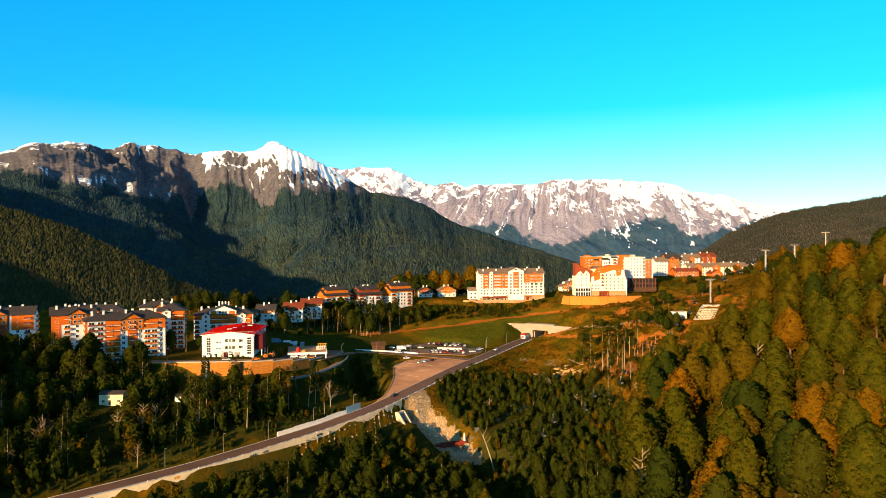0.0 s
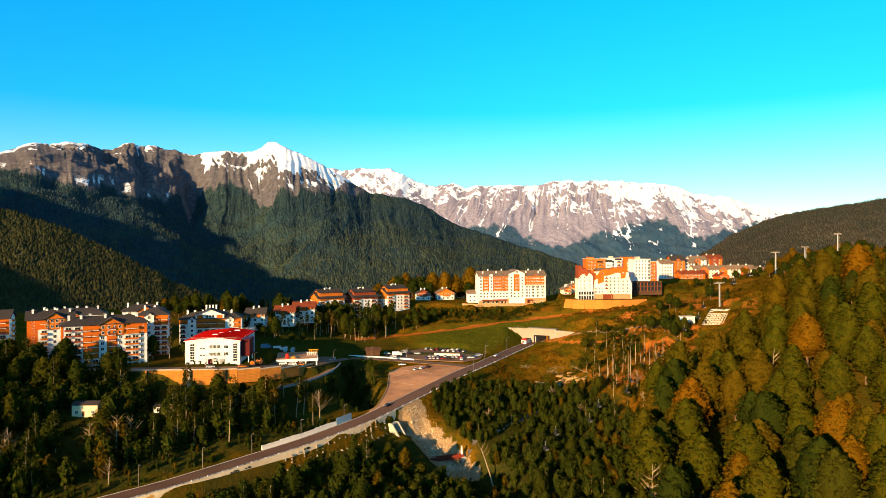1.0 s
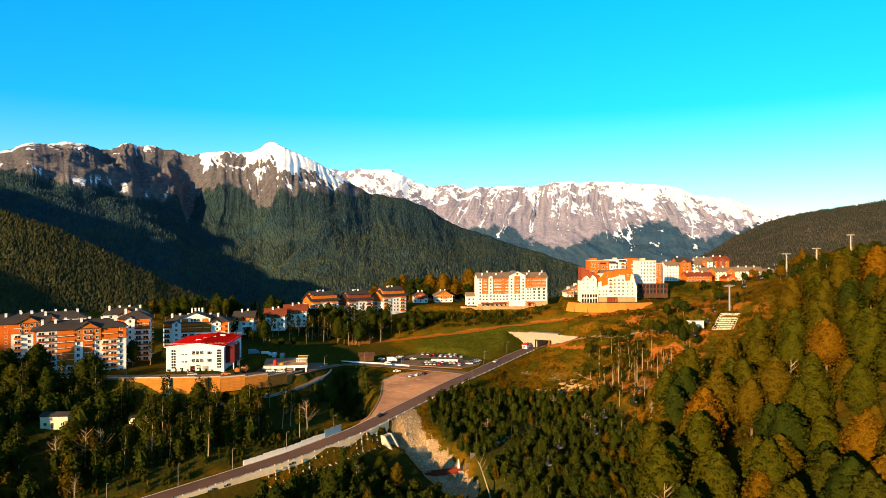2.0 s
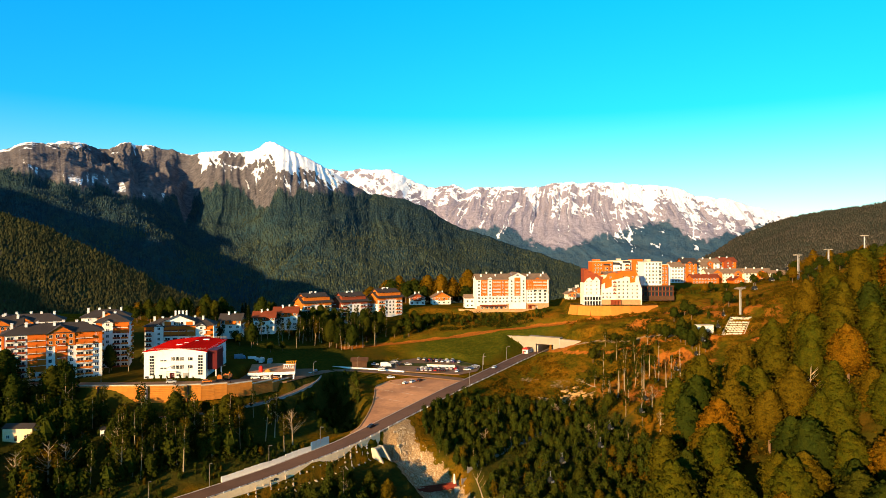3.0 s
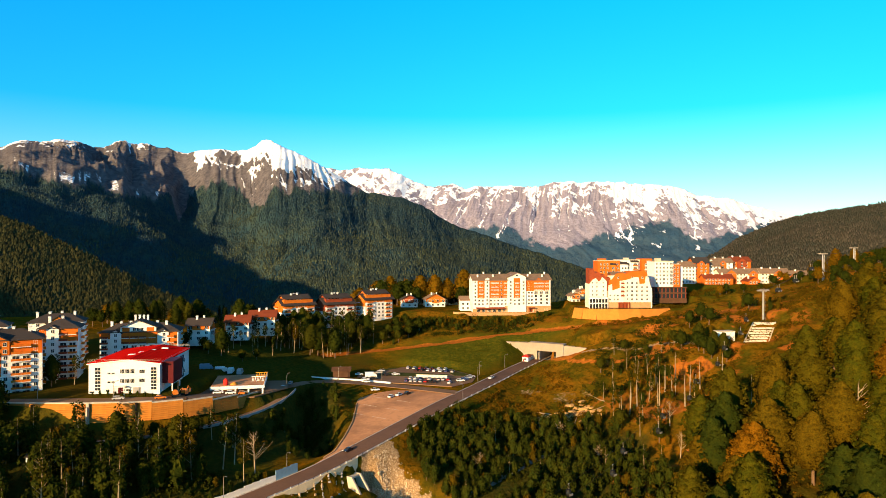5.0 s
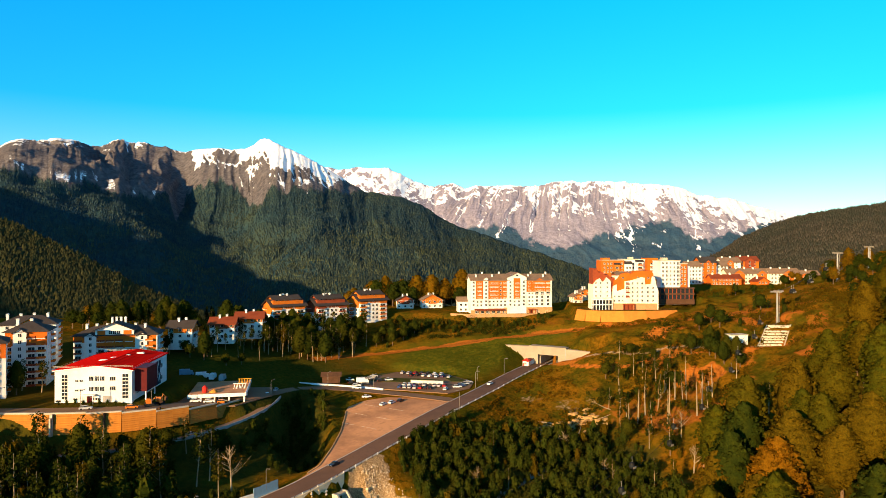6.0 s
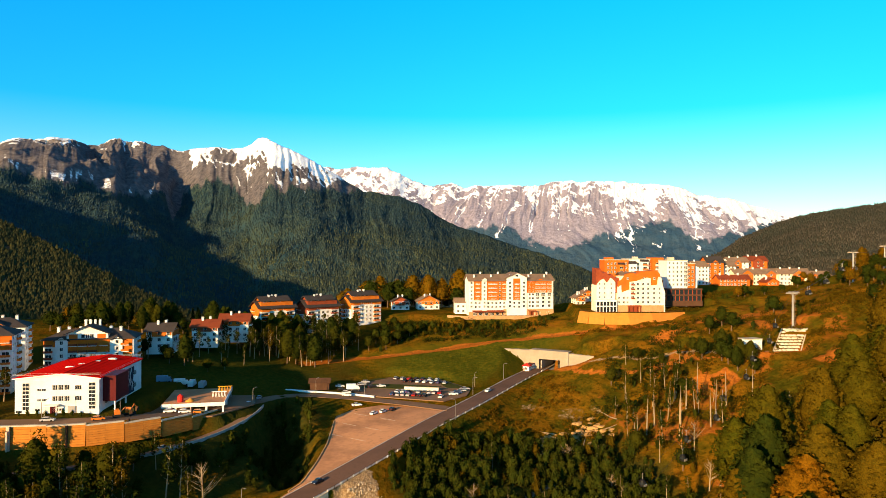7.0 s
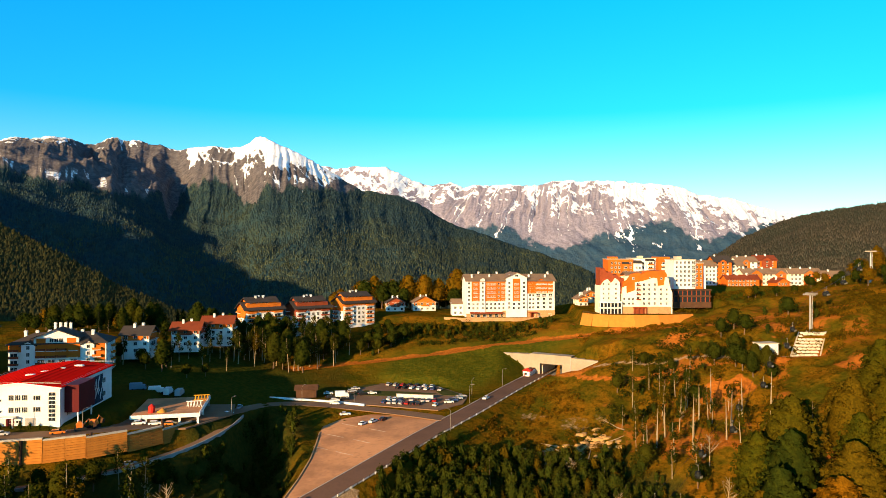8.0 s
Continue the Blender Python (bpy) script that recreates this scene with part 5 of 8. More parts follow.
sand = thing("sand_heap", pose(-82.2, 388.5, 11.2), "heap of orange sand on the deck", "sand heap")
part("heap", Shape().tube([(0, 0, -0.05), (0.1, 0, 0.5), (0, 0.1, 1.1), (0, 0, 1.3)], [1.9, 1.4, 0.5, 0.05], 11).mesh("heap", [worn("orange_sand", (0.55, 0.25, 0.04), (0.36, 0.15, 0.03), 3, 0.8)], True), sand)


# ---- apartment blocks ----
def apartment(x, y, z, turn, w, d, n, label, bays, gable_at, hip=True, fh=2.9, name="apartment_block", roof=ROOF_GREY):
    """bays: (x, kind) along the front; kind w window, b orange balcony, d dark balcony; gable_at: (x0, x1) of a cross gable."""
    ap = thing(name, pose(x, y, z, 0, 0, turn), label, "apartment block", "apartment blocks")
    h = n * fh
    part("wall", Shape().box(0, w, 0, d, -3, h).mesh("wall", [PLASTER]), ap)
    part("roof", hip_roof(0, w, 0, d, h, d * 0.26, 1.0, roof) if hip else gable_roof(0, w, 0, d, h, d * 0.27, 1.0, 0.35, "x", roof), ap)
    if not hip:
        part("gable", gable_end(0.1, w - 0.1, 0.1, d - 0.1, h, d * 0.26, "x", PLASTER), ap)
    for x0, x1, z0, z1, m in [q for q in bays if len(q) == 5]:
        panel(ap, x0, x1, z0, z1, m)
    for q in bays:
        if len(q) == 2:
            bx, kind = q
            if kind == "w":
                openings(ap, (bx,), floors_at(0.9, n, fh), 1.3, 1.5)
            elif kind == "b":
                balconies(ap, (bx,), floors_at(0.1, n, fh), 3.4, ORANGE_WOOD)
            else:
                balconies(ap, (bx,), floors_at(0.1, n, fh), 3.4, RED_BROWN)
    for x0, x1 in gable_at:
        rise = (x1 - x0) * 0.30
        part("gable", gable_end(x0, x1, -0.8, d * 0.5, h - 0.2, rise, "y", ORANGE_WOOD if x1 - x0 > 8 else PLASTER), ap)
        part("gable_roof", gable_roof(x0, x1, -0.8, d * 0.5, h - 0.2, rise + 0.1, 0.7, 0.3, "y", roof), ap)
        part("wall_bay", Shape().box(x0, x1, -0.8, 0.2, fh * (n - 2) if x1 - x0 > 8 else -2, h - 0.2).mesh("wall_bay", [ORANGE_WOOD if x1 - x0 > 8 else PLASTER]), ap)
        if x1 - x0 > 8:
            openings(ap, np.linspace(x0 + 1.6, x1 - 1.6, 4), (h - 2.2, h - 2.2 - fh), 1.2, 1.5, y=-0.8)
        else:
            openings(ap, ((x0 + x1) / 2,), floors_at(0.9, n, fh), 1.2, 1.5, y=-0.8)
    for k in range(max(2, int(d / 4))):
        for zz in floors_at(0.9, n, fh):
            place_window(ap, pose(w, 2.2 + k * 3.6, zz, 0, 0, 90), 1.2, 1.5)
    for zz in floors_at(0.1, n, fh)[1:]:
        place_balcony(ap, pose(w, d * 0.62, zz, 0, 0, 90), 3.2, ORANGE_WOOD)
    rnd = random.Random(int(w * 10 + d))
    for k in range(int(w / 5.5)):
        chimney(ap, 3 + k * 5.5 + rnd.uniform(-1, 1), d * rnd.choice((0.35, 0.5, 0.66)), h + d * 0.16, 2.2, 1.1)
    return ap


# the long orange block, its neighbours, and the block behind the hall
long_block = apartment(-191.6, 351.5, 10.5, 31, 40, 15, 8, "long orange and white apartment block with balconies",
          [(0, 1.0, 0, 23.2, ORANGE), (9.7, 17.0, 5.8, 23.2, ORANGE), (20.6, 25.6, 8.7, 23.2, ORANGE), (28.5, 40, 17.4, 23.2, ORANGE), (3.2, "d"), (7.4, "d"), (11.5, "b"), (15.3, "b"), (18.6, "w"), (23.1, "d"),
           (27.1, "w"), (30.7, "b"), (34.3, "b"), (37.6, "w")], [(17.2, 28.5)])
part("cladding_panel", Shape().box(-0.14, 0.02, 0.2, 14.8, 4, 23.2).mesh("cladding_panel", [ORANGE]), long_block)
openings(long_block, (2.5, 7.0, 11.5), floors_at(0.9, 8, 2.9), 1.1, 1.4, turn=-90, x_base=-0.14)
apartment(-222.0, 372.0, 12, 30, 22, 14, 8, "cream apartment block with orange corner", [(0, 5, 8, 23, ORANGE), (5, 22, 17.4, 23, ORANGE), (3, "w"), (8, "b"), (13, "w"), (18, "b")], [(8, 18)], hip=False)
apartment(-171.0, 392.0, 12, 20, 15.5, 14, 8, "white apartment block with orange corner balconies", [(0, 15.5, 17.4, 23.2, ORANGE), (1.6, "w"), (5.5, "w"), (9.6, "d"), (13.3, "b")], [(3.0, 8.0)])
apartment(-262.0, 372.0, 12, 22, 26, 14, 8, "shaded apartment block with red-brown gable", [(2, 14, 11, 23, RED_BROWN), (15, 26, 14, 23, ORANGE), (3, "d"), (8, "d"), (13, "w"), (18, "w"), (23, "d")], [(2, 13)], hip=False)
apartment(-236.0, 404.0, 13, 26, 36, 14, 7, "grey-roofed apartment block in the shade", [(4, "w"), (10, "d"), (16, "w"), (22, "d"), (28, "w"), (33, "d")], [(12, 22)])
apartment(-196.0, 424.0, 14, 22, 24, 14, 7, "grey-roofed apartment block among others", [(4, "w"), (10, "d"), (16, "w"), (21, "d")], [(8, 18)])
ga = apartment(-162.0, 427.0, 14.5, 13, 37, 15, 5, "white and orange apartment house with grey hipped roof",
               [(10, 27, 8.6, 14.5, ORANGE), (29.5, 36.5, 5.6, 14.5, ORANGE), (0, 5, 11.4, 14.5, ORANGE), (2.0, "d"), (12, "d"), (16, "d"), (20, "d"), (24.5, "b"), (33.5, "b")], [(5.0, 10.0), (28, 32.5)])
part("dormer", Shape().box(9.5, 26.5, -0.5, 6, 14.6, 17.2).prism([(9.5, 17.2), (26.5, 17.2), (18, 20.6)], "y", -0.5, 8).mesh("dormer", [PLASTER]), ga)
part("gable_roof", gable_roof(9.5, 26.5, -0.9, 8, 17.2, 3.5, 1.0, 0.35, "y", ROOF_GREY), ga)
panel(ga, 10.5, 14.0, 15.0, 17.0, ORANGE, y=-0.5)
panel(ga, 22.0, 25.5, 15.0, 17.0, ORANGE, y=-0.5)
openings(ga, (16.2, 18.0, 19.8), (15.2,), 1.4, 1.6, y=-0.5)
for x in (15, 17, 19, 21):
    chimney(ga, x, 8.0, 20.0, 2.2, 0.9)


# ---- chalets with layered roofs ----
def chalet(x, y, z, turn, body, label, n=4):
    ch = thing("chalet", pose(x, y, z, 0, 0, turn), label, "chalet", "tall chalets")
    w, d, fh = 22.5, 14.0, 2.75
    h = n * fh
    part("wall", Shape().box(0, w, 0, d, -3, h).mesh("wall", [PLASTER]), ch)
    part("upper_wall", Shape().box(1.0, w - 1.0, 1.0, d - 1.0, h, h + 3.0).mesh("upper_wall", [body]), ch)
    panel(ch, 0, w, h - 2.2, h, body)
    part("cladding_panel", Shape().box(-0.14, 0.02, 0, d, h - 5.2, h).mesh("cladding_panel", [body]), ch)
    part("roof", gable_roof(0, w, 0, d, h, 3.6, 1.4, 0.4, "x", ROOF_GREY), ch)
    part("roof", gable_roof(2.0, w - 3.0, 3.0, d - 3.0, h + 4.1, 2.0, 1.2, 0.35, "x", ROOF_GREY), ch)
    part("clerestory", Shape().box(2.2, w - 3.2, 3.2, d - 3.2, h + 1.5, h + 4.2).mesh("clerestory", [body]), ch)
    part("gable", gable_end(-0.05, w + 0.05, 0.1, d - 0.1, h, 3.4, "x", body), ch)
    part("gable", gable_end(2.1, w - 3.1, 3.1, d - 3.1, h + 4.0, 1.9, "x", body), ch)
    openings(ch, (4.5, 7.5, 10.5, 13.5), (h + 3.0,), 1.8, 0.7, y=3.2)
    balconies(ch, (3.4, 19.0), floors_at(0.1, n, fh), 5.0, body)
    openings(ch, (8.3, 11.3, 14.3), floors_at(0.7, n, fh), 1.4, 1.6)
    openings(ch, (3.0, 7.0, 11.0), floors_at(0.7, n, fh), 1.5, 1.7, turn=-90, x_base=0.0)
    for zz in floors_at(0.1, n, fh):
        place_balcony(ch, pose(0, 10.5, zz, 0, 0, -90), 5.0, body)
    for dx, dy in ((8, 6.2), (10.5, 7.5), (12.5, 6.4), (13.5, 8.0)):
        chimney(ch, dx, dy, h + 5.2, 1.6, 0.9)
    return ch


chalet(-95.0, 530, 15.2, 36, ORANGE_WOOD, "orange wooden chalet with layered grey roofs", 7)
chalet(-70.5, 548, 20.0, 36, RED_BROWN, "red-brown chalet with layered grey roofs", 5)
chalet(-45.0, 566, 21.8, 36, ORANGE_WOOD, "bright orange chalet with layered grey roofs", 5)


def villa(x, y, z, turn, w, d, h, wall, gable_mat, roof, label, name="villa", axis="y", n=2):
    v = thing(name, pose(x, y, z, 0, 0, turn), label, "house", "village houses")
    part("wall", Shape().box(0, w, 0, d, -2.5, h).mesh("wall", [wall]), v)
    rise = (w if axis == "y" else d) * 0.27
    part("roof", gable_roof(0, w, 0, d, h, rise, 1.2, 0.35, axis, roof), v)
    part("gable", gable_end(0.05, w - 0.05, 0.05, d - 0.05, h, rise - 0.15, axis, gable_mat), v)
    panel(v, 0.3, w - 0.3, h - 2.4, h - 0.1, gable_mat)
    fh = h / n
    part("cladding_panel", Shape().box(w - 0.02, w + 0.14, 0.2, d - 0.2, h - fh, h - 0.1).mesh("cladding_panel", [gable_mat]), v)
    for zz in floors_at(0.1, n, fh)[1:]:
        place_balcony(v, pose(w, d * 0.5, zz, 0, 0, 90), min(d * 0.7, 7.0), RED_BROWN, closed=False)
    openings(v, np.linspace(1.8, w - 1.8, max(2, int(w / 3.6))), floors_at(0.8, n, fh), 1.4, 1.5, y=-0.12)
    openings(v, np.linspace(1.8, d - 1.8, max(2, int(d / 4))), floors_at(0.8, n, fh), 1.3, 1.5, turn=90, x_base=w)
    openings(v, np.linspace(1.8, d - 1.8, max(2, int(d / 4))), floors_at(0.8, n, fh), 1.3, 1.5, turn=-90, x_base=0)
    balconies(v, (w / 2,), (fh * (n - 1) + 0.1,), min(w * 0.6, 6.0), gable_mat)
    chimney(v, w * 0.35, d * 0.4, h + rise * 0.5, 2.6, 1.0)
    chimney(v, w * 0.62, d * 0.55, h + rise * 0.5, 2.6, 1.0)
    return v


villa(-22.8, 620, 25.2, 6, 13, 11, 6.2, PLASTER, RED_BROWN, ROOF_GREY, "white villa with red-brown gable and grey roof")
villa(-3.6, 624, 25.2, 10, 16, 12, 6.2, PLASTER, ORANGE_WOOD, ROOF_TAN, "white villa with orange timber gable")
villa(-129, 455, 21.0, 6, 12, 11, 9.0, PLASTER, ORANGE, ROOF_GREY, "white house with orange top storey", axis="x", n=3)
villa(-115, 476, 21.0, 8, 13, 11, 8.6, PLASTER, RED_BROWN, ROOF_MAROON, "white house with brick-red roof", axis="x", n=3)
villa(-106, 492, 21.5, 8, 15, 11, 9.5, PLASTER, ORANGE, ROOF_MAROON, "white and orange house with brick-red roof", axis="x", n=3)
villa(118, 620, 33, 10, 8, 8, 5.0, CREAM, ORANGE_WOOD, ROOF_TAN, "small cream house behind the hotels")
villa(108, 596, 31.0, 12, 7, 8, 5.5, CREAM, ORANGE_WOOD, ROOF_TAN, "small yellow house behind the hotels")

# ---- the cream hotel with orange crowns ----
hb = thing("cream_hotel", pose(109.5, 541, 31.9, 0, 0, 2) @ Matrix.Diagonal((0.96, 1, 0.95, 1)), "cream hotel with scalloped orange upper storeys", "hotel")


def faced(name, outline, y0, y1, mat):
    """A wall drawn by its skyline (x, z) and given depth."""
    part(name, Shape().prism(outline, "y", y0, y1).mesh(name, [mat]), hb)


faced("wall", [(0, -2), (12.2, -2), (12.2, 18.6), (11.2, 20.2), (9.2, 21.8), (7.6, 19.2), (6.4, 18.8), (4.6, 21.2), (2.4, 20.0), (0, 16.8)], 0, 12, CREAM)
faced("upper_wall", [(0.2, 12), (16.0, 12), (16.0, 20.6), (14.4, 21.8), (12.6, 21.4), (10.6, 24.0), (8.6, 23.4), (6.6, 25.6), (4.4, 25.0), (2.8, 28.0), (1.4, 27.0), (0.2, 28.2)], 1.2, 11, RED_BROWN)
faced("wall_bay", [(15.2, 14), (18.4, 14), (18.4, 23.2), (15.2, 22.6)], 0.6, 9, CREAM)
faced("upper_wall", [(14.0, 6), (41.0, 6), (41.0, 24.2), (39.4, 26.4), (34.0, 26.2), (28.6, 26.0), (25.4, 24.0), (23.6, 25.2), (18.8, 24.2), (16.2, 20.6), (14.0, 19.6)], -0.5, 11, ORANGE)
faced("wall", [(12.4, -2), (44.0, -2), (44.0, 12.6), (42.4, 17.0), (41.6, 21.8), (39.8, 22.6), (39.0, 17.4), (35.0, 17.0), (34.6, 21.6), (32.4, 22.0), (25.4, 19.8), (21.2, 19.2), (21.2, 14.3), (15.8, 12.4), (15.6, 17.0), (13.8, 16.0)], -1.5, 11, CREAM)
# dark wood colour stands in for the shadow side of this end
part("end_wall", Shape().box(41.0, 43.2, -0.4, 11, -2, 20.5).mesh("end_wall", [DARK_WOOD]), hb)
part("roof", gable_roof(16, 40, 1, 11, 23.4, 2.0, 0.4, 0.3, "x", ROOF_TAN), hb)
openings(hb, (2.0, 5.2, 9.6), floors_at(8.6, 4, 2.9), 0.9, 1.3)
openings(hb, (26.4, 29.7, 33.0), floors_at(5.4, 5, 2.9), 1.2, 1.5, y=-1.5)
openings(hb, (36.8, 40.4), floors_at(5.4, 4, 2.9), 1.1, 1.4, y=-1.5)
openings(hb, (14.2, 17.2, 19.6), (5.4, 8.3), 1.1, 1.3, y=-1.5)
openings(hb, (37.4, 30.5, 20.2), (20.8, 23.2)[:1], 1.1, 1.3, y=-0.5)
balconies(hb, (22.9,), floors_at(8.2, 4, 2.9), 2.2, RED_BROWN, y=-1.5)
part("stone_base", Shape().box(12.6, 43.0, -1.9, -1.4, -2, 4.2).mesh("stone_base", [STONE]), hb)
part("porch", Shape().box(19.6, 27.6, -3.4, -1.9, 3.4, 4.2).mesh("porch", [RED_BROWN]), hb)
part("entrance", Shape().box(20.4, 26.8, -2.1, -1.9, -1.0, 3.4).mesh("entrance", [RED_BROWN]), hb)
for x in (19.9, 22.4, 24.9, 27.3):
    part("column", Shape().box(x - 0.25, x + 0.25, -3.3, -2.8, -2, 3.4).mesh("column", [RED_BROWN]), hb)
part("colonnade_roof", Shape().box(-1.2, 12.4, -3.4, 0, 6.6, 7.6).box(-1.2, 12.4, -3.4, 0, 3.2, 3.9).mesh("colonnade_roof", [PLASTER]), hb)
for k in range(7):
    part("column", Shape().box(-1.0 + k * 2.15, -0.55 + k * 2.15, -3.2, -2.7, -1.5, 6.6).mesh("column", [PLASTER]), hb)
part("glazing", Shape().box(-0.8, 12.2, -1.6, -1.4, -1, 6.6).mesh("glazing", [GLASS]), hb)
part("terrace_rail", Shape().box(-1.2, 12.4, -3.4, -3.3, 8.3, 8.4).box(-1.2, 12.4, -3.4, -3.3, 7.9, 7.95).mesh("terrace_rail", [STEEL_DULL]), hb)

# its curved terrace bank
bank = thing("terrace_bank", pose(0, 0, 0), "ochre curved terrace wall below the cream hotel", "wall", kind="structure")
arc = [(99.5, 541), (104, 534.5), (112, 530.5), (126, 529.2), (140, 529.6), (152, 532.5), (162, 537)]
for (ax, ay), (bx, by) in zip(arc[:-1], arc[1:]):
    ang = math.degrees(math.atan2(by - ay, bx - ax))
    part("wall_section", Shape().prism([(-2.6, -6.5), (0.5, -6.5), (0.5, 0.3), (-0.3, 0.3)], "x", -0.2, math.hypot(bx - ax, by - ay) + 0.2).mesh("wall_section", [GABION]), bank, pose(ax, ay, 31.8, 0, 0, ang))
    part("terrace_rail", Shape().box(0, math.hypot(bx - ax, by - ay), 0.1, 0.16, 1.3, 1.4).box(0, math.hypot(bx - ax, by - ay), 0.1, 0.16, 0.8, 0.9).box(0, 0.1, 0.05, 0.2, 0.5, 1.4).mesh("terrace_rail", [DARK_WOOD]), bank, pose(ax, ay, 31.8, 0, 0, ang))

# hotels behind it
hc = thing("white_hotel", pose(159.5, 560, 33.4, 0, 0, 4), "tall white and orange hotel on a dark glazed base", "hotel")
part("wall", Shape().box(0, 13.5, 0, 14, 0, 29.5).mesh("wall", [PLASTER]), hc)
part("wall_bay", Shape().box(13.5, 19.0, 1.0, 14, 0, 27.5).mesh("wall_bay", [ORANGE]), hc)
part("wall_bay", Shape().box(19.0, 21.5, 3.0, 14, 0, 26.0).mesh("wall_bay", [PLASTER]), hc)
part("roof", Shape().box(-0.3, 13.8, -0.3, 14.3, 29.5, 30.0).box(13.3, 19.3, 0.8, 14.3, 27.5, 27.9).box(3, 6, 3, 8, 30, 31.8).mesh("roof", [CONCRETE]), hc)
openings(hc, (1.6, 4.2, 6.8, 9.4), floors_at(13.5, 6, 2.75), 1.1, 1.5)
balconies(hc, (12.2,), floors_at(13.0, 6, 2.75), 2.4, PLASTER, closed=False)
openings(hc, (15.0, 17.4), floors_at(13.5, 5, 2.75), 1.0, 1.4, y=1.0)
part("base_block", Shape().box(-2, 22, -3.5, 0.5, 0.5, 4.0).box(-2, 22, -3.5, 0.5, 7.0, 8.0).box(-2, 22, -3.8, 0.5, 11.0, 11.8).mesh("base_block", [DARK_WOOD]), hc)
part("glazing", Shape().box(-1.5, 21.5, -2.8, 0.4, 4.0, 7.0).box(-1.5, 21.5, -2.8, 0.4, 8.0, 11.0).mesh("glazing", [GLASS]), hc)
for k in range(9):
    part("mullion", Shape().box(-1.7 + k * 2.85, -1.3 + k * 2.85, -3.1, -2.7, 0.5, 11.0).mesh("mullion", [RED_BROWN]), hc)
hd = thing("orange_hotel", pose(127, 592, 29.8, 0, 0, 3), "orange and white stepped hotel behind the cream one", "hotel")
part("wall", Shape().box(0, 17, 0, 12, 0, 33).box(2, 7, 2, 9, 33, 34.8).mesh("wall", [ORANGE]), hd)
part("wall", Shape().box(17, 44, 2, 14, 0, 33.5).mesh("wall", [PLASTER]), hd)
part("wall_bay", Shape().box(17, 22.5, -1.5, 2.1, 0, 30.5).box(26, 31, -0.5, 2.1, 0, 32.0).mesh("wall_bay", [PLASTER]), hd)
part("wall_bay", Shape().box(9.5, 13.5, -1.2, 0.1, 0, 30.0).mesh("wall_bay", [ORANGE_WOOD]), hd)
part("bay_roof", Shape().prism([(-2.4, 30.5), (2.6, 30.5), (2.6, 32.6)], "x", 16.6, 22.9).prism([(-1.3, 32.0), (2.6, 32.0), (2.6, 34.0)], "x", 25.6, 31.4).prism([(-2.0, 30.0), (0.6, 30.0), (0.6, 31.8)], "x", 9.1, 13.9).mesh("bay_roof", [ROOF_GREY]), hd)
part("wall", Shape().box(33, 41, -2, 10, 0, 34.8).mesh("wall", [ORANGE]), hd)
part("roof", Shape().box(16.6, 44.4, 1.6, 14.4, 33.5, 34.0).box(-0.3, 17.3, -0.3, 12.3, 33.0, 33.4).box(22, 25, 4, 8, 34, 35.4).mesh("roof", [CONCRETE]), hd)
openings(hd, (24.3, 32.0), floors_at(21.0, 4, 2.9), 1.3, 1.6, y=2.0)
openings(hd, (18.6, 20.8), floors_at(18.0, 4, 2.9), 1.2, 1.5, y=-1.5)
balconies(hd, (28.5,), floors_at(17.5, 5, 2.9), 3.6, ORANGE_WOOD, y=-0.5)
balconies(hd, (37,), floors_at(17.5, 5, 2.9), 3.4, PLASTER, y=-2.0)
openings(hd, (2.5, 5, 7.5, 15.2), floors_at(24.0, 3, 2.9), 1.0, 1.4)
openings(hd, (11.5,), floors_at(21.0, 3, 2.9), 1.8, 1.5, y=-1.2)

# the village row on the crest
def row_house(x, y, z, turn, w, d, n, wall, roof, label, gables, axis="x"):
    v = thing("village_hotel", pose(x, y, z, 0, 0, turn), label, "hotel", "village row")
    fh = 2.9
    h = n * fh
    part("wall", Shape().box(0, w, 0, d, -3, h).mesh("wall", [wall]), v)
    part("roof", gable_roof(0, w, 0, d, h, d * 0.3, 0.9, 0.35, axis, roof) if axis == "x" else gable_roof(0, w, 0, d, h, w * 0.3, 0.9, 0.35, axis, roof), v)
    part("gable", gable_end(0.05, w - 0.05, 0.05, d - 0.05, h, (d if axis == "x" else w) * 0.3 - 0.15, axis, wall), v)
    for g0, g1, m in gables:
        part("gable", gable_end(g0, g1, -0.7, d / 2, h - 0.3, (g1 - g0) * 0.32, "y", m), v)
        part("wall_bay", Shape().box(g0, g1, -0.7, 0.3, -2, h - 0.3).mesh("wall_bay", [m]), v)
        part("gable_roof", gable_roof(g0, g1, -0.7, d / 2, h - 0.3, (g1 - g0) * 0.32 + 0.1, 0.5, 0.28, "y", roof), v)
        openings(v, ((g0 + g1) / 2,), floors_at(0.9, n, fh), 1.4, 1.5, y=-0.7)
    xs = [q for q in np.arange(1.8, w - 1, 2.7) if all(q < g0 - 0.6 or q > g1 + 0.6 for g0, g1, _ in gables)]
    openings(v, xs, floors_at(0.9, n, fh), 1.2, 1.5)
    for k in range(max(1, int(w / 7))):
        chimney(v, 2.5 + k * 7, d * 0.45, h + d * 0.2, 2.0, 1.0)
    return v


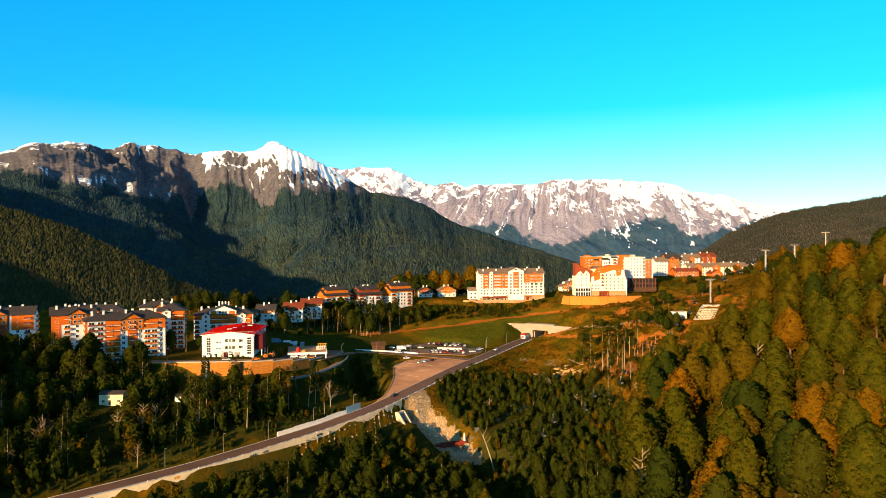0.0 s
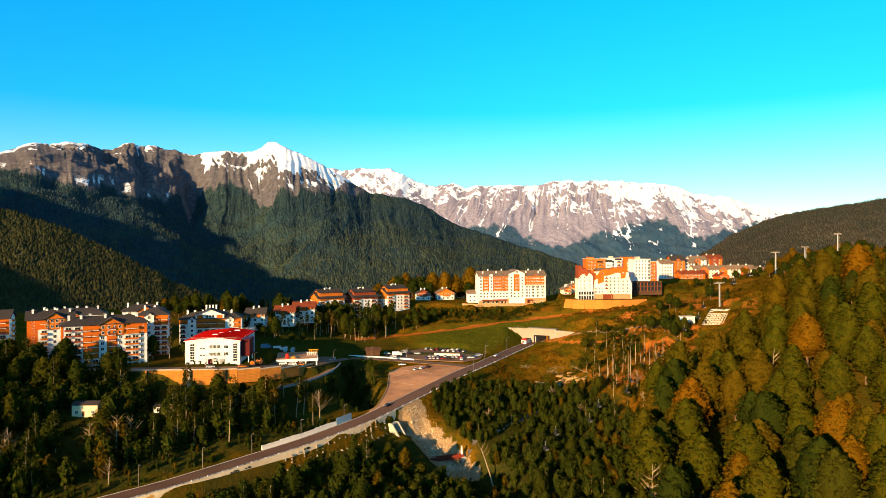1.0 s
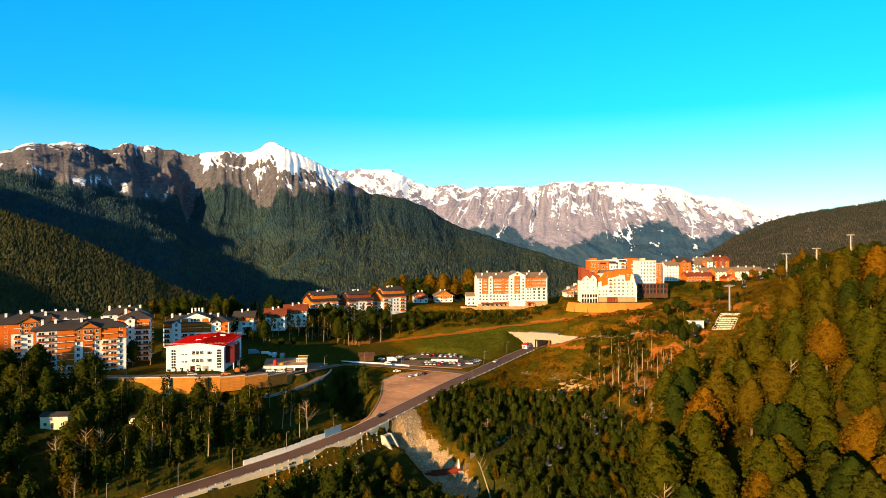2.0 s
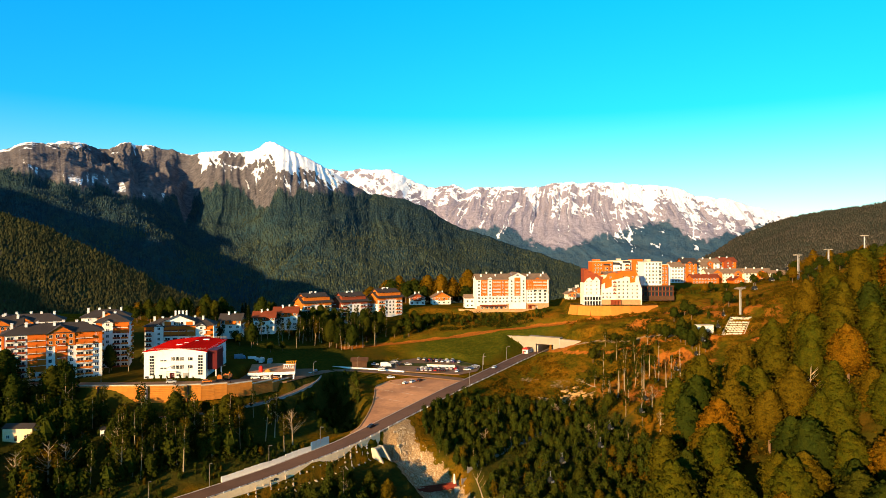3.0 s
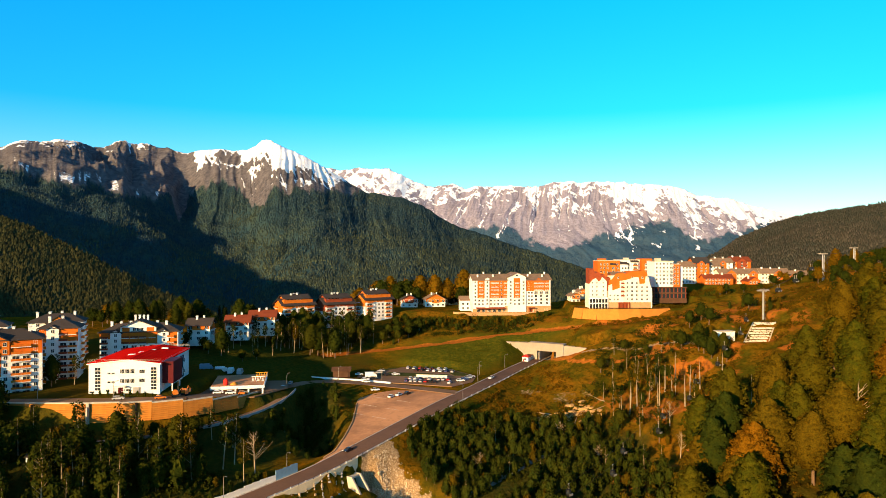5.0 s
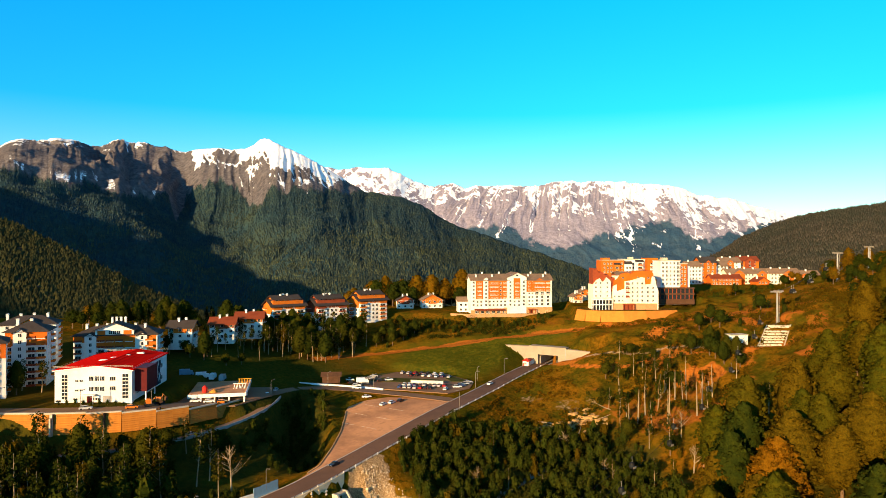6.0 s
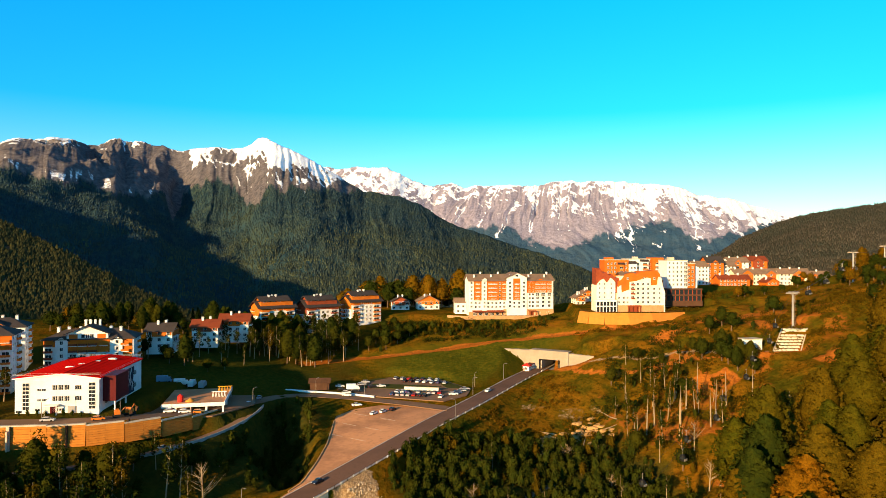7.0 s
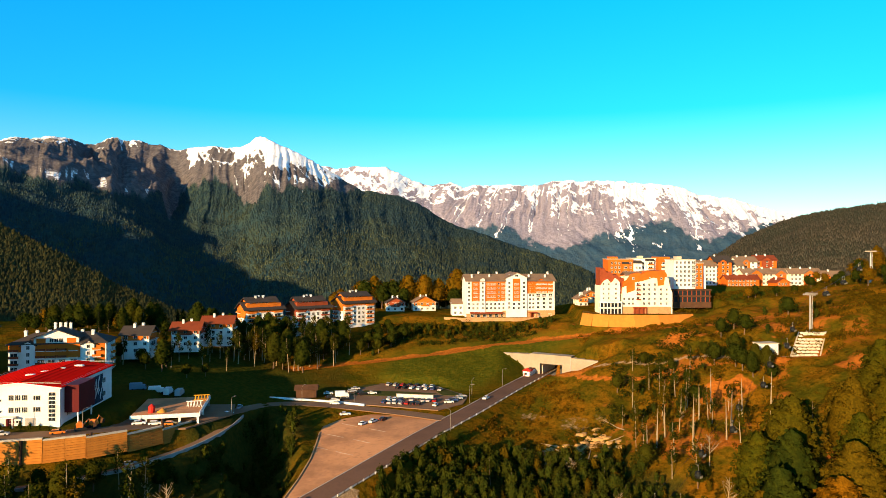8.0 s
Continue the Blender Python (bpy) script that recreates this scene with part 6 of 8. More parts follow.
row_house(207.5, 640, 43.2, 3, 12, 12, 5, PLASTER, ROOF_TAN, "white hotel wing with tan roof", [])
row_house(219, 643, 43.2, 3, 13, 14, 6, ORANGE, ROOF_GREY, "orange hotel with wide grey roof", [(3, 9, ORANGE)])
row_house(232, 650, 43.2, 3, 12, 12, 5, PLASTER, ROOF_TAN, "white hotel wing with dormers", [(2, 6, PLASTER)])
row_house(239, 640, 43.2, 2, 34, 12, 3, CREAM, ROOF_TAN, "long cream hotel wing with red gables", [(5, 14, ORANGE), (24, 32, ORANGE)])
row_house(222, 629, 42.6, 3, 24, 9, 2, ORANGE, ROOF_MAROON, "low orange restaurant with red roof", [])
row_house(272, 638, 43.5, -6, 22, 12, 3, CREAM, ROOF_TAN, "cream hotel wing with tan roof", [(10, 18, ORANGE)])
row_house(258, 629, 43.2, 8, 10, 10, 1, ORANGE, ROOF_MAROON, "low pavilion with brown pitched roof", [], axis="y")
row_house(262, 668, 47.0, 2, 16, 12, 5, ORANGE, ROOF_MAROON, "red-roofed hotel behind the row", [(4, 12, RED_BROWN)])
row_house(294, 640, 44.5, -5, 18, 12, 2, PLASTER, ROOF_TAN, "white house at the end of the row", [(3, 9, ORANGE)])
row_house(244, 662, 46.0, 2, 16, 12, 5, PLASTER, ROOF_TAN, "white hotel behind the row", [(4, 10, ORANGE)])


# ---- small works ----
def lamp_post(x, y, turn, tall=8.0, z=None):
    z = height(x, y) if z is None else z
    lp = thing("street_lamp", pose(x, y, z, 0, 0, turn), "grey steel street lamp with curved arm", "street lamp", "street lamps")
    part("pole", shared(("lamp_pole", tall), lambda: Shape().tube([(0, 0, -0.5), (0, 0, tall * 0.55), (0, 0, tall - 0.5), (0.4, 0, tall), (1.6, 0, tall + 0.15)], [0.13, 0.10, 0.08, 0.07, 0.06], 6).mesh("pole", [STEEL_DULL])), lp)
    part("lamp_head", shared(("lamp_head", tall), lambda: Shape().prism([(1.3, tall + 0.08), (2.2, tall + 0.12), (2.15, tall + 0.28), (1.4, tall + 0.26)], "y", -0.18, 0.18).mesh("lamp_head", [STEEL_DULL])), lp)
    return lp


for y0, side in ((262, -1), (278, -1), (294, -1), (311, -1), (331, -1), (446, -1), (480, -1), (412, 1)):
    r = row_at(main_rows, y0)
    p = r[2] + r[3] * 5.9 * side
    lamp_post(p.x, p.y, math.degrees(math.atan2(-r[3].y * side, -r[3].x * side)), 8.5, r[2].z - 0.1)
for x, y in ((-120, 357), (-150, 357), (-98, 366), (-62, 402), (-45, 446), (-22, 446), (31, 468)):
    lamp_post(x, y, 60, 7.0)

# toll booth by the portal
booth = thing("toll_booth", pose(59.8, 505.0, 1.6, 0, 0, -28), "white road booth with a red roof", "booth")
part("wall", Shape().box(0, 3.6, 0, 3.4, 0, 3.0).mesh("wall", [PAINT_WHITE]), booth)
part("roof", hip_roof(0, 3.6, 0, 3.4, 3.0, 1.3, 0.4, PAINT_RED), booth)
place_window(booth, pose(1.8, 0, 1.0), 1.2, 1.3)
place_window(booth, pose(3.6, 1.7, 1.0, 0, 0, 90), 1.2, 1.3)
part("door", Shape().box(0.3, 1.0, -0.06, 0.02, 0, 2.1).mesh("door", [PAINT_RED]), booth)
cab = thing("equipment_cabin", pose(62.6, 509.5, 1.6, 0, 0, -28), "white cabin with dark windows beside the portal", "cabin")
part("wall", Shape().box(0, 3.0, 0, 6.0, 0, 3.2).mesh("wall", [PAINT_WHITE]), cab)
part("roof", Shape().box(-0.2, 3.2, -0.2, 6.2, 3.2, 3.5).mesh("roof", [MAROON]), cab)
openings(cab, (1.2, 3.0, 4.8), (1.0,), 1.0, 1.3, turn=90, x_base=3.0)

# culvert head and gully bridge
cv = thing("culvert", pose(-22.0, 341.5, -19.0, 0, 0, -33), "pale concrete culvert head under the road", "culvert")
for y, back in ((-2.7, -6.5), (2.2, -5.0)):
    part("wing_wall", Shape().prism([(back, -2), (4.6, -2), (4.6, 0.8), (0.4, 6.2), (back, 6.2)], "y", y, y + 0.7).mesh("wing_wall", [CONCRETE]), cv)
part("cover_slab", Shape().box(-5.0, 0.2, -2.0, 2.2, 5.4, 6.0).mesh("cover_slab", [CONCRETE]), cv)
part("apron", Shape().box(-5.0, 5.0, -2.0, 2.2, -1.2, 0.0).mesh("apron", [CONCRETE_GREY]), cv)
# black paint stands in for the darkness inside the culvert
part("back_wall", Shape().box(-5.4, -5.0, -2.0, 2.2, -1.2, 6.0).mesh("back_wall", [PAINT_BLACK]), cv)
br = thing("foot_bridge", pose(-14.5, 329.5, -28.6, 0, -1.5, 17), "rusty red steel footbridge over the gully", "bridge")
part("deck", Shape().box(0, 27, -0.9, 0.9, 0, 0.18).mesh("deck", [RUST]), br)
for y in (-0.95, 0.95):
    part("girder", Shape().box(-0.5, 27.5, y - 0.1, y + 0.1, -0.9, 0.25).box(0, 27, y - 0.05, y + 0.05, 1.1, 1.22).box(0, 27, y - 0.03, y + 0.03, 0.3, 1.05).mesh("girder", [RUST]), br)
    for k in range(10):
        part("rail_post", shared("rail_post", lambda: Shape().box(-0.06, 0.06, -0.06, 0.06, 0, 1.15).mesh("rail_post", [RUST])), br, pose(k * 3, y, 0.1))
for x in (-1.2, 26.0):
    part("abutment", Shape().box(x, x + 2.2, -1.6, 1.6, -9, -0.05).mesh("abutment", [CONCRETE]), br)
part("pylon", Shape().prism([(-0.9, 0), (0.9, 0), (0.9, 1.8), (0.2, 5.0), (-0.2, 5.0)], "x", 26.2, 26.7).mesh("pylon", [PAINT_WHITE]), br)
# stepped fence going up from the bridge
fence = thing("stepped_fence", pose(0, 0, 0), "stepped grey panel fence climbing the slope", "fence")
for k in range(17):
    x, y = 15 + k * 2.5, 338 + k * 2.4
    part("fence_panel", shared("fence_panel", lambda: Shape().box(-1.2, 1.2, -0.06, 0.06, -1.2, 1.3).box(-1.5, -1.2, -0.14, 0.14, -1.2, 1.7).mesh("fence_panel", [STEEL_DULL])), fence, pose(x, y, height(x, y) + 0.2, 0, 0, 30))

lt = thing("leaning_tree", pose(0, 0, 0), "pale leaning tree trunk beside the footbridge", "tree")
part("trunk", Shape().tube([(25.0, 318, -38), (23.2, 319.4, -31), (21.2, 321, -25), (19.2, 322, -19.5)], [0.42, 0.34, 0.26, 0.14], 7).mesh("trunk", [BARK_PALE]), lt)
for k in range(7):
    part("branch", Shape().tube([(20.6 - 0.2 * k, 321.3, -23.5 + 0.6 * k), (20.6 - 0.2 * k + math.cos(k * 2.2) * 1.6, 321.3 + math.sin(k * 2.2) * 1.4, -21.8 + 0.7 * k), (20.6 - 0.2 * k + math.cos(k * 2.2) * 2.6, 321.3 + math.sin(k * 2.2) * 2.0, -19.8 + 0.7 * k)], [0.10, 0.06, 0.02], 4).mesh("branch", [BARK_PALE]), lt)

# boulders in the gully
rnd = random.Random(5)
rubble = Shape()
bed = np.random.RandomState(5)
bu = bed.uniform(0, 1, 2300)
bx, by = -14 + 22 * bu + bed.normal(0, 3.5, 2300), 353 - 24 * bu + bed.normal(0, 3.5, 2300)
clear_of_road = along(ROAD, bx, by)[0] > 7.5
for x, y, z in zip(bx[clear_of_road].tolist(), by[clear_of_road].tolist(), ground(bx, by)[clear_of_road].tolist()):
    r = rnd.uniform(0.10, 0.34) * (1 if rnd.random() < 0.95 else 2.2)
    ring = [(x + r * math.cos(a) * rnd.uniform(0.7, 1.2), y + r * math.sin(a) * rnd.uniform(0.7, 1.2)) for a in (0, 1.3, 2.5, 3.8, 5.0)]
    rubble.add([(px, py, z - 0.2) for px, py in ring] + [(x + (px - x) * 0.7, y + (py - y) * 0.7, z + r * rnd.uniform(0.5, 0.9)) for px, py in ring],
               [(i, (i + 1) % 5, 5 + (i + 1) % 5, 5 + i) for i in range(5)] + [(5, 6, 7, 8, 9)])
tagged(new("boulders", rubble.mesh("boulders", [ROCK])), "pale boulders strewn down the gully", "rocks", kind="stuff")
# debris lying at the foot of the retaining wall
rubble = Shape()
for k in range(420):
    r = row_at(main_rows, rnd.uniform(300, 343))
    p = r[2] + r[3] * rnd.uniform(5.9, 8.2)
    q, z = rnd.uniform(0.12, 0.55), height(p.x, p.y)
    ring = [(p.x + q * math.cos(a) * rnd.uniform(0.6, 1.3), p.y + q * math.sin(a) * rnd.uniform(0.6, 1.3)) for a in (0, 1.3, 2.5, 3.8, 5.0)]
    rubble.add([(px, py, z - 0.3) for px, py in ring] + [(p.x + (px - p.x) * 0.6, p.y + (py - p.y) * 0.6, z + q * rnd.uniform(0.3, 0.8)) for px, py in ring],
               [(i, (i + 1) % 5, 5 + (i + 1) % 5, 5 + i) for i in range(5)] + [(5, 6, 7, 8, 9)], int(rnd.random() < 0.4))
tagged(new("wall_rubble", rubble.mesh("wall_rubble", [ROCK, CONCRETE_GREY])), "broken stones heaped along the wall's foot", "rubble", kind="stuff")

# golden ledges of rock breaking out of the slope, with fallen trunks on them
LEDGE = worn("golden_ledge_rock", (0.46, 0.27, 0.10), (0.20, 0.11, 0.045), 0.8, 0.2, bump=0.6, each=0.3)
ledges = Shape()
for k in range(150):
    u = rnd.random()
    x, y = 50 + 34 * u + rnd.gauss(0, 3.0), 399 + 20 * u + rnd.gauss(0, 4.5)
    if float(along(ROAD, np.array([x]), np.array([y]))[0][0]) < 12:
        continue
    z, q = height(x, y), rnd.uniform(0.4, 1.5)
    turn_ = rnd.uniform(-0.5, 0.5)
    ring = [(x + q * (1.7 * math.cos(a) * math.cos(turn_) - 0.8 * math.sin(a) * math.sin(turn_)) * rnd.uniform(0.7, 1.2), y + q * (1.7 * math.cos(a) * math.sin(turn_) + 0.8 * math.sin(a) * math.cos(turn_)) * rnd.uniform(0.7, 1.2)) for a in (0, 1.1, 2.1, 3.1, 4.2, 5.2)]
    ledges.add([(px, py, z - 0.8) for px, py in ring] + [(x + (px - x) * 0.75, y + (py - y) * 0.75, z + q * rnd.uniform(0.25, 0.75)) for px, py in ring],
               [(i, (i + 1) % 6, 6 + (i + 1) % 6, 6 + i) for i in range(6)] + [(6, 7, 8, 9, 10, 11)])
tagged(new("rock_ledges", ledges.mesh("rock_ledges", [LEDGE])), "golden rock ledges breaking out of the slope", "rocks", kind="stuff")
for x, y, ln, turn_ in ((58, 402, 9, 35), (66, 408, 11, 140), (72, 404, 8, 70), (80, 414, 10, 20), (90, 420, 12, 120), (62, 414, 7, 160)):
    c_, s_ = math.cos(math.radians(turn_)), math.sin(math.radians(turn_))
    pts = [(x + c_ * ln * u, y + s_ * ln * u) for u in (0, 0.33, 0.66, 1)]
    log = thing("fallen_trunk", pose(0, 0, 0), "pale fallen tree trunk lying on the slope", "log", "fallen trunks")
    part("trunk", Shape().tube([(px, py, height(px, py) + 0.35) for px, py in pts], [0.26, 0.22, 0.17, 0.08], 6).mesh("trunk", [BARK_PALE]), log)

# huts on the lower left
def hut(x, y, turn, w, d, h, wall, roof, label, name="shed"):
    z = height(x, y)
    s = thing(name, pose(x, y, z, 0, 0, turn), label, "shed")
    part("wall", Shape().box(0, w, 0, d, -1.5, h).mesh("wall", [wall]), s)
    part("roof", gable_roof(0, w, 0, d, h, d * 0.18, 0.4, 0.2, "x", roof), s)
    part("gable", gable_end(0.03, w - 0.03, 0.03, d - 0.03, h, d * 0.17, "x", wall), s)
    openings(s, np.linspace(2, w - 2, max(2, int(w / 4))), (1.0,), 1.2, 1.2)
    part("door", Shape().box(w * 0.4, w * 0.4 + 1.0, -0.07, 0.03, 0, 2.1).mesh("door", [DARK_WOOD]), s)
    return s


hut(-160, 305, 2, 11, 6, 4.8, WALL_CONCRETE, ROOF_GREY, "low cream shed among the trees")
hut(-130.5, 319, 10, 6, 4, 2.6, PAINT_WHITE, ROOF_GREY, "small white cabin on a grass clearing")
hut(-108, 322, 10, 5, 4, 2.8, STONE, ROOF_MAROON, "small brown hut with a red roof")
sb = thing("lift_cabin", pose(157.5, 446, 22.6, 0, 0, 12), "white flat-roofed service cabin on the slope", "cabin")
part("wall", Shape().box(0, 9, 0, 5, -2, 5.0).mesh("wall", [PAINT_WHITE]), sb)
part("roof", Shape().box(-0.3, 9.3, -0.3, 5.3, 5.0, 5.3).mesh("roof", [CONCRETE]), sb)
part("door", Shape().box(6.2, 7.4, -0.07, 0.02, 0, 2.3).mesh("door", [CONCRETE_GREY]), sb)


# ---- cable car ----
def pylon(x, y, z, tall, turn, label, lean=0.0):
    tw_ = thing("lift_tower", pose(x, y, z, 0, lean, turn), label, "lift tower", "lift towers")
    part("mast", Shape().tube([(0, 0, -2), (0, 0, tall * 0.5), (0, 0, tall)], [0.6, 0.5, 0.4], 10).mesh("mast", [STEEL]), tw_)
    part("crossarm", Shape().box(-2.9, 2.9, -0.2, 0.2, tall - 0.1, tall + 0.3).mesh("crossarm", [STEEL_DULL]), tw_)
    for sx in (-2.9, 2.9):
        part("sheave_train", Shape().box(sx - 0.2, sx + 0.2, -2.6, 2.6, tall + 0.3, tall + 0.75).box(sx - 0.5, sx + 0.5, -2.4, 2.4, tall + 0.9, tall + 1.0).mesh("sheave_train", [STEEL_DULL]), tw_)
    part("platform", Shape().box(-3.0, 3.0, -0.7, -0.6, tall + 0.9, tall + 1.0).box(-3.0, 3.0, -0.68, -0.62, tall + 1.6, tall + 1.7).mesh("platform", [STEEL_DULL]), tw_)
    part("ladder", Shape().box(-0.25, -0.2, -0.95, -0.9, 0, tall).box(0.2, 0.25, -0.95, -0.9, 0, tall).mesh("ladder", [STEEL]), tw_)
    part("foundation", Shape().box(-2.2, 2.2, -2.2, 2.2, -3.0, 0.3).mesh("foundation", [CONCRETE]), tw_)
    return tw_


T1 = (188.2, 461.5, 31.2)
pylon(*T1, 17.0, 52, "pale steel lift tower on a concrete base", -2)
pylon(259, 527, height(259, 527), 17.5, 52, "pale steel lift tower on the ridge", 0)
pylon(300, 560, height(300, 560), 14.0, 52, "pale steel lift tower on the ridge")
pylon(318, 545, height(318, 545), 18.0, 52, "pale steel lift tower on the ridge")


def gondola(x, y, z, turn):
    g = thing("gondola", pose(x, y, z, 0, 0, turn), "dark gondola cabin hanging from its cable", "gondola", "gondolas")
    part("hanger", shared("hanger", lambda: Shape().tube([(0, 0, 0), (0.15, 0, -0.8), (0.1, 0, -1.9)], [0.06, 0.06, 0.06], 5).box(-0.25, 0.25, -0.08, 0.08, -0.08, 0.12).mesh("hanger", [STEEL])), g)
    part("cabin", shared("cabin", lambda: Shape().tube([(0, 0, -4.2), (0, 0, -3.7), (0, 0, -2.6), (0, 0, -2.0), (0, 0, -1.85)], [0.75, 1.05, 1.05, 0.8, 0.3], 10).mesh("cabin", [PAINT_BLACK])), g)
    part("cabin_window", shared("cabin_window", lambda: Shape().tube([(0, 0, -3.3), (0, 0, -2.7)], [1.07, 1.07], 10).mesh("cabin_window", [GLASS])), g)
    part("ski_rack", shared("ski_rack", lambda: Shape().box(-0.9, 0.9, -1.25, -1.15, -3.9, -3.2).mesh("ski_rack", [STEEL])), g)


def span(a, b_, sag, label):
    c = bpy.data.curves.new("cable", "CURVE")
    c.dimensions, c.bevel_depth, c.bevel_resolution = "3D", 0.045, 1
    sp = c.splines.new("POLY")
    sp.points.add(24)
    for k in range(25):
        u = k / 24
        sp.points[k].co = (*(Vector(a).lerp(Vector(b_), u) - Vector((0, 0, sag * 4 * u * (1 - u)))), 1)
    c.materials.append(PAINT_BLACK)
    tagged(new("lift_cable", c), label, "cable", "lift cables")


low_end = {-2.9: Vector((22, 296, -16.0)), 2.9: Vector((28, 292, -16.0))}
dirn = Vector((math.cos(math.radians(52)), math.sin(math.radians(52)), 0))
for sx in (-2.9, 2.9):
    top1 = Vector(T1) + dirn * sx + Vector((0, 0, 17.6))
    top2 = Vector((259, 527, height(259, 527))) + dirn * sx + Vector((0, 0, 18.1))
    top3 = Vector((300, 560, height(300, 560))) + dirn * sx + Vector((0, 0, 14.6))
    span(low_end[sx], top1, 13.0, "dark steel lift cable")
    span(top1, top2, 3.0, "dark steel lift cable")
    span(top2, top3, 1.5, "dark steel lift cable")
    for u in ((0.20, 0.36, 0.50, 0.64, 0.78, 0.90) if sx < 0 else (0.12, 0.28, 0.44, 0.57, 0.71, 0.84)):
        p = low_end[sx].lerp(top1, u) - Vector((0, 0, 13.0 * 4 * u * (1 - u)))
        gondola(p.x, p.y, p.z, 40)
    for u in (0.22, 0.5, 0.78):
        p = top1.lerp(top2, u) - Vector((0, 0, 3.0 * 4 * u * (1 - u)))
        gondola(p.x, p.y, p.z, 40)

# the sacked slope below the tower
sacks = thing("slope_facing", pose(0, 0, 0), "white sacks laid in rows on the slope below the tower", "slope facing")
sack_me = Shape().prism([(-0.95, 0), (0.95, 0), (1.05, 0.35), (0.8, 0.65), (-0.8, 0.65), (-1.05, 0.35)], "y", -0.55, 0.55).mesh("sack", [SANDBAG])
for j in range(8):
    for i in range(6):
        x, y = 170.6 + j * 1.62 + i * 1.95, 443.6 + j * 1.95
        part("sack", sack_me, sacks, pose(x + rnd.uniform(-0.12, 0.12), y, height(x, y) - 0.15, 24, 0, rnd.uniform(-5, 5)) @ Matrix.Diagonal((0.78, 0.9, 1, 1)))
part("edge_beam", Shape().tube([(169.0, 442.8, height(169.0, 442.8) + 0.2), (181.2, 458.5, height(181.2, 458.5) + 0.3)], [0.3, 0.3], 5).mesh("edge_beam", [CONCRETE]), sacks)
part("edge_beam", Shape().tube([(182.0, 442.8, height(182.0, 442.8) + 0.2), (193.6, 458.5, height(193.6, 458.5) + 0.3)], [0.3, 0.3], 5).mesh("edge_beam", [CONCRETE]), sacks)


# ---- parked cars ----
CAR_PAINT = {c: worn(c + "_car_paint", v, tuple(0.7 * q for q in v), 2.0, 0.5, rough=0.25, bump=0.02, amount=0.2) for c, v in
             (("white", (0.75, 0.74, 0.72)), ("silver", (0.40, 0.40, 0.41)), ("black", (0.015, 0.015, 0.017)), ("red", (0.35, 0.015, 0.012)), ("blue", (0.03, 0.06, 0.16)), ("orange", (0.6, 0.16, 0.02)))}


def car_body(paint):
    s = Shape()
    side = [(-2.15, 0.32), (2.15, 0.32), (2.2, 0.62), (2.05, 0.86), (1.05, 0.98), (-1.9, 1.0), (-2.2, 0.85)]
    s.prism(side, "y", -0.86, 0.86)
    return s.mesh("body", [paint])


def car(x, y, z, turn, colour, estate=False):
    c = thing("car", pose(x, y, z, 0, 0, turn), f"{colour} parked {'estate car' if estate else 'saloon car'}", "car", "parked cars")
    paint = CAR_PAINT[colour]
    part("body", shared(("car", colour), lambda: car_body(paint)), c)
    back = -2.05 if estate else -1.55
    part("cabin", shared(("car_cabin", estate), lambda: Shape().prism([(back, 0.98), (1.0, 0.96), (0.35, 1.40), (back + 0.45, 1.42)], "y", -0.74, 0.74).mesh("cabin", [GLASS])), c)
    part("roof", shared(("car_roof", colour, estate), lambda: Shape().prism([(back + 0.4, 1.40), (0.4, 1.38), (0.25, 1.47), (back + 0.6, 1.49)], "y", -0.7, 0.7).mesh("roof", [paint])), c)
    for wx in (-1.35, 1.35):
        for wy in (-0.8, 0.8):
            part("wheel", shared("wheel", lambda: Shape().tube([(0, -0.1, 0), (0, 0.1, 0)], [0.32, 0.32], 10).mesh("wheel", [TYRE])), c, pose(wx, wy, 0.32))
    for wy in (-0.62, 0.62):
        part("headlight", shared("headlight", lambda: Shape().box(-0.05, 0.06, -0.18, 0.18, -0.07, 0.07).mesh("headlight", [PAINT_WHITE])), c, pose(2.15, wy, 0.68))
        part("tail_light", shared("tail_light", lambda: Shape().box(-0.06, 0.05, -0.16, 0.16, -0.08, 0.08).mesh("tail_light", [PAINT_RED])), c, pose(-2.17, wy, 0.74))


cols = ["white", "silver", "black", "white", "silver", "red", "white", "blue", "silver", "black"]
k = 0
for row, (ax, ay, bx, by, n, turn) in enumerate(((-9, 446.5, 14, 442, 10, 80), (-7, 452.5, 16, 449, 10, 80), (-12, 479, 16, 473, 9, 75), (-10, 484.5, 12, 480, 7, 75), (20, 447, 26, 458, 4, 10))):
    for i in range(n):
        if rnd.random() < 0.14:
            continue
        u = i / (n - 1)
        car(ax + (bx - ax) * u + rnd.uniform(-0.2, 0.2), ay + (by - ay) * u + rnd.uniform(-0.4, 0.4), 1.07, turn + rnd.uniform(-4, 4), cols[(k := k + 1) * 7 % 10], rnd.random() < 0.4)
for x, y, turn, c in ((-26, 468, 20, "silver"), (-20, 462, 25, "black"), (-16, 464, 20, "white"), (-25, 474, 10, "silver"), (-31, 449, 10, "white"), (-27, 452, 12, "black"), (-34, 455, 10, "black"),
                      (-36, 461, 12, "white"), (-30, 443.5, 175, "white"), (-64, 404, 70, "white"), (-64.5, 420, 95, "silver"), (-87, 366, 15, "white"), (-83.5, 367, 15, "silver"),
                      (-78, 372.5, 100, "black"), (-72.5, 374, 100, "silver"), (-118, 357.0, 14, "silver")):
    car(x, y, height(x, y) + 0.12, turn, c, rnd.random() < 0.5)
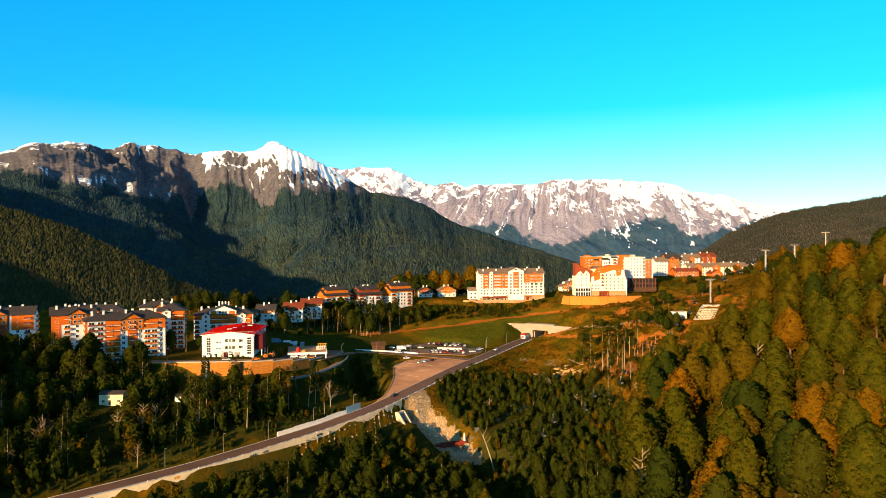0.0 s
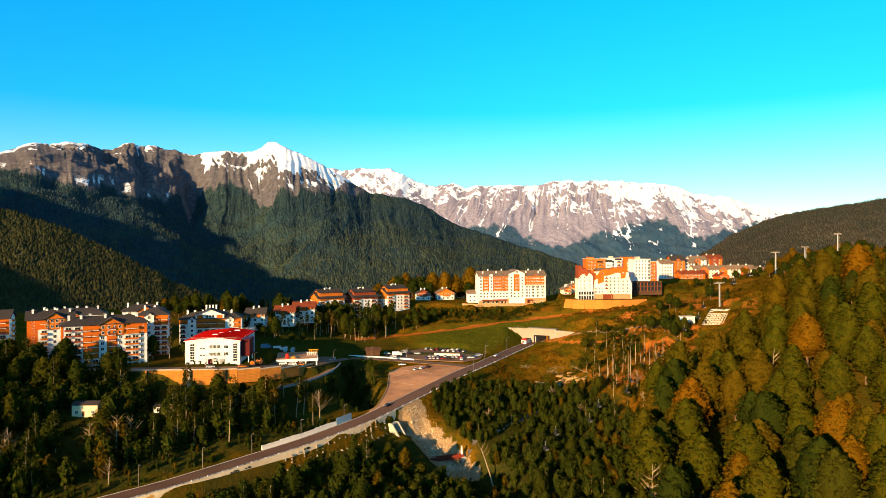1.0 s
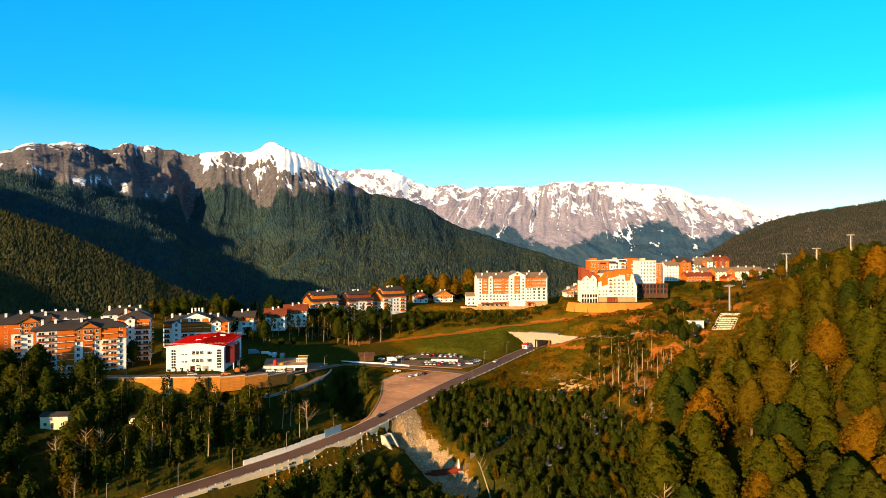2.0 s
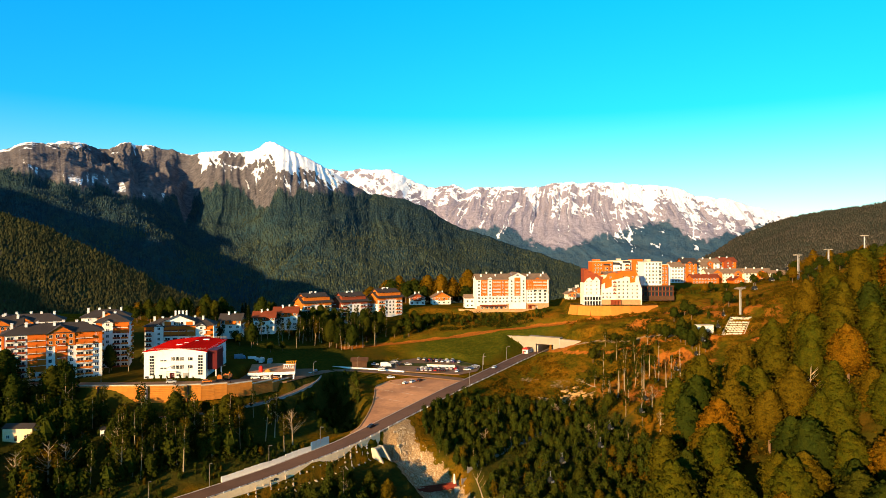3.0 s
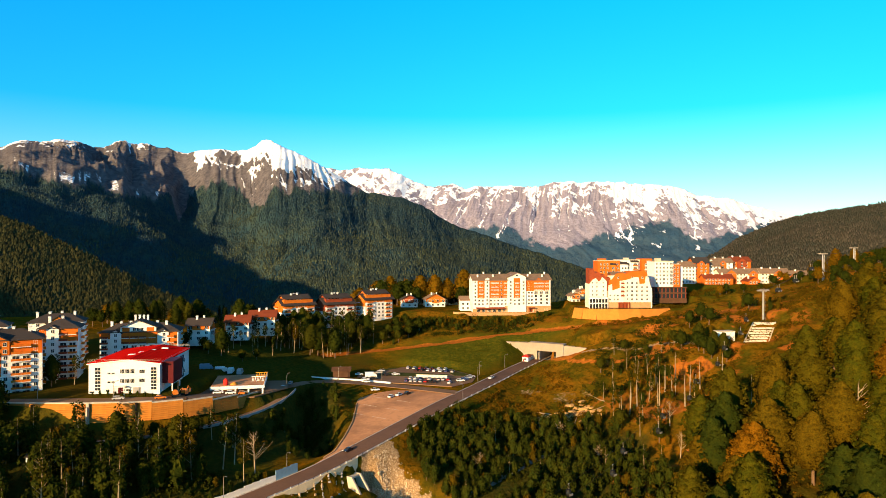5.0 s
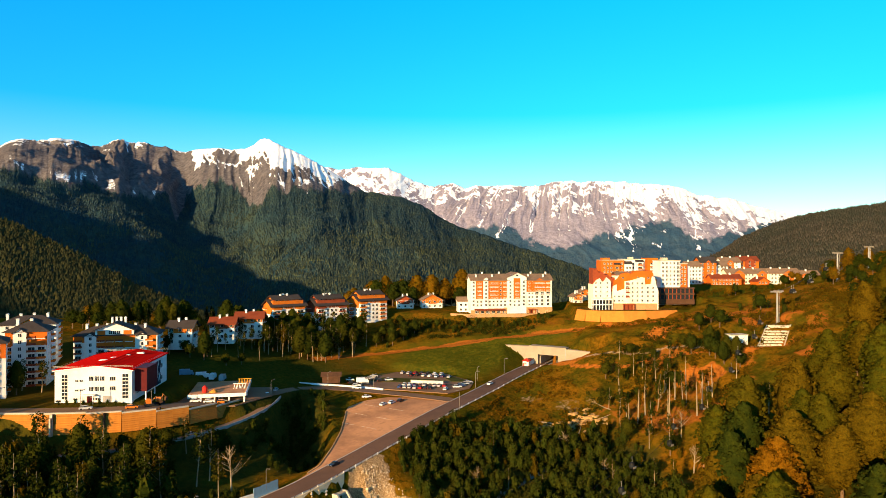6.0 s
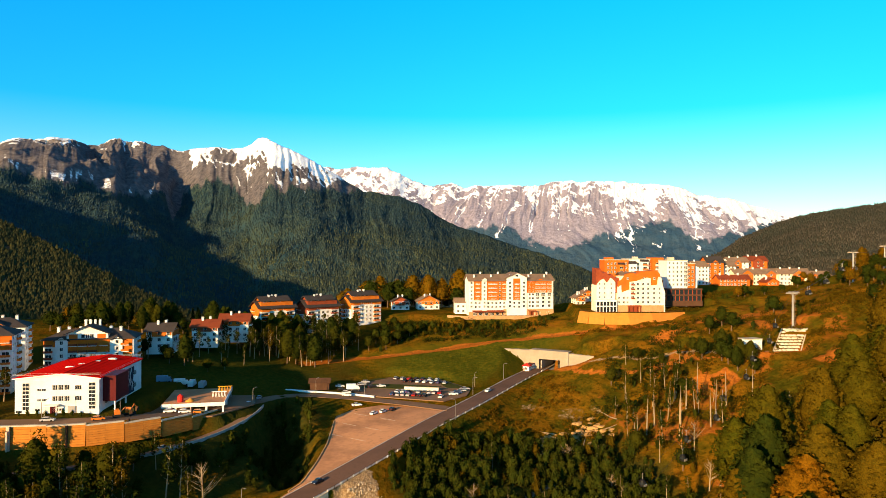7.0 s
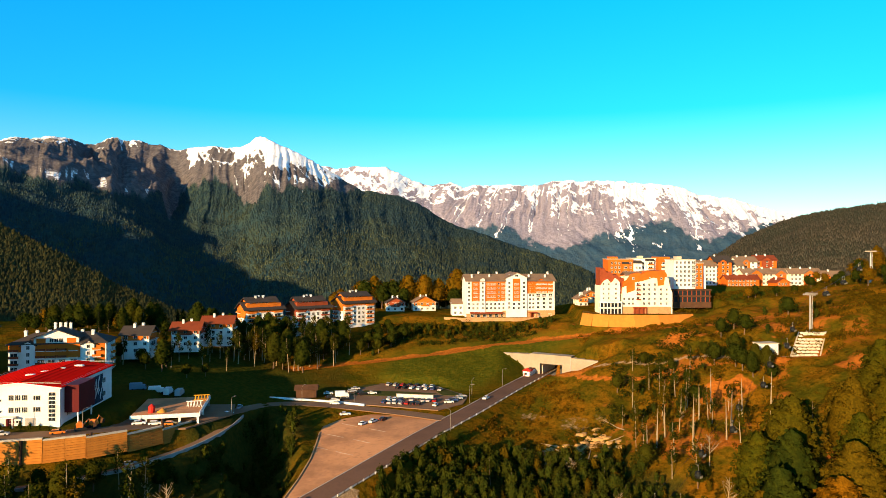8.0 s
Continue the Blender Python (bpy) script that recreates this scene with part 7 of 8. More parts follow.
for x, y, turn, c in ((-15.0, 420.4, 62, "white"), (-11.2, 423.0, 60, "white"), (-7.4, 425.4, 64, "black"), (-24.0, 432.5, 20, "white")):
    car(x, y, height(x, y) + 0.10, turn, c)
for y0, off, c in ((352, -2.3, "black"), (455, -2.2, "white")):
    r = row_at(main_rows, y0)
    p = r[2] + r[3] * off
    car(p.x, p.y, r[2].z + 0.12, math.degrees(math.atan2(-r[3].x, r[3].y)) + 90 - 90, c)

# vans, kiosk and site machines near the junction
kiosk = thing("kiosk", pose(-49, 452, 3.0, 0, 0, 5), "brown wooden kiosk with a wide roof", "kiosk")
part("wall", Shape().box(0, 9, 0, 5, -1, 2.8).mesh("wall", [DARK_WOOD]), kiosk)
part("roof", gable_roof(0, 9, 0, 5, 2.8, 1.4, 0.8, 0.2, "x", DARK_WOOD), kiosk)


def delivery_van(x, y, turn, paint, label):
    van = thing("delivery_van", pose(x, y, height(x, y) + 0.1, 0, 0, turn), label, "van", "parked vans")
    part("box", Shape().box(-3.2, 1.4, -1.1, 1.1, 0.6, 3.0).mesh("box", [paint]), van)
    part("cab", Shape().prism([(1.4, 0.5), (3.2, 0.5), (3.2, 1.3), (2.6, 2.2), (1.4, 2.3)], "y", -1.05, 1.05).mesh("cab", [paint]), van)
    part("windscreen", Shape().prism([(2.62, 2.15), (3.18, 1.36), (3.24, 1.40), (2.68, 2.20)], "y", -0.95, 0.95).mesh("windscreen", [GLASS]), van)
    for wx in (-2.0, 2.2):
        for wy in (-1.0, 1.0):
            part("wheel", Shape().tube([(wx, wy - 0.12, 0.4), (wx, wy + 0.12, 0.4)], [0.42, 0.42], 10).mesh("wheel", [TYRE]), van)


delivery_van(-29, 457, 10, PAINT_WHITE, "white box van beside the road")
for k, x in enumerate((-108, -100.5, -96, -91.5)):
    delivery_van(x, 426 + 0.4 * k, 96 if k > 1 else 15, (PAINT_BLUE, PAINT_WHITE, CAR_PAINT["white"], CAR_PAINT["silver"], PAINT_WHITE, CAR_PAINT["white"])[k], ("faded blue" if k == 0 else "silver" if k == 3 else "white") + " van parked behind the sports hall")
for x, y, turn, c in ((-86, 379, 15, "white"), (-81, 380.2, 12, "white"), (-76, 381, 12, "orange"), (-103, 361, 20, "orange")):
    car(x, y, height(x, y) + 0.1, turn, c, True)
for x, y, turn in ((-99, 366.5, 30), (-97.0, 371.0, 80)):
    ex = thing("excavator", pose(x, y, height(x, y) + 0.1, 0, 0, turn), "orange digger parked by the hall", "excavator")
    part("cab", Shape().prism([(-1.2, 1.0), (0.8, 1.0), (0.8, 1.9), (0.2, 2.8), (-0.6, 2.8), (-1.3, 1.9)], "y", -1.0, 1.0).mesh("cab", [CAR_PAINT["orange"]]), ex)
    part("boom", Shape().tube([(0.7, 0, 1.6), (2.4, 0, 3.3), (4.0, 0, 2.0)], [0.25, 0.22, 0.16], 5).mesh("boom", [CAR_PAINT["orange"]]), ex)
    part("bucket", Shape().prism([(3.6, 0.6), (4.6, 0.8), (4.4, 2.0), (3.8, 2.0)], "y", -0.5, 0.5).mesh("bucket", [DARK_WOOD]), ex)
    for wy in (-1.0, 1.0):
        part("crawler", Shape().prism([(-1.7, 0.2), (-1.4, 0), (1.4, 0), (1.7, 0.2), (1.7, 0.7), (1.4, 0.95), (-1.4, 0.95), (-1.7, 0.7)], "y", wy - 0.28, wy + 0.28).mesh("crawler", [TYRE]), ex)
kb = thing("curved_kerb", pose(0, 0, 0), "white curved kerb wall at the junction", "kerb", kind="structure")
arc = strip([(-60, 449, 2.6), (-46, 448.5, 2.0), (-30, 447, 1.3), (-20, 444.5, 1.0), (-17, 443, 0.9)], -0.5, 0.5, 0.5)
part("kerb_block", ribbon("kerb_block", arc, PAINT_WHITE, 0.9), kb)
sign = thing("low_sign_wall", pose(-4, 457.5, 1.07, 0, 0, -9), "low white wall between the parked cars", "wall")
part("panel", Shape().box(0, 17, -0.3, 0.3, 0, 1.6).mesh("panel", [CREAM]), sign)
part("coping", Shape().box(-0.2, 17.2, -0.45, 0.45, 1.6, 1.75).mesh("coping", [CONCRETE]), sign)


# ---- trees ----
def leaf_mesh(name, lobes, n, size, mat, seed, core=True, droop=0.0, inner=0, single=False):
    """A crown of many small leaf sprays on uneven lobes (centre, radii). inner: the first lobes, whose dark heart fills the crown."""
    g = np.random.RandomState(seed)
    vol = np.array([r[0] * r[1] + r[1] * r[2] for _, r in lobes], float)
    vol[:inner] *= 0.22
    pick = g.choice(len(lobes), n, p=vol / vol.sum())
    c = np.array([q[0] for q in lobes], float)[pick]
    r = np.array([q[1] for q in lobes], float)[pick]
    d = g.normal(size=(n, 3))
    if inner:
        # clumps carry their leaves on the outer and upper side
        out = c - np.array(lobes[0][0])
        out = out / np.maximum(np.linalg.norm(out, axis=1), 0.1)[:, None] + np.array([0, 0, 0.35])
        d = d + out * (pick >= inner)[:, None] * 1.1
    d /= np.linalg.norm(d, axis=1)[:, None]
    p = c + d * r * (g.uniform(0.80, 1.10, n) if core else g.uniform(0.62, 1.10, n) ** 0.7)[:, None]
    nrm = d / r * r.mean() + g.normal(size=(n, 3)) * (0.42 if core else 0.55) + np.array([0, 0, 0.20 - droop])
    nrm /= np.linalg.norm(nrm, axis=1)[:, None]
    a = np.cross(nrm, g.normal(size=(n, 3)))
    a /= np.linalg.norm(a, axis=1)[:, None]
    b_ = np.cross(nrm, a)
    s = (size * g.uniform(0.55, 1.3, n))[:, None]
    v = np.stack([p - a * s, p - b_ * s * 0.62 + nrm * s * 0.18, p + a * s, p + b_ * s * 0.62 - nrm * s * 0.12], 1).reshape(-1, 3)
    idx = np.arange(n)[:, None] * 4
    f = idx + [0, 1, 2] if single else np.concatenate([idx + [0, 1, 2], idx + [0, 2, 3]], 0)
    if single:
        v[1::4] -= (b_ * s * 0.5)
    if core:
        tiers, sides = (7, 9) if inner else (4, 6) if n > 250 else (3, 6)
        for (cc, rr) in (lobes[:inner] if inner else lobes if n > 250 else lobes[:1]):
            o = len(v)
            ring = []
            for i in range(tiers):
                th = math.pi * (i + 0.5) / tiers
                for k in range(sides):
                    ph = 2 * math.pi * (k + 0.5 * i) / sides
                    q = (0.97 if inner else 0.84) * g.uniform(0.86, 1.12)
                    ring.append((cc[0] + rr[0] * q * math.sin(th) * math.cos(ph), cc[1] + rr[1] * q * math.sin(th) * math.sin(ph), cc[2] + rr[2] * q * math.cos(th)))
            v = np.concatenate([v, np.array(ring)])
            fs = []
            for i in range(tiers - 1):
                for k in range(sides):
                    w0, w1, w2, w3 = o + i * sides + k, o + i * sides + (k + 1) % sides, o + (i + 1) * sides + (k + 1) % sides, o + (i + 1) * sides + k
                    fs += [(w0, w3, w2), (w0, w2, w1)]
            f = np.concatenate([f, np.array(fs)])
    me = bpy.data.meshes.new(name)
    me.vertices.add(len(v))
    me.vertices.foreach_set("co", v.astype(np.float32).ravel())
    me.loops.add(f.size)
    me.loops.foreach_set("vertex_index", f.ravel().astype(np.int32))
    me.polygons.add(len(f))
    me.polygons.foreach_set("loop_start", np.arange(0, f.size, 3, dtype=np.int32))
    me.materials.append(mat)
    me.update(calc_edges=True)
    return me


def trunk_mesh(tall, thick, mat, seed, limbs=5, reach=0.3, lean=0.03):
    g = random.Random(seed)
    s = Shape()
    lx, ly = g.uniform(-lean, lean) * tall, g.uniform(-lean, lean) * tall
    s.tube([(0, 0, -1.2), (lx * 0.2, ly * 0.2, tall * 0.25), (lx * 0.5, ly * 0.5, tall * 0.55), (lx, ly, tall)], [thick * 1.25, thick, thick * 0.7, thick * 0.15], 6)
    for k in range(limbs):
        u = g.uniform(0.3, 0.88)
        a = g.uniform(0, 2 * math.pi)
        ln = tall * reach * g.uniform(0.5, 1.0) * (1.15 - u)
        base = Vector((lx * u, ly * u, tall * u))
        tip = base + Vector((math.cos(a) * ln, math.sin(a) * ln, ln * g.uniform(0.5, 1.3)))
        mid = base.lerp(tip, 0.5) + Vector((0, 0, -0.06 * ln))
        s.tube([base, mid, tip], [thick * 0.35, thick * 0.24, thick * 0.06], 4)
    return s.mesh("trunk", [mat])


def make_lobes(kind, seed):
    g = random.Random(seed)
    if kind in ("beech", "round"):      # a closed dome of many clumps
        if kind == "beech":
            out, n, r0 = [((0, 0, 10.4), (4.1, 4.1, 7.0)), ((g.uniform(-0.4, 0.4), g.uniform(-0.4, 0.4), 14.4), (2.3, 2.3, 4.4))], 84, 0.8
        else:
            out, n, r0 = [((0, 0, 8.0), (3.2, 3.2, 3.9)), ((g.uniform(-1, 1), g.uniform(-1, 1), 6.6), (2.9, 2.9, 2.8))], 26, 1.2
        for k in range(n):
            w = 0.97 - 1.75 * (k + 0.5) / n
            a = k * 2.39996 + g.uniform(-0.35, 0.35)
            (cx, cy, cz), (rx, ry, rz) = out[0]
            f = math.sqrt(1 - w * w) * g.uniform(0.93, 1.07)
            taper = 1.0 - 0.16 * w
            q = r0 * g.uniform(0.7, 1.3)
            out.append(((cx + rx * f * taper * math.cos(a), cy + ry * f * taper * math.sin(a), cz + rz * w * g.uniform(0.95, 1.05)), (q * 1.15, q * 1.15, q * 0.8)))
        return out
    if kind == "slender":    # narrow, high on a long stem
        out = [((0, 0, 13.5), (1.7, 1.7, 4.6))]
        for k in range(9):
            a = g.uniform(0, 6.28)
            out.append(((math.cos(a) * 1.4, math.sin(a) * 1.4, g.uniform(7.5, 17.0)), (g.uniform(0.7, 1.3),) * 2 + (g.uniform(0.8, 1.7),)))
        return out
    if kind == "young":
        out = [((0, 0, 3.3), (1.5, 1.5, 3.2))]
        for k in range(3):
            a = g.uniform(0, 6.28)
            out.append(((math.cos(a) * 1.0, math.sin(a) * 1.0, g.uniform(1.5, 5.2)), (g.uniform(0.7, 1.1),) * 2 + (g.uniform(0.8, 1.5),)))
        return out
    return [((0, 0, 6), (2, 2, 4))]


def conifer_mesh(seed, n, mat):
    g = np.random.RandomState(seed)
    h = g.uniform(0.08, 1.0, n) ** 0.8
    z = 1.0 + h * 13
    rad = (1 - h) * 2.9 + 0.15
    tier = 0.55 + 0.45 * abs(np.sin(h * 24))
    a = g.uniform(0, 2 * np.pi, n)
    rr = rad * tier * g.uniform(0.45, 1.05, n)
    p = np.stack([np.cos(a) * rr, np.sin(a) * rr, z], 1)
    out = np.stack([np.cos(a), np.sin(a), np.full(n, -0.35)], 1)
    side = np.stack([-np.sin(a), np.cos(a), g.uniform(-0.2, 0.2, n)], 1)
    s = g.uniform(0.35, 0.8, n)[:, None]
    v = np.stack([p - out * s, p - side * s * 0.5 + [0, 0, 0.1], p + out * s, p + side * s * 0.5 + [0, 0, 0.1]], 1).reshape(-1, 3)
    idx = np.arange(n)[:, None] * 4
    f = np.concatenate([idx + [0, 1, 2], idx + [0, 2, 3]], 0)
    return mesh_from("crown", v.tolist(), f.tolist(), [mat])


KINDS = {}


def tree_kind(key, kind, mat, bark, n, size, tall, thick, copies=3, limbs=6, core=True, reach=0.3):
    KINDS[key] = []
    for k in range(copies):
        seed = sum(ord(q) for q in key) * 7 + k
        crown = conifer_mesh(seed, n, mat) if kind == "conifer" else leaf_mesh("crown", make_lobes(kind, seed), n, size, mat, seed, core, 0.0, 2 if core and kind in ("beech", "round") else 0, kind == "young")
        KINDS[key].append((crown, trunk_mesh(tall, thick, bark, seed, limbs, reach)))


tree_kind("olive beech", "beech", LEAF_OLIVE, BARK, 2300, 0.37, 16, 0.34, 4)
tree_kind("copper beech", "beech", LEAF_GOLD, BARK, 2300, 0.37, 16, 0.34, 3)
tree_kind("green beech", "beech", LEAF_DARK, BARK, 1150, 0.46, 16, 0.34, 4)
tree_kind("slender birch", "slender", LEAF_DARK, BARK_PALE, 380, 0.42, 18, 0.20, 4, 8, False, 0.2)
tree_kind("olive birch", "slender", LEAF_OLIVE, BARK_PALE, 360, 0.42, 18, 0.20, 3, 8, False, 0.2)
tree_kind("bare tree", "round", LEAF_GOLD, BARK_PALE, 140, 0.30, 14, 0.24, 3, 26, False, 0.55)
tree_kind("round tree", "round", LEAF_DARK, BARK, 560, 0.46, 11, 0.28, 3)
tree_kind("golden tree", "round", LEAF_GOLD, BARK, 560, 0.46, 11, 0.28, 3)
tree_kind("sapling", "young", LEAF_SCRUB, BARK, 150, 0.40, 6, 0.09, 5, 0)
tree_kind("olive sapling", "young", LEAF_OLIVE, BARK, 150, 0.40, 6, 0.09, 3, 0)
tree_kind("spruce", "conifer", LEAF_PINE, BARK, 600, 0.5, 14, 0.22, 3, 0)
LABELS = {"olive beech": "tall olive-green beech in spring leaf", "copper beech": "tall beech with orange-brown young leaves", "green beech": "tall dark green broadleaf tree",
          "slender birch": "slender pale-stemmed tree with sparse green crown", "olive birch": "slender pale-stemmed tree with olive crown", "bare tree": "pale branching tree almost bare of leaves",
          "round tree": "round dark green broadleaf tree", "golden tree": "round golden-brown broadleaf tree", "sapling": "young dark green tree on the slope",
          "olive sapling": "young olive-green tree on the slope", "spruce": "dark green spruce with drooping boughs"}
tree_rng = random.Random(11)


NAMES = {"olive beech": "beech_tree", "copper beech": "beech_tree", "green beech": "forest_tree", "slender birch": "birch_tree", "olive birch": "birch_tree", "bare tree": "bare_tree",
         "round tree": "broadleaf_tree", "golden tree": "broadleaf_tree", "spruce": "spruce_tree"}
for key, source in (("far round tree", "round tree"), ("far golden tree", "golden tree")):
    KINDS[key] = KINDS[source]
MASS = {}


def plant(key, x, y, scale, z=None):
    k = tree_rng.randrange(len(KINDS[key]))
    crown, trunk = KINDS[key][k]
    z = height(x, y) if z is None else z
    m = pose(x, y, z - 0.2, tree_rng.uniform(-3, 3), tree_rng.uniform(-3, 3), tree_rng.uniform(0, 360)) @ Matrix.Diagonal((scale * tree_rng.uniform(0.9, 1.15), scale * tree_rng.uniform(0.9, 1.15), scale, 1))
    if key not in NAMES:
        MASS.setdefault(key, []).append((k, m))
        return
    t_ = thing(NAMES[key], m, LABELS[key], "tree", key + " trees")
    part("trunk", trunk, t_)
    part("crown", crown, t_)


def join_mass(key, name, label):
    """Young trees past counting, as one object with crown and stem faces."""
    data = []
    for crown, trunk in KINDS[key]:
        both = []
        for me in (crown, trunk):
            co = np.empty(len(me.vertices) * 3, dtype=np.float32)
            me.vertices.foreach_get("co", co)
            tri = [tuple(p.vertices) for p in me.polygons]
            both.append((co.reshape(-1, 3), tri, me.materials[0]))
        data.append(both)
    V, F, S, o = [], [], [], 0
    for k, m in MASS.get(key, []):
        a = np.array(m)
        for slot, (co, tri, _) in enumerate(data[k]):
            V.append(co @ a[:3, :3].T + a[:3, 3])
            F += [tuple(i + o for i in t_) for t_ in tri]
            S += [slot] * len(tri)
            o += len(co)
    me = mesh_from(name, np.concatenate(V).tolist(), F, [data[0][0][2], data[0][1][2]], S)
    tagged(new(name, me), label, "young trees", kind="stuff")


def wood(outline, gap, mixture, scale, keep=None, jitter=0.42, clear=8.0):
    """Trees over an outline on a shaken grid."""
    xs, ys = [q[0] for q in outline], [q[1] for q in outline]
    pts = []
    for i in range(int((max(xs) - min(xs)) / gap) + 1):
        for j in range(int((max(ys) - min(ys)) / gap) + 1):
            pts.append((min(xs) + (i + 0.5 * (j % 2)) * gap + tree_rng.uniform(-jitter, jitter) * gap, min(ys) + j * gap + tree_rng.uniform(-jitter, jitter) * gap))
    P = np.array(pts)
    ok = (outside(outline, P[:, 0], P[:, 1]) < 0)
    ok &= along(ROAD, P[:, 0], P[:, 1])[0] > clear
    ok &= along(SIDE_ROAD, P[:, 0], P[:, 1])[0] > 6
    ok &= along(LANE, P[:, 0], P[:, 1])[0] > 4
    # the stream bed, the bridge and the ways between the sheds stay open
    ok &= along([(-15, 354, 0), (-8, 345, 0), (3, 335, 0), (12, 318, 0)], P[:, 0], P[:, 1])[0] > 9.5
    ok &= ~((abs(P[:, 0] + 0.52 * P[:, 1]) < 6.5) & (P[:, 1] > 262) & (P[:, 1] < 310)) & ~((abs(P[:, 0] + 0.405 * P[:, 1]) < 4.5) & (P[:, 1] > 285) & (P[:, 1] < 325))
    for sx, sy in ((-154, 304), (-128, 318)):
        ok &= along([(sx, sy, 0), (sx - 22, sy - 34, 0)], P[:, 0], P[:, 1])[0] > 4.5
    ok &= along([(18, 334, 0), (66, 380, 0)], P[:, 0], P[:, 1])[0] > 2.8
    ok &= ~((abs(P[:, 0] - 2) < 22) & (P[:, 1] > 308) & (P[:, 1] < 336)) & ~((abs(P[:, 0] + 22) < 8) & (P[:, 1] > 322) & (P[:, 1] < 345))
    keys, weights = zip(*mixture)
    levels = ground(P[:, 0], P[:, 1])
    for (x, y), good, z in zip(pts, ok, levels):
        if good and (keep is None or keep(x, y)):
            plant(tree_rng.choices(keys, weights)[0], x, y, tree_rng.uniform(*scale), float(z))


BARE = ((134, 430, 11), (183, 419, 8), (163, 447, 13), (182, 450, 13), (188, 462, 7), (138, 483, 13), (300, 470, 15), (150, 372, 7), (178, 478, 12), (170, 500, 18), (112, 395, 9), (205, 380, 6))


def open_ground(x, y):
    return all(math.hypot(x - a, y - b_) > r for a, b_, r in BARE)


# the big wooded hillside
wood([(84, 205), (330, 205), (330, 392), (250, 432), (206, 424), (176, 398), (150, 384), (124, 366), (100, 340), (80, 300)], 15.5,
     [("olive beech", 6.5), ("green beech", 1.6), ("copper beech", 0.6), ("bare tree", 0.6)], (1.1, 1.75), open_ground)
wood([(226, 456), (250, 436), (330, 396), (340, 560), (262, 560)], 11, [("far round tree", 3), ("far golden tree", 1), ("olive sapling", 2)], (0.55, 0.9), open_ground)
wood([(262, 560), (340, 540), (350, 600), (290, 600)], 12, [("far golden tree", 3), ("copper beech", 1), ("far round tree", 2)], (0.7, 0.95))
# the slope between the road and the stream
wood([(-8, 366), (14, 398), (40, 406), (78, 404), (94, 384), (92, 352), (60, 345), (20, 336), (2, 352)], 2.7, [("sapling", 7), ("olive sapling", 0.5)], (0.3, 1.25), lambda x, y: fbm(np.array([x / 7]), np.array([y / 7]), 3, 5)[0] > 0.37, jitter=0.9, clear=7.5)
wood([(-8, 366), (14, 398), (40, 404), (78, 404), (94, 384), (92, 352), (60, 345), (20, 340), (2, 352)], 13, [("round tree", 2), ("slender birch", 2), ("bare tree", 1)], (0.4, 0.6), jitter=0.7, clear=10)
wood([(-150, 200), (-120, 236), (-60, 296), (-30, 328), (-16, 326), (20, 312), (26, 338), (60, 346), (96, 352), (100, 300), (84, 200)], 4.3, [("sapling", 7), ("olive sapling", 0.8)], (0.6, 1.5),
     lambda x, y: along(ROAD, np.array([x]), np.array([y]))[2][0] > 0 and y > 215, jitter=0.7, clear=11)
wood([(100, 342), (150, 386), (118, 396), (128, 440), (104, 452), (88, 420), (74, 372)], 9.5, [("slender birch", 4), ("bare tree", 0.8), ("olive birch", 1.5), ("round tree", 0.7), ("olive sapling", 3)], (0.6, 0.9), open_ground)
wood([(130, 430), (160, 424), (161, 440), (146, 458), (132, 454)], 7.0, [("round tree", 3), ("green beech", 1)], (0.6, 0.85), open_ground)
wood([(140, 455), (200, 468), (215, 520), (150, 500)], 9.5, [("round tree", 2), ("olive sapling", 3), ("sapling", 3)], (0.6, 0.9), open_ground)
for x, y, tall in ((98, 404, 15), (103, 410, 13), (111, 402, 17), (117, 412, 14), (124, 418, 18), (126, 404, 16), (133, 410, 15), (140, 402, 17), (92, 396, 14), (107, 392, 16), (120, 394, 15)):
    snag = thing("bare_tree", pose(x, y, height(x, y) - 0.3), "tall pale dead tree with broken branches", "tree", "dead trees")
    part("trunk", trunk_mesh(tall, 0.27, BARK_PALE, int(x * 3 + y), 7, 0.13, 0.04), snag)
# the valley floor below the retaining wall
wood([(-150, 190), (-120, 232), (-60, 296), (-36, 326), (-16, 326), (20, 300), (66, 330), (80, 300), (70, 190)], 10.5,
     [("green beech", 3), ("round tree", 3), ("olive beech", 0.8), ("sapling", 2), ("slender birch", 1)], (0.45, 0.8), lambda x, y: along(ROAD, np.array([x]), np.array([y]))[2][0] > 0 and y > 215, clear=20)
# the lower left wood
wood([(-300, 225), (-180, 215), (-150, 240), (-60, 325), (-40, 342), (-60, 346), (-170, 300), (-300, 340)], 9.5,
     [("slender birch", 4.0), ("green beech", 1.2), ("olive birch", 1.2), ("round tree", 0.8), ("bare tree", 0.4), ("sapling", 2.5)], (0.75, 1.1),
     lambda x, y: along(ROAD, np.array([x]), np.array([y]))[2][0] < 0 and math.hypot(x + 154, y - 300) > 10 and math.hypot(x + 128, y - 318) > 9)
wood([(-300, 300), (-215, 300), (-172, 340), (-250, 352), (-300, 356)], 9, [("green beech", 4), ("slender birch", 1)], (0.85, 1.15))
for k in range(9):
    plant("sapling", -131 + 2.9 * k, 362.2 + 0.28 * k, 0.24 + 0.05 * ((k * 3) % 4))
for x, y, s_ in ((-176, 338, 0.75), (-166, 332, 0.7), (-150, 336, 0.5), (-108, 338, 0.55), (-96, 340, 0.6), (-84, 346, 0.75)):
    plant("round tree", x, y, s_)
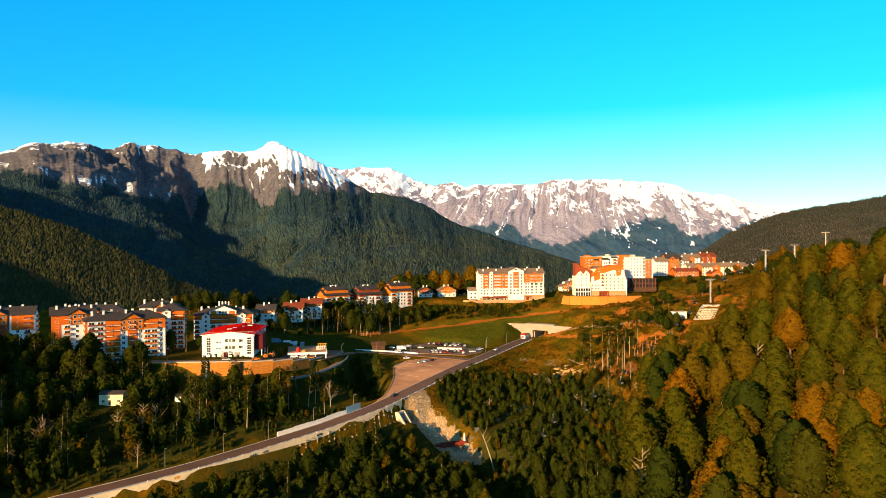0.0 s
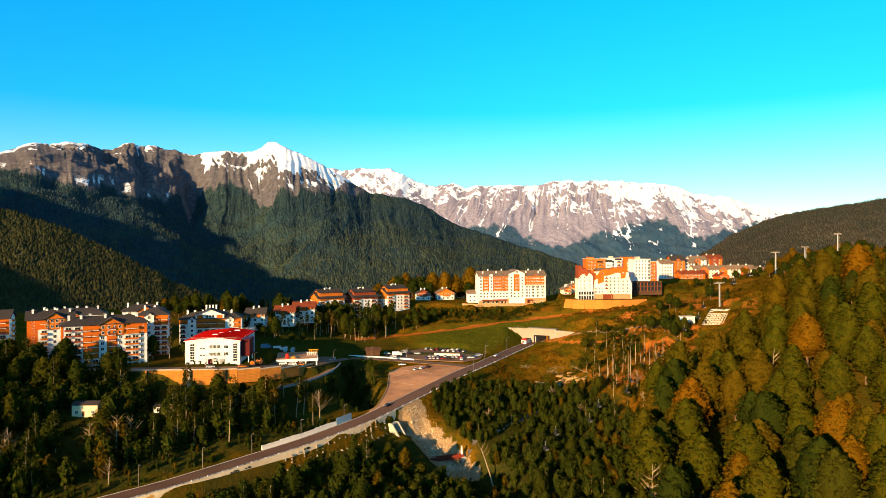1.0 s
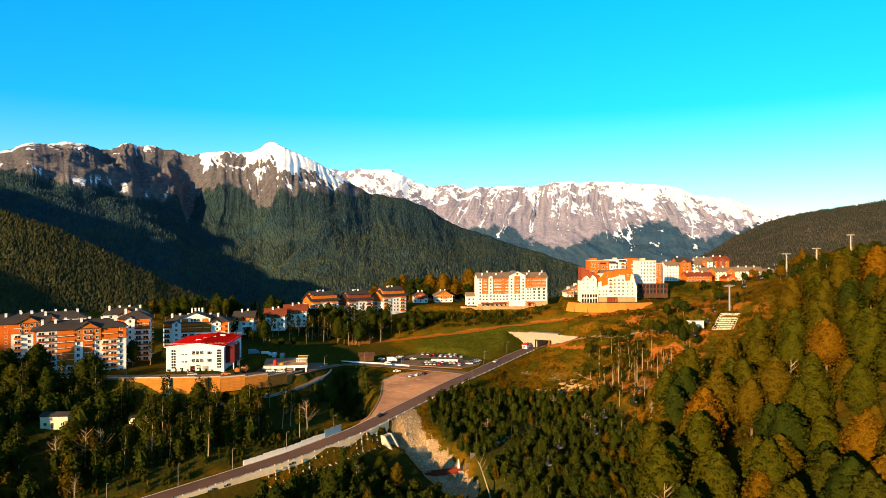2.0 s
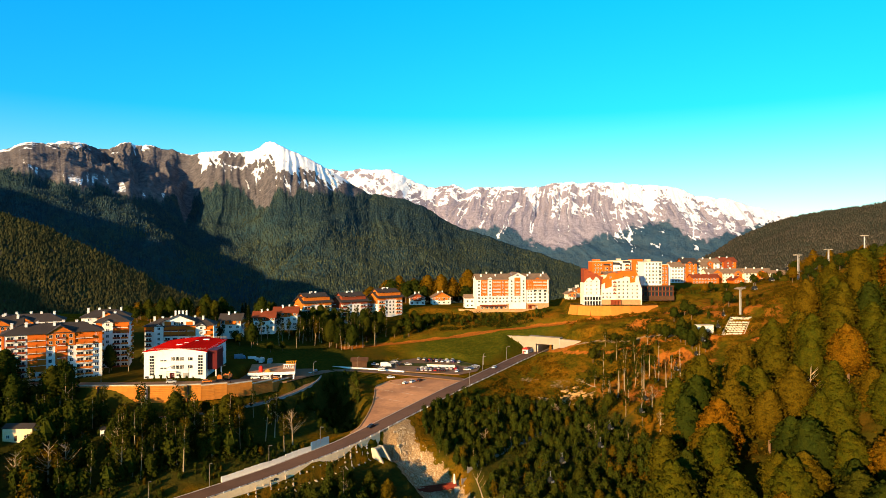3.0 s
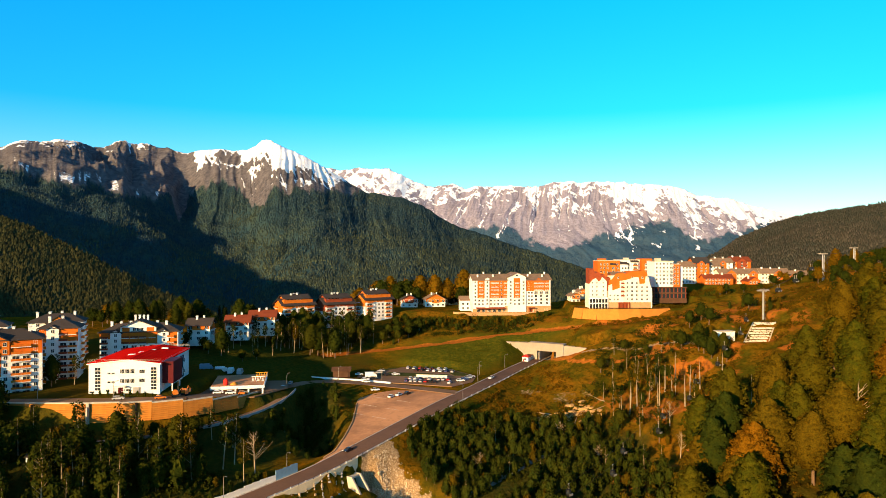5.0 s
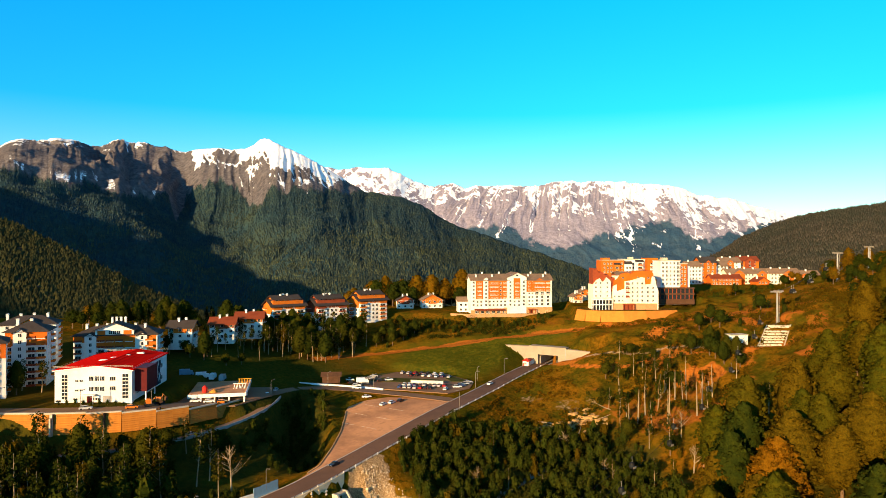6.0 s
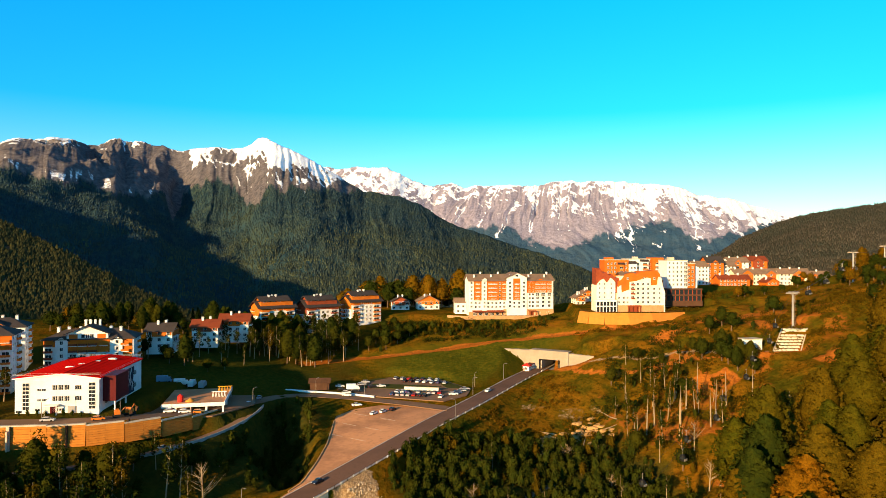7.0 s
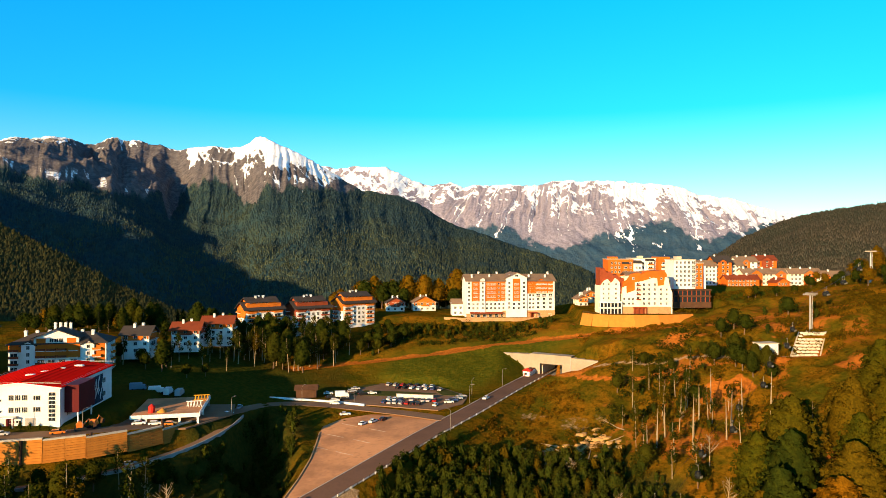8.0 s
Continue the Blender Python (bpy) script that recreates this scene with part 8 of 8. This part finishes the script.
wood([(-170, 318), (-90, 318), (-62, 345), (-66, 372), (-100, 346), (-170, 340)], 15, [("slender birch", 3), ("bare tree", 0.7), ("olive birch", 2), ("round tree", 1)], (0.55, 0.85))
wood([(-228, 316), (-150, 324), (-138, 340), (-180, 344), (-228, 346)], 9.5, [("green beech", 2.5), ("slender birch", 3), ("round tree", 1)], (0.95, 1.25), lambda x, y: math.hypot(x + 154, y - 306) > 12)
for k, (x, y) in enumerate([(-216 + 7.2 * i, 339 + 4 * ((i * 5) % 3 - 1)) for i in range(0, 9, 2)] + [(-157, 378), (-150, 383), (-144, 389), (-160, 386)]):
    plant(("slender birch", "green beech", "slender birch", "round tree")[k % 4], x, y, (1.2, 0.85, 1.1, 0.9)[k % 4] if k < 5 else 0.75)
wood([(-150, 296), (-92, 298), (-60, 326), (-70, 344), (-100, 340), (-132, 334)], 12.5, [("slender birch", 4), ("green beech", 0.6), ("olive birch", 1)], (0.8, 1.1), lambda x, y: math.hypot(x + 154, y - 304) > 12 and math.hypot(x + 128, y - 318) > 8)
# the dark gully
wood([(-72, 350), (-42, 350), (-34, 372), (-36, 408), (-46, 432), (-58, 424), (-66, 400)], 6.0, [("sapling", 5)], (0.4, 0.9), lambda x, y: x < -33 or y < 366, clear=9)
wood([(-210, 296), (-150, 300), (-120, 318), (-112, 322), (-200, 330)], 9.0, [("green beech", 2), ("slender birch", 3), ("round tree", 1)], (0.55, 0.8), lambda x, y: math.hypot(x + 154, y - 306) > 11)
wood([(84, 404), (130, 404), (132, 446), (110, 468), (92, 446)], 9.5, [("round tree", 1), ("slender birch", 3.5), ("sapling", 2)], (0.5, 0.72), open_ground)
# the grove below the chalets
wood([(-104, 486), (-52, 484), (-34, 512), (-34, 548), (-70, 540), (-106, 520)], 6.3, [("slender birch", 3.5), ("green beech", 1.5), ("round tree", 1), ("olive birch", 1)], (0.75, 1.0))
wood([(-34, 512), (-10, 520), (0, 560), (-24, 556)], 7.5, [("round tree", 2), ("sapling", 2)], (0.6, 0.8))
wood([(-16, 534), (40, 546), (76, 548), (92, 560), (60, 568), (20, 566), (-12, 566)], 4.2, [("sapling", 3), ("olive sapling", 1.2)], (0.35, 0.8), lambda x, y: fbm(np.array([x / 8]), np.array([y / 8]), 3, 15)[0] > 0.42, jitter=0.8)
# behind the houses
wood([(-146, 440), (-96, 446), (-84, 478), (-100, 486), (-118, 462), (-146, 452)], 8.5, [("slender birch", 2), ("round tree", 2), ("green beech", 0.7)], (0.5, 0.8))
wood([(-230, 520), (-150, 530), (-120, 560), (-110, 600), (-230, 600)], 12, [("far round tree", 2), ("far golden tree", 1), ("spruce", 2), ("green beech", 2)], (0.8, 1.1))
wood([(-62, 634), (30, 634), (30, 662), (-62, 662)], 7.5, [("far golden tree", 2.2), ("far round tree", 3), ("copper beech", 0.5)], (1.25, 1.75))
wood([(176, 560), (210, 556), (262, 548), (268, 575), (240, 580)], 10, [("far round tree", 2), ("sapling", 2), ("far golden tree", 1)], (0.5, 0.75))

wood([(-280, 240), (-170, 222), (-150, 246), (-70, 322), (-100, 332), (-170, 322), (-280, 330)], 4.6, [("sapling", 3), ("olive sapling", 0.4)], (1.0, 2.0),
     lambda x, y: along(ROAD, np.array([x]), np.array([y]))[2][0] < 0 and math.hypot(x + 154, y - 300) > 9)
wood([(-210, 190), (-165, 226), (-122, 258), (-82, 293), (-58, 317), (-36, 344), (-66, 328), (-100, 300), (-150, 262), (-220, 230)], 3.4, [("sapling", 5), ("olive sapling", 1)], (0.25, 0.6),
     lambda x, y: along(ROAD, np.array([x]), np.array([y]))[2][0] < 0, jitter=0.8, clear=7)
join_mass("far round tree", "far_trees", "dark green trees on the crest behind")
join_mass("far golden tree", "far_golden_trees", "golden-brown trees on the crest behind")
join_mass("sapling", "young_trees", "dense dark green young trees on the slope")
join_mass("olive sapling", "young_olive_trees", "olive young trees on the slope")

# bushes, built as one mass of leaf sprays
def bushes(name, label, outlines, n, mat, size=0.42, tall=(0.6, 1.6), seed=3):
    g = np.random.RandomState(seed)
    lobes = []
    while len(lobes) < n:
        o = outlines[g.randint(len(outlines))]
        xs, ys = [q[0] for q in o], [q[1] for q in o]
        x, y = g.uniform(min(xs), max(xs), 40), g.uniform(min(ys), max(ys), 40)
        ok = (outside(o, x, y) < 0) & (along(ROAD, x, y)[0] > 6.8) & ~((along(ROAD, x, y)[2] < 0) & (along(ROAD, x, y)[0] < 36) & (y > 350) & (y < 440)) & (along(SIDE_ROAD, x, y)[0] > 5) & (along(LANE, x, y)[0] > 3.6) & (fbm(x / 9, y / 9, 3, seed) > 0.44)
        zs = ground(x, y)
        for k in range(40):
            if ok[k]:
                r = g.uniform(*tall)
                lobes.append(((x[k], y[k], zs[k] + r * 0.55), (r * g.uniform(0.8, 1.3), r * g.uniform(0.8, 1.3), r)))
    me = leaf_mesh(name, lobes[:n], n * 26, size, mat, seed, False)
    tagged(new(name, me), label, "bushes", kind="stuff")


bushes("bushes", "dark green bushes on the slopes", [[(-20, 528), (70, 540), (100, 560), (60, 570), (-10, 572)], [(60, 410), (130, 440), (150, 500), (100, 470)], [(-60, 355), (-30, 360), (-40, 420), (-62, 410)],
       [(0, 352), (80, 360), (90, 400), (20, 398)], [(-180, 230), (-50, 330), (-170, 344), (-200, 280)], [(-190, 336), (-128, 338), (-102, 345), (-80, 362), (-74, 356), (-98, 334), (-190, 328)]], 1900, LEAF_DARK, seed=3)
bushes("olive_bushes", "olive bushes on the slopes", [[(80, 380), (140, 400), (200, 480), (160, 520), (110, 460)], [(80, 250), (240, 250), (230, 460), (120, 390)],
       [(180, 430), (260, 470), (250, 540), (190, 500)], [(150, 540), (260, 550), (250, 610), (200, 600)]], 1700, LEAF_OLIVE, seed=8)
bushes("brown_scrub", "orange-brown dry scrub on the hillside", [[(60, 525), (150, 505), (190, 530), (120, 530)], [(100, 380), (150, 400), (190, 480), (120, 470)], [(20, 402), (60, 470), (70, 480), (90, 410)],
       [(100, 300), (240, 330), (220, 420), (120, 380)]], 1000, LEAF_GOLD, 0.34, (0.4, 1.0), seed=13)


# far conifers, so that the nearer mountainsides read as woods
def far_wood(name, label, X, Y, Z, rock, n, tall, wide, mat, seed, low=0.0, high=0.75, span_=(0.0, 1.0)):
    g = np.random.RandomState(seed)
    rows_, cols_ = X.shape
    fi = g.uniform(low, high, n) * (rows_ - 5)
    fj = g.uniform(*span_, n) * (cols_ - 2)
    i, j = fi.astype(int), fj.astype(int)
    a, b_ = (fi - i), (fj - j)

    def lerp(A):
        return (A[i, j] * (1 - b_) + A[i, j + 1] * b_) * (1 - a) + (A[i + 1, j] * (1 - b_) + A[i + 1, j + 1] * b_) * a
    keep = lerp(rock) < 0.4
    p = np.stack([lerp(X), lerp(Y), lerp(Z)], 1)[keep]
    m = len(p)
    h = tall * g.uniform(0.5, 1.2, m)
    r = wide * g.uniform(0.6, 1.3, m)
    ang = g.uniform(0, 6.28, m)
    v = [p + np.stack([r * np.cos(ang + k * 1.571), r * np.sin(ang + k * 1.571), h * -0.1], 1) for k in range(4)]
    v += [p + np.stack([r * 0 + g.normal(0, 0.3, m), r * 0, h], 1)]
    V = np.stack(v, 1).reshape(-1, 3)
    o = np.arange(m)[:, None] * 5
    F = np.concatenate([o + [k, (k + 1) % 4, 4] for k in range(4)], 0)
    me = bpy.data.meshes.new(name)
    me.vertices.add(len(V))
    me.vertices.foreach_set("co", V.astype(np.float32).ravel())
    me.loops.add(F.size)
    me.loops.foreach_set("vertex_index", F.ravel().astype(np.int32))
    me.polygons.add(len(F))
    me.polygons.foreach_set("loop_start", np.arange(0, F.size, 3, dtype=np.int32))
    me.materials.append(mat)
    me.update(calc_edges=True)
    tagged(new(name, me), label, "forest", kind="stuff")


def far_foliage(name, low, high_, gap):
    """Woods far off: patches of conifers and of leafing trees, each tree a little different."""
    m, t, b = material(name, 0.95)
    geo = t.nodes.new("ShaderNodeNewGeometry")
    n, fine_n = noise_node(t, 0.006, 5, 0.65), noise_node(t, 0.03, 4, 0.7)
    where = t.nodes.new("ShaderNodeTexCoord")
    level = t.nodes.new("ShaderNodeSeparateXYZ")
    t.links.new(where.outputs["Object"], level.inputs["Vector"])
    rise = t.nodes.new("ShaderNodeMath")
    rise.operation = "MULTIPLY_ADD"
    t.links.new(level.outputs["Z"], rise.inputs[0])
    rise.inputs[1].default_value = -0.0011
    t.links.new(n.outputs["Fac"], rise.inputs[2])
    col = mix(t, ramp(t, rise.outputs[0], 0.22, 0.54), low, high_)      # leafing trees low down, conifers high up; in FAR_WOOD their blue is painted haze
    # gap darkens noise blotches, and single trees by a random amount
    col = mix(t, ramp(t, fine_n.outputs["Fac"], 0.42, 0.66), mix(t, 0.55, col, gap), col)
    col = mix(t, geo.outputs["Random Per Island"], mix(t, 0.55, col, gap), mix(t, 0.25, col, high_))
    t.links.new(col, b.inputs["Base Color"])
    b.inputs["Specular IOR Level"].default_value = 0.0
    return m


# FAR_WOOD's first tone holds the blue of distance haze
FAR_WOOD = far_foliage("hazed_far_forest", (0.026, 0.057, 0.076), (0.082, 0.094, 0.042), (0.013, 0.031, 0.045))
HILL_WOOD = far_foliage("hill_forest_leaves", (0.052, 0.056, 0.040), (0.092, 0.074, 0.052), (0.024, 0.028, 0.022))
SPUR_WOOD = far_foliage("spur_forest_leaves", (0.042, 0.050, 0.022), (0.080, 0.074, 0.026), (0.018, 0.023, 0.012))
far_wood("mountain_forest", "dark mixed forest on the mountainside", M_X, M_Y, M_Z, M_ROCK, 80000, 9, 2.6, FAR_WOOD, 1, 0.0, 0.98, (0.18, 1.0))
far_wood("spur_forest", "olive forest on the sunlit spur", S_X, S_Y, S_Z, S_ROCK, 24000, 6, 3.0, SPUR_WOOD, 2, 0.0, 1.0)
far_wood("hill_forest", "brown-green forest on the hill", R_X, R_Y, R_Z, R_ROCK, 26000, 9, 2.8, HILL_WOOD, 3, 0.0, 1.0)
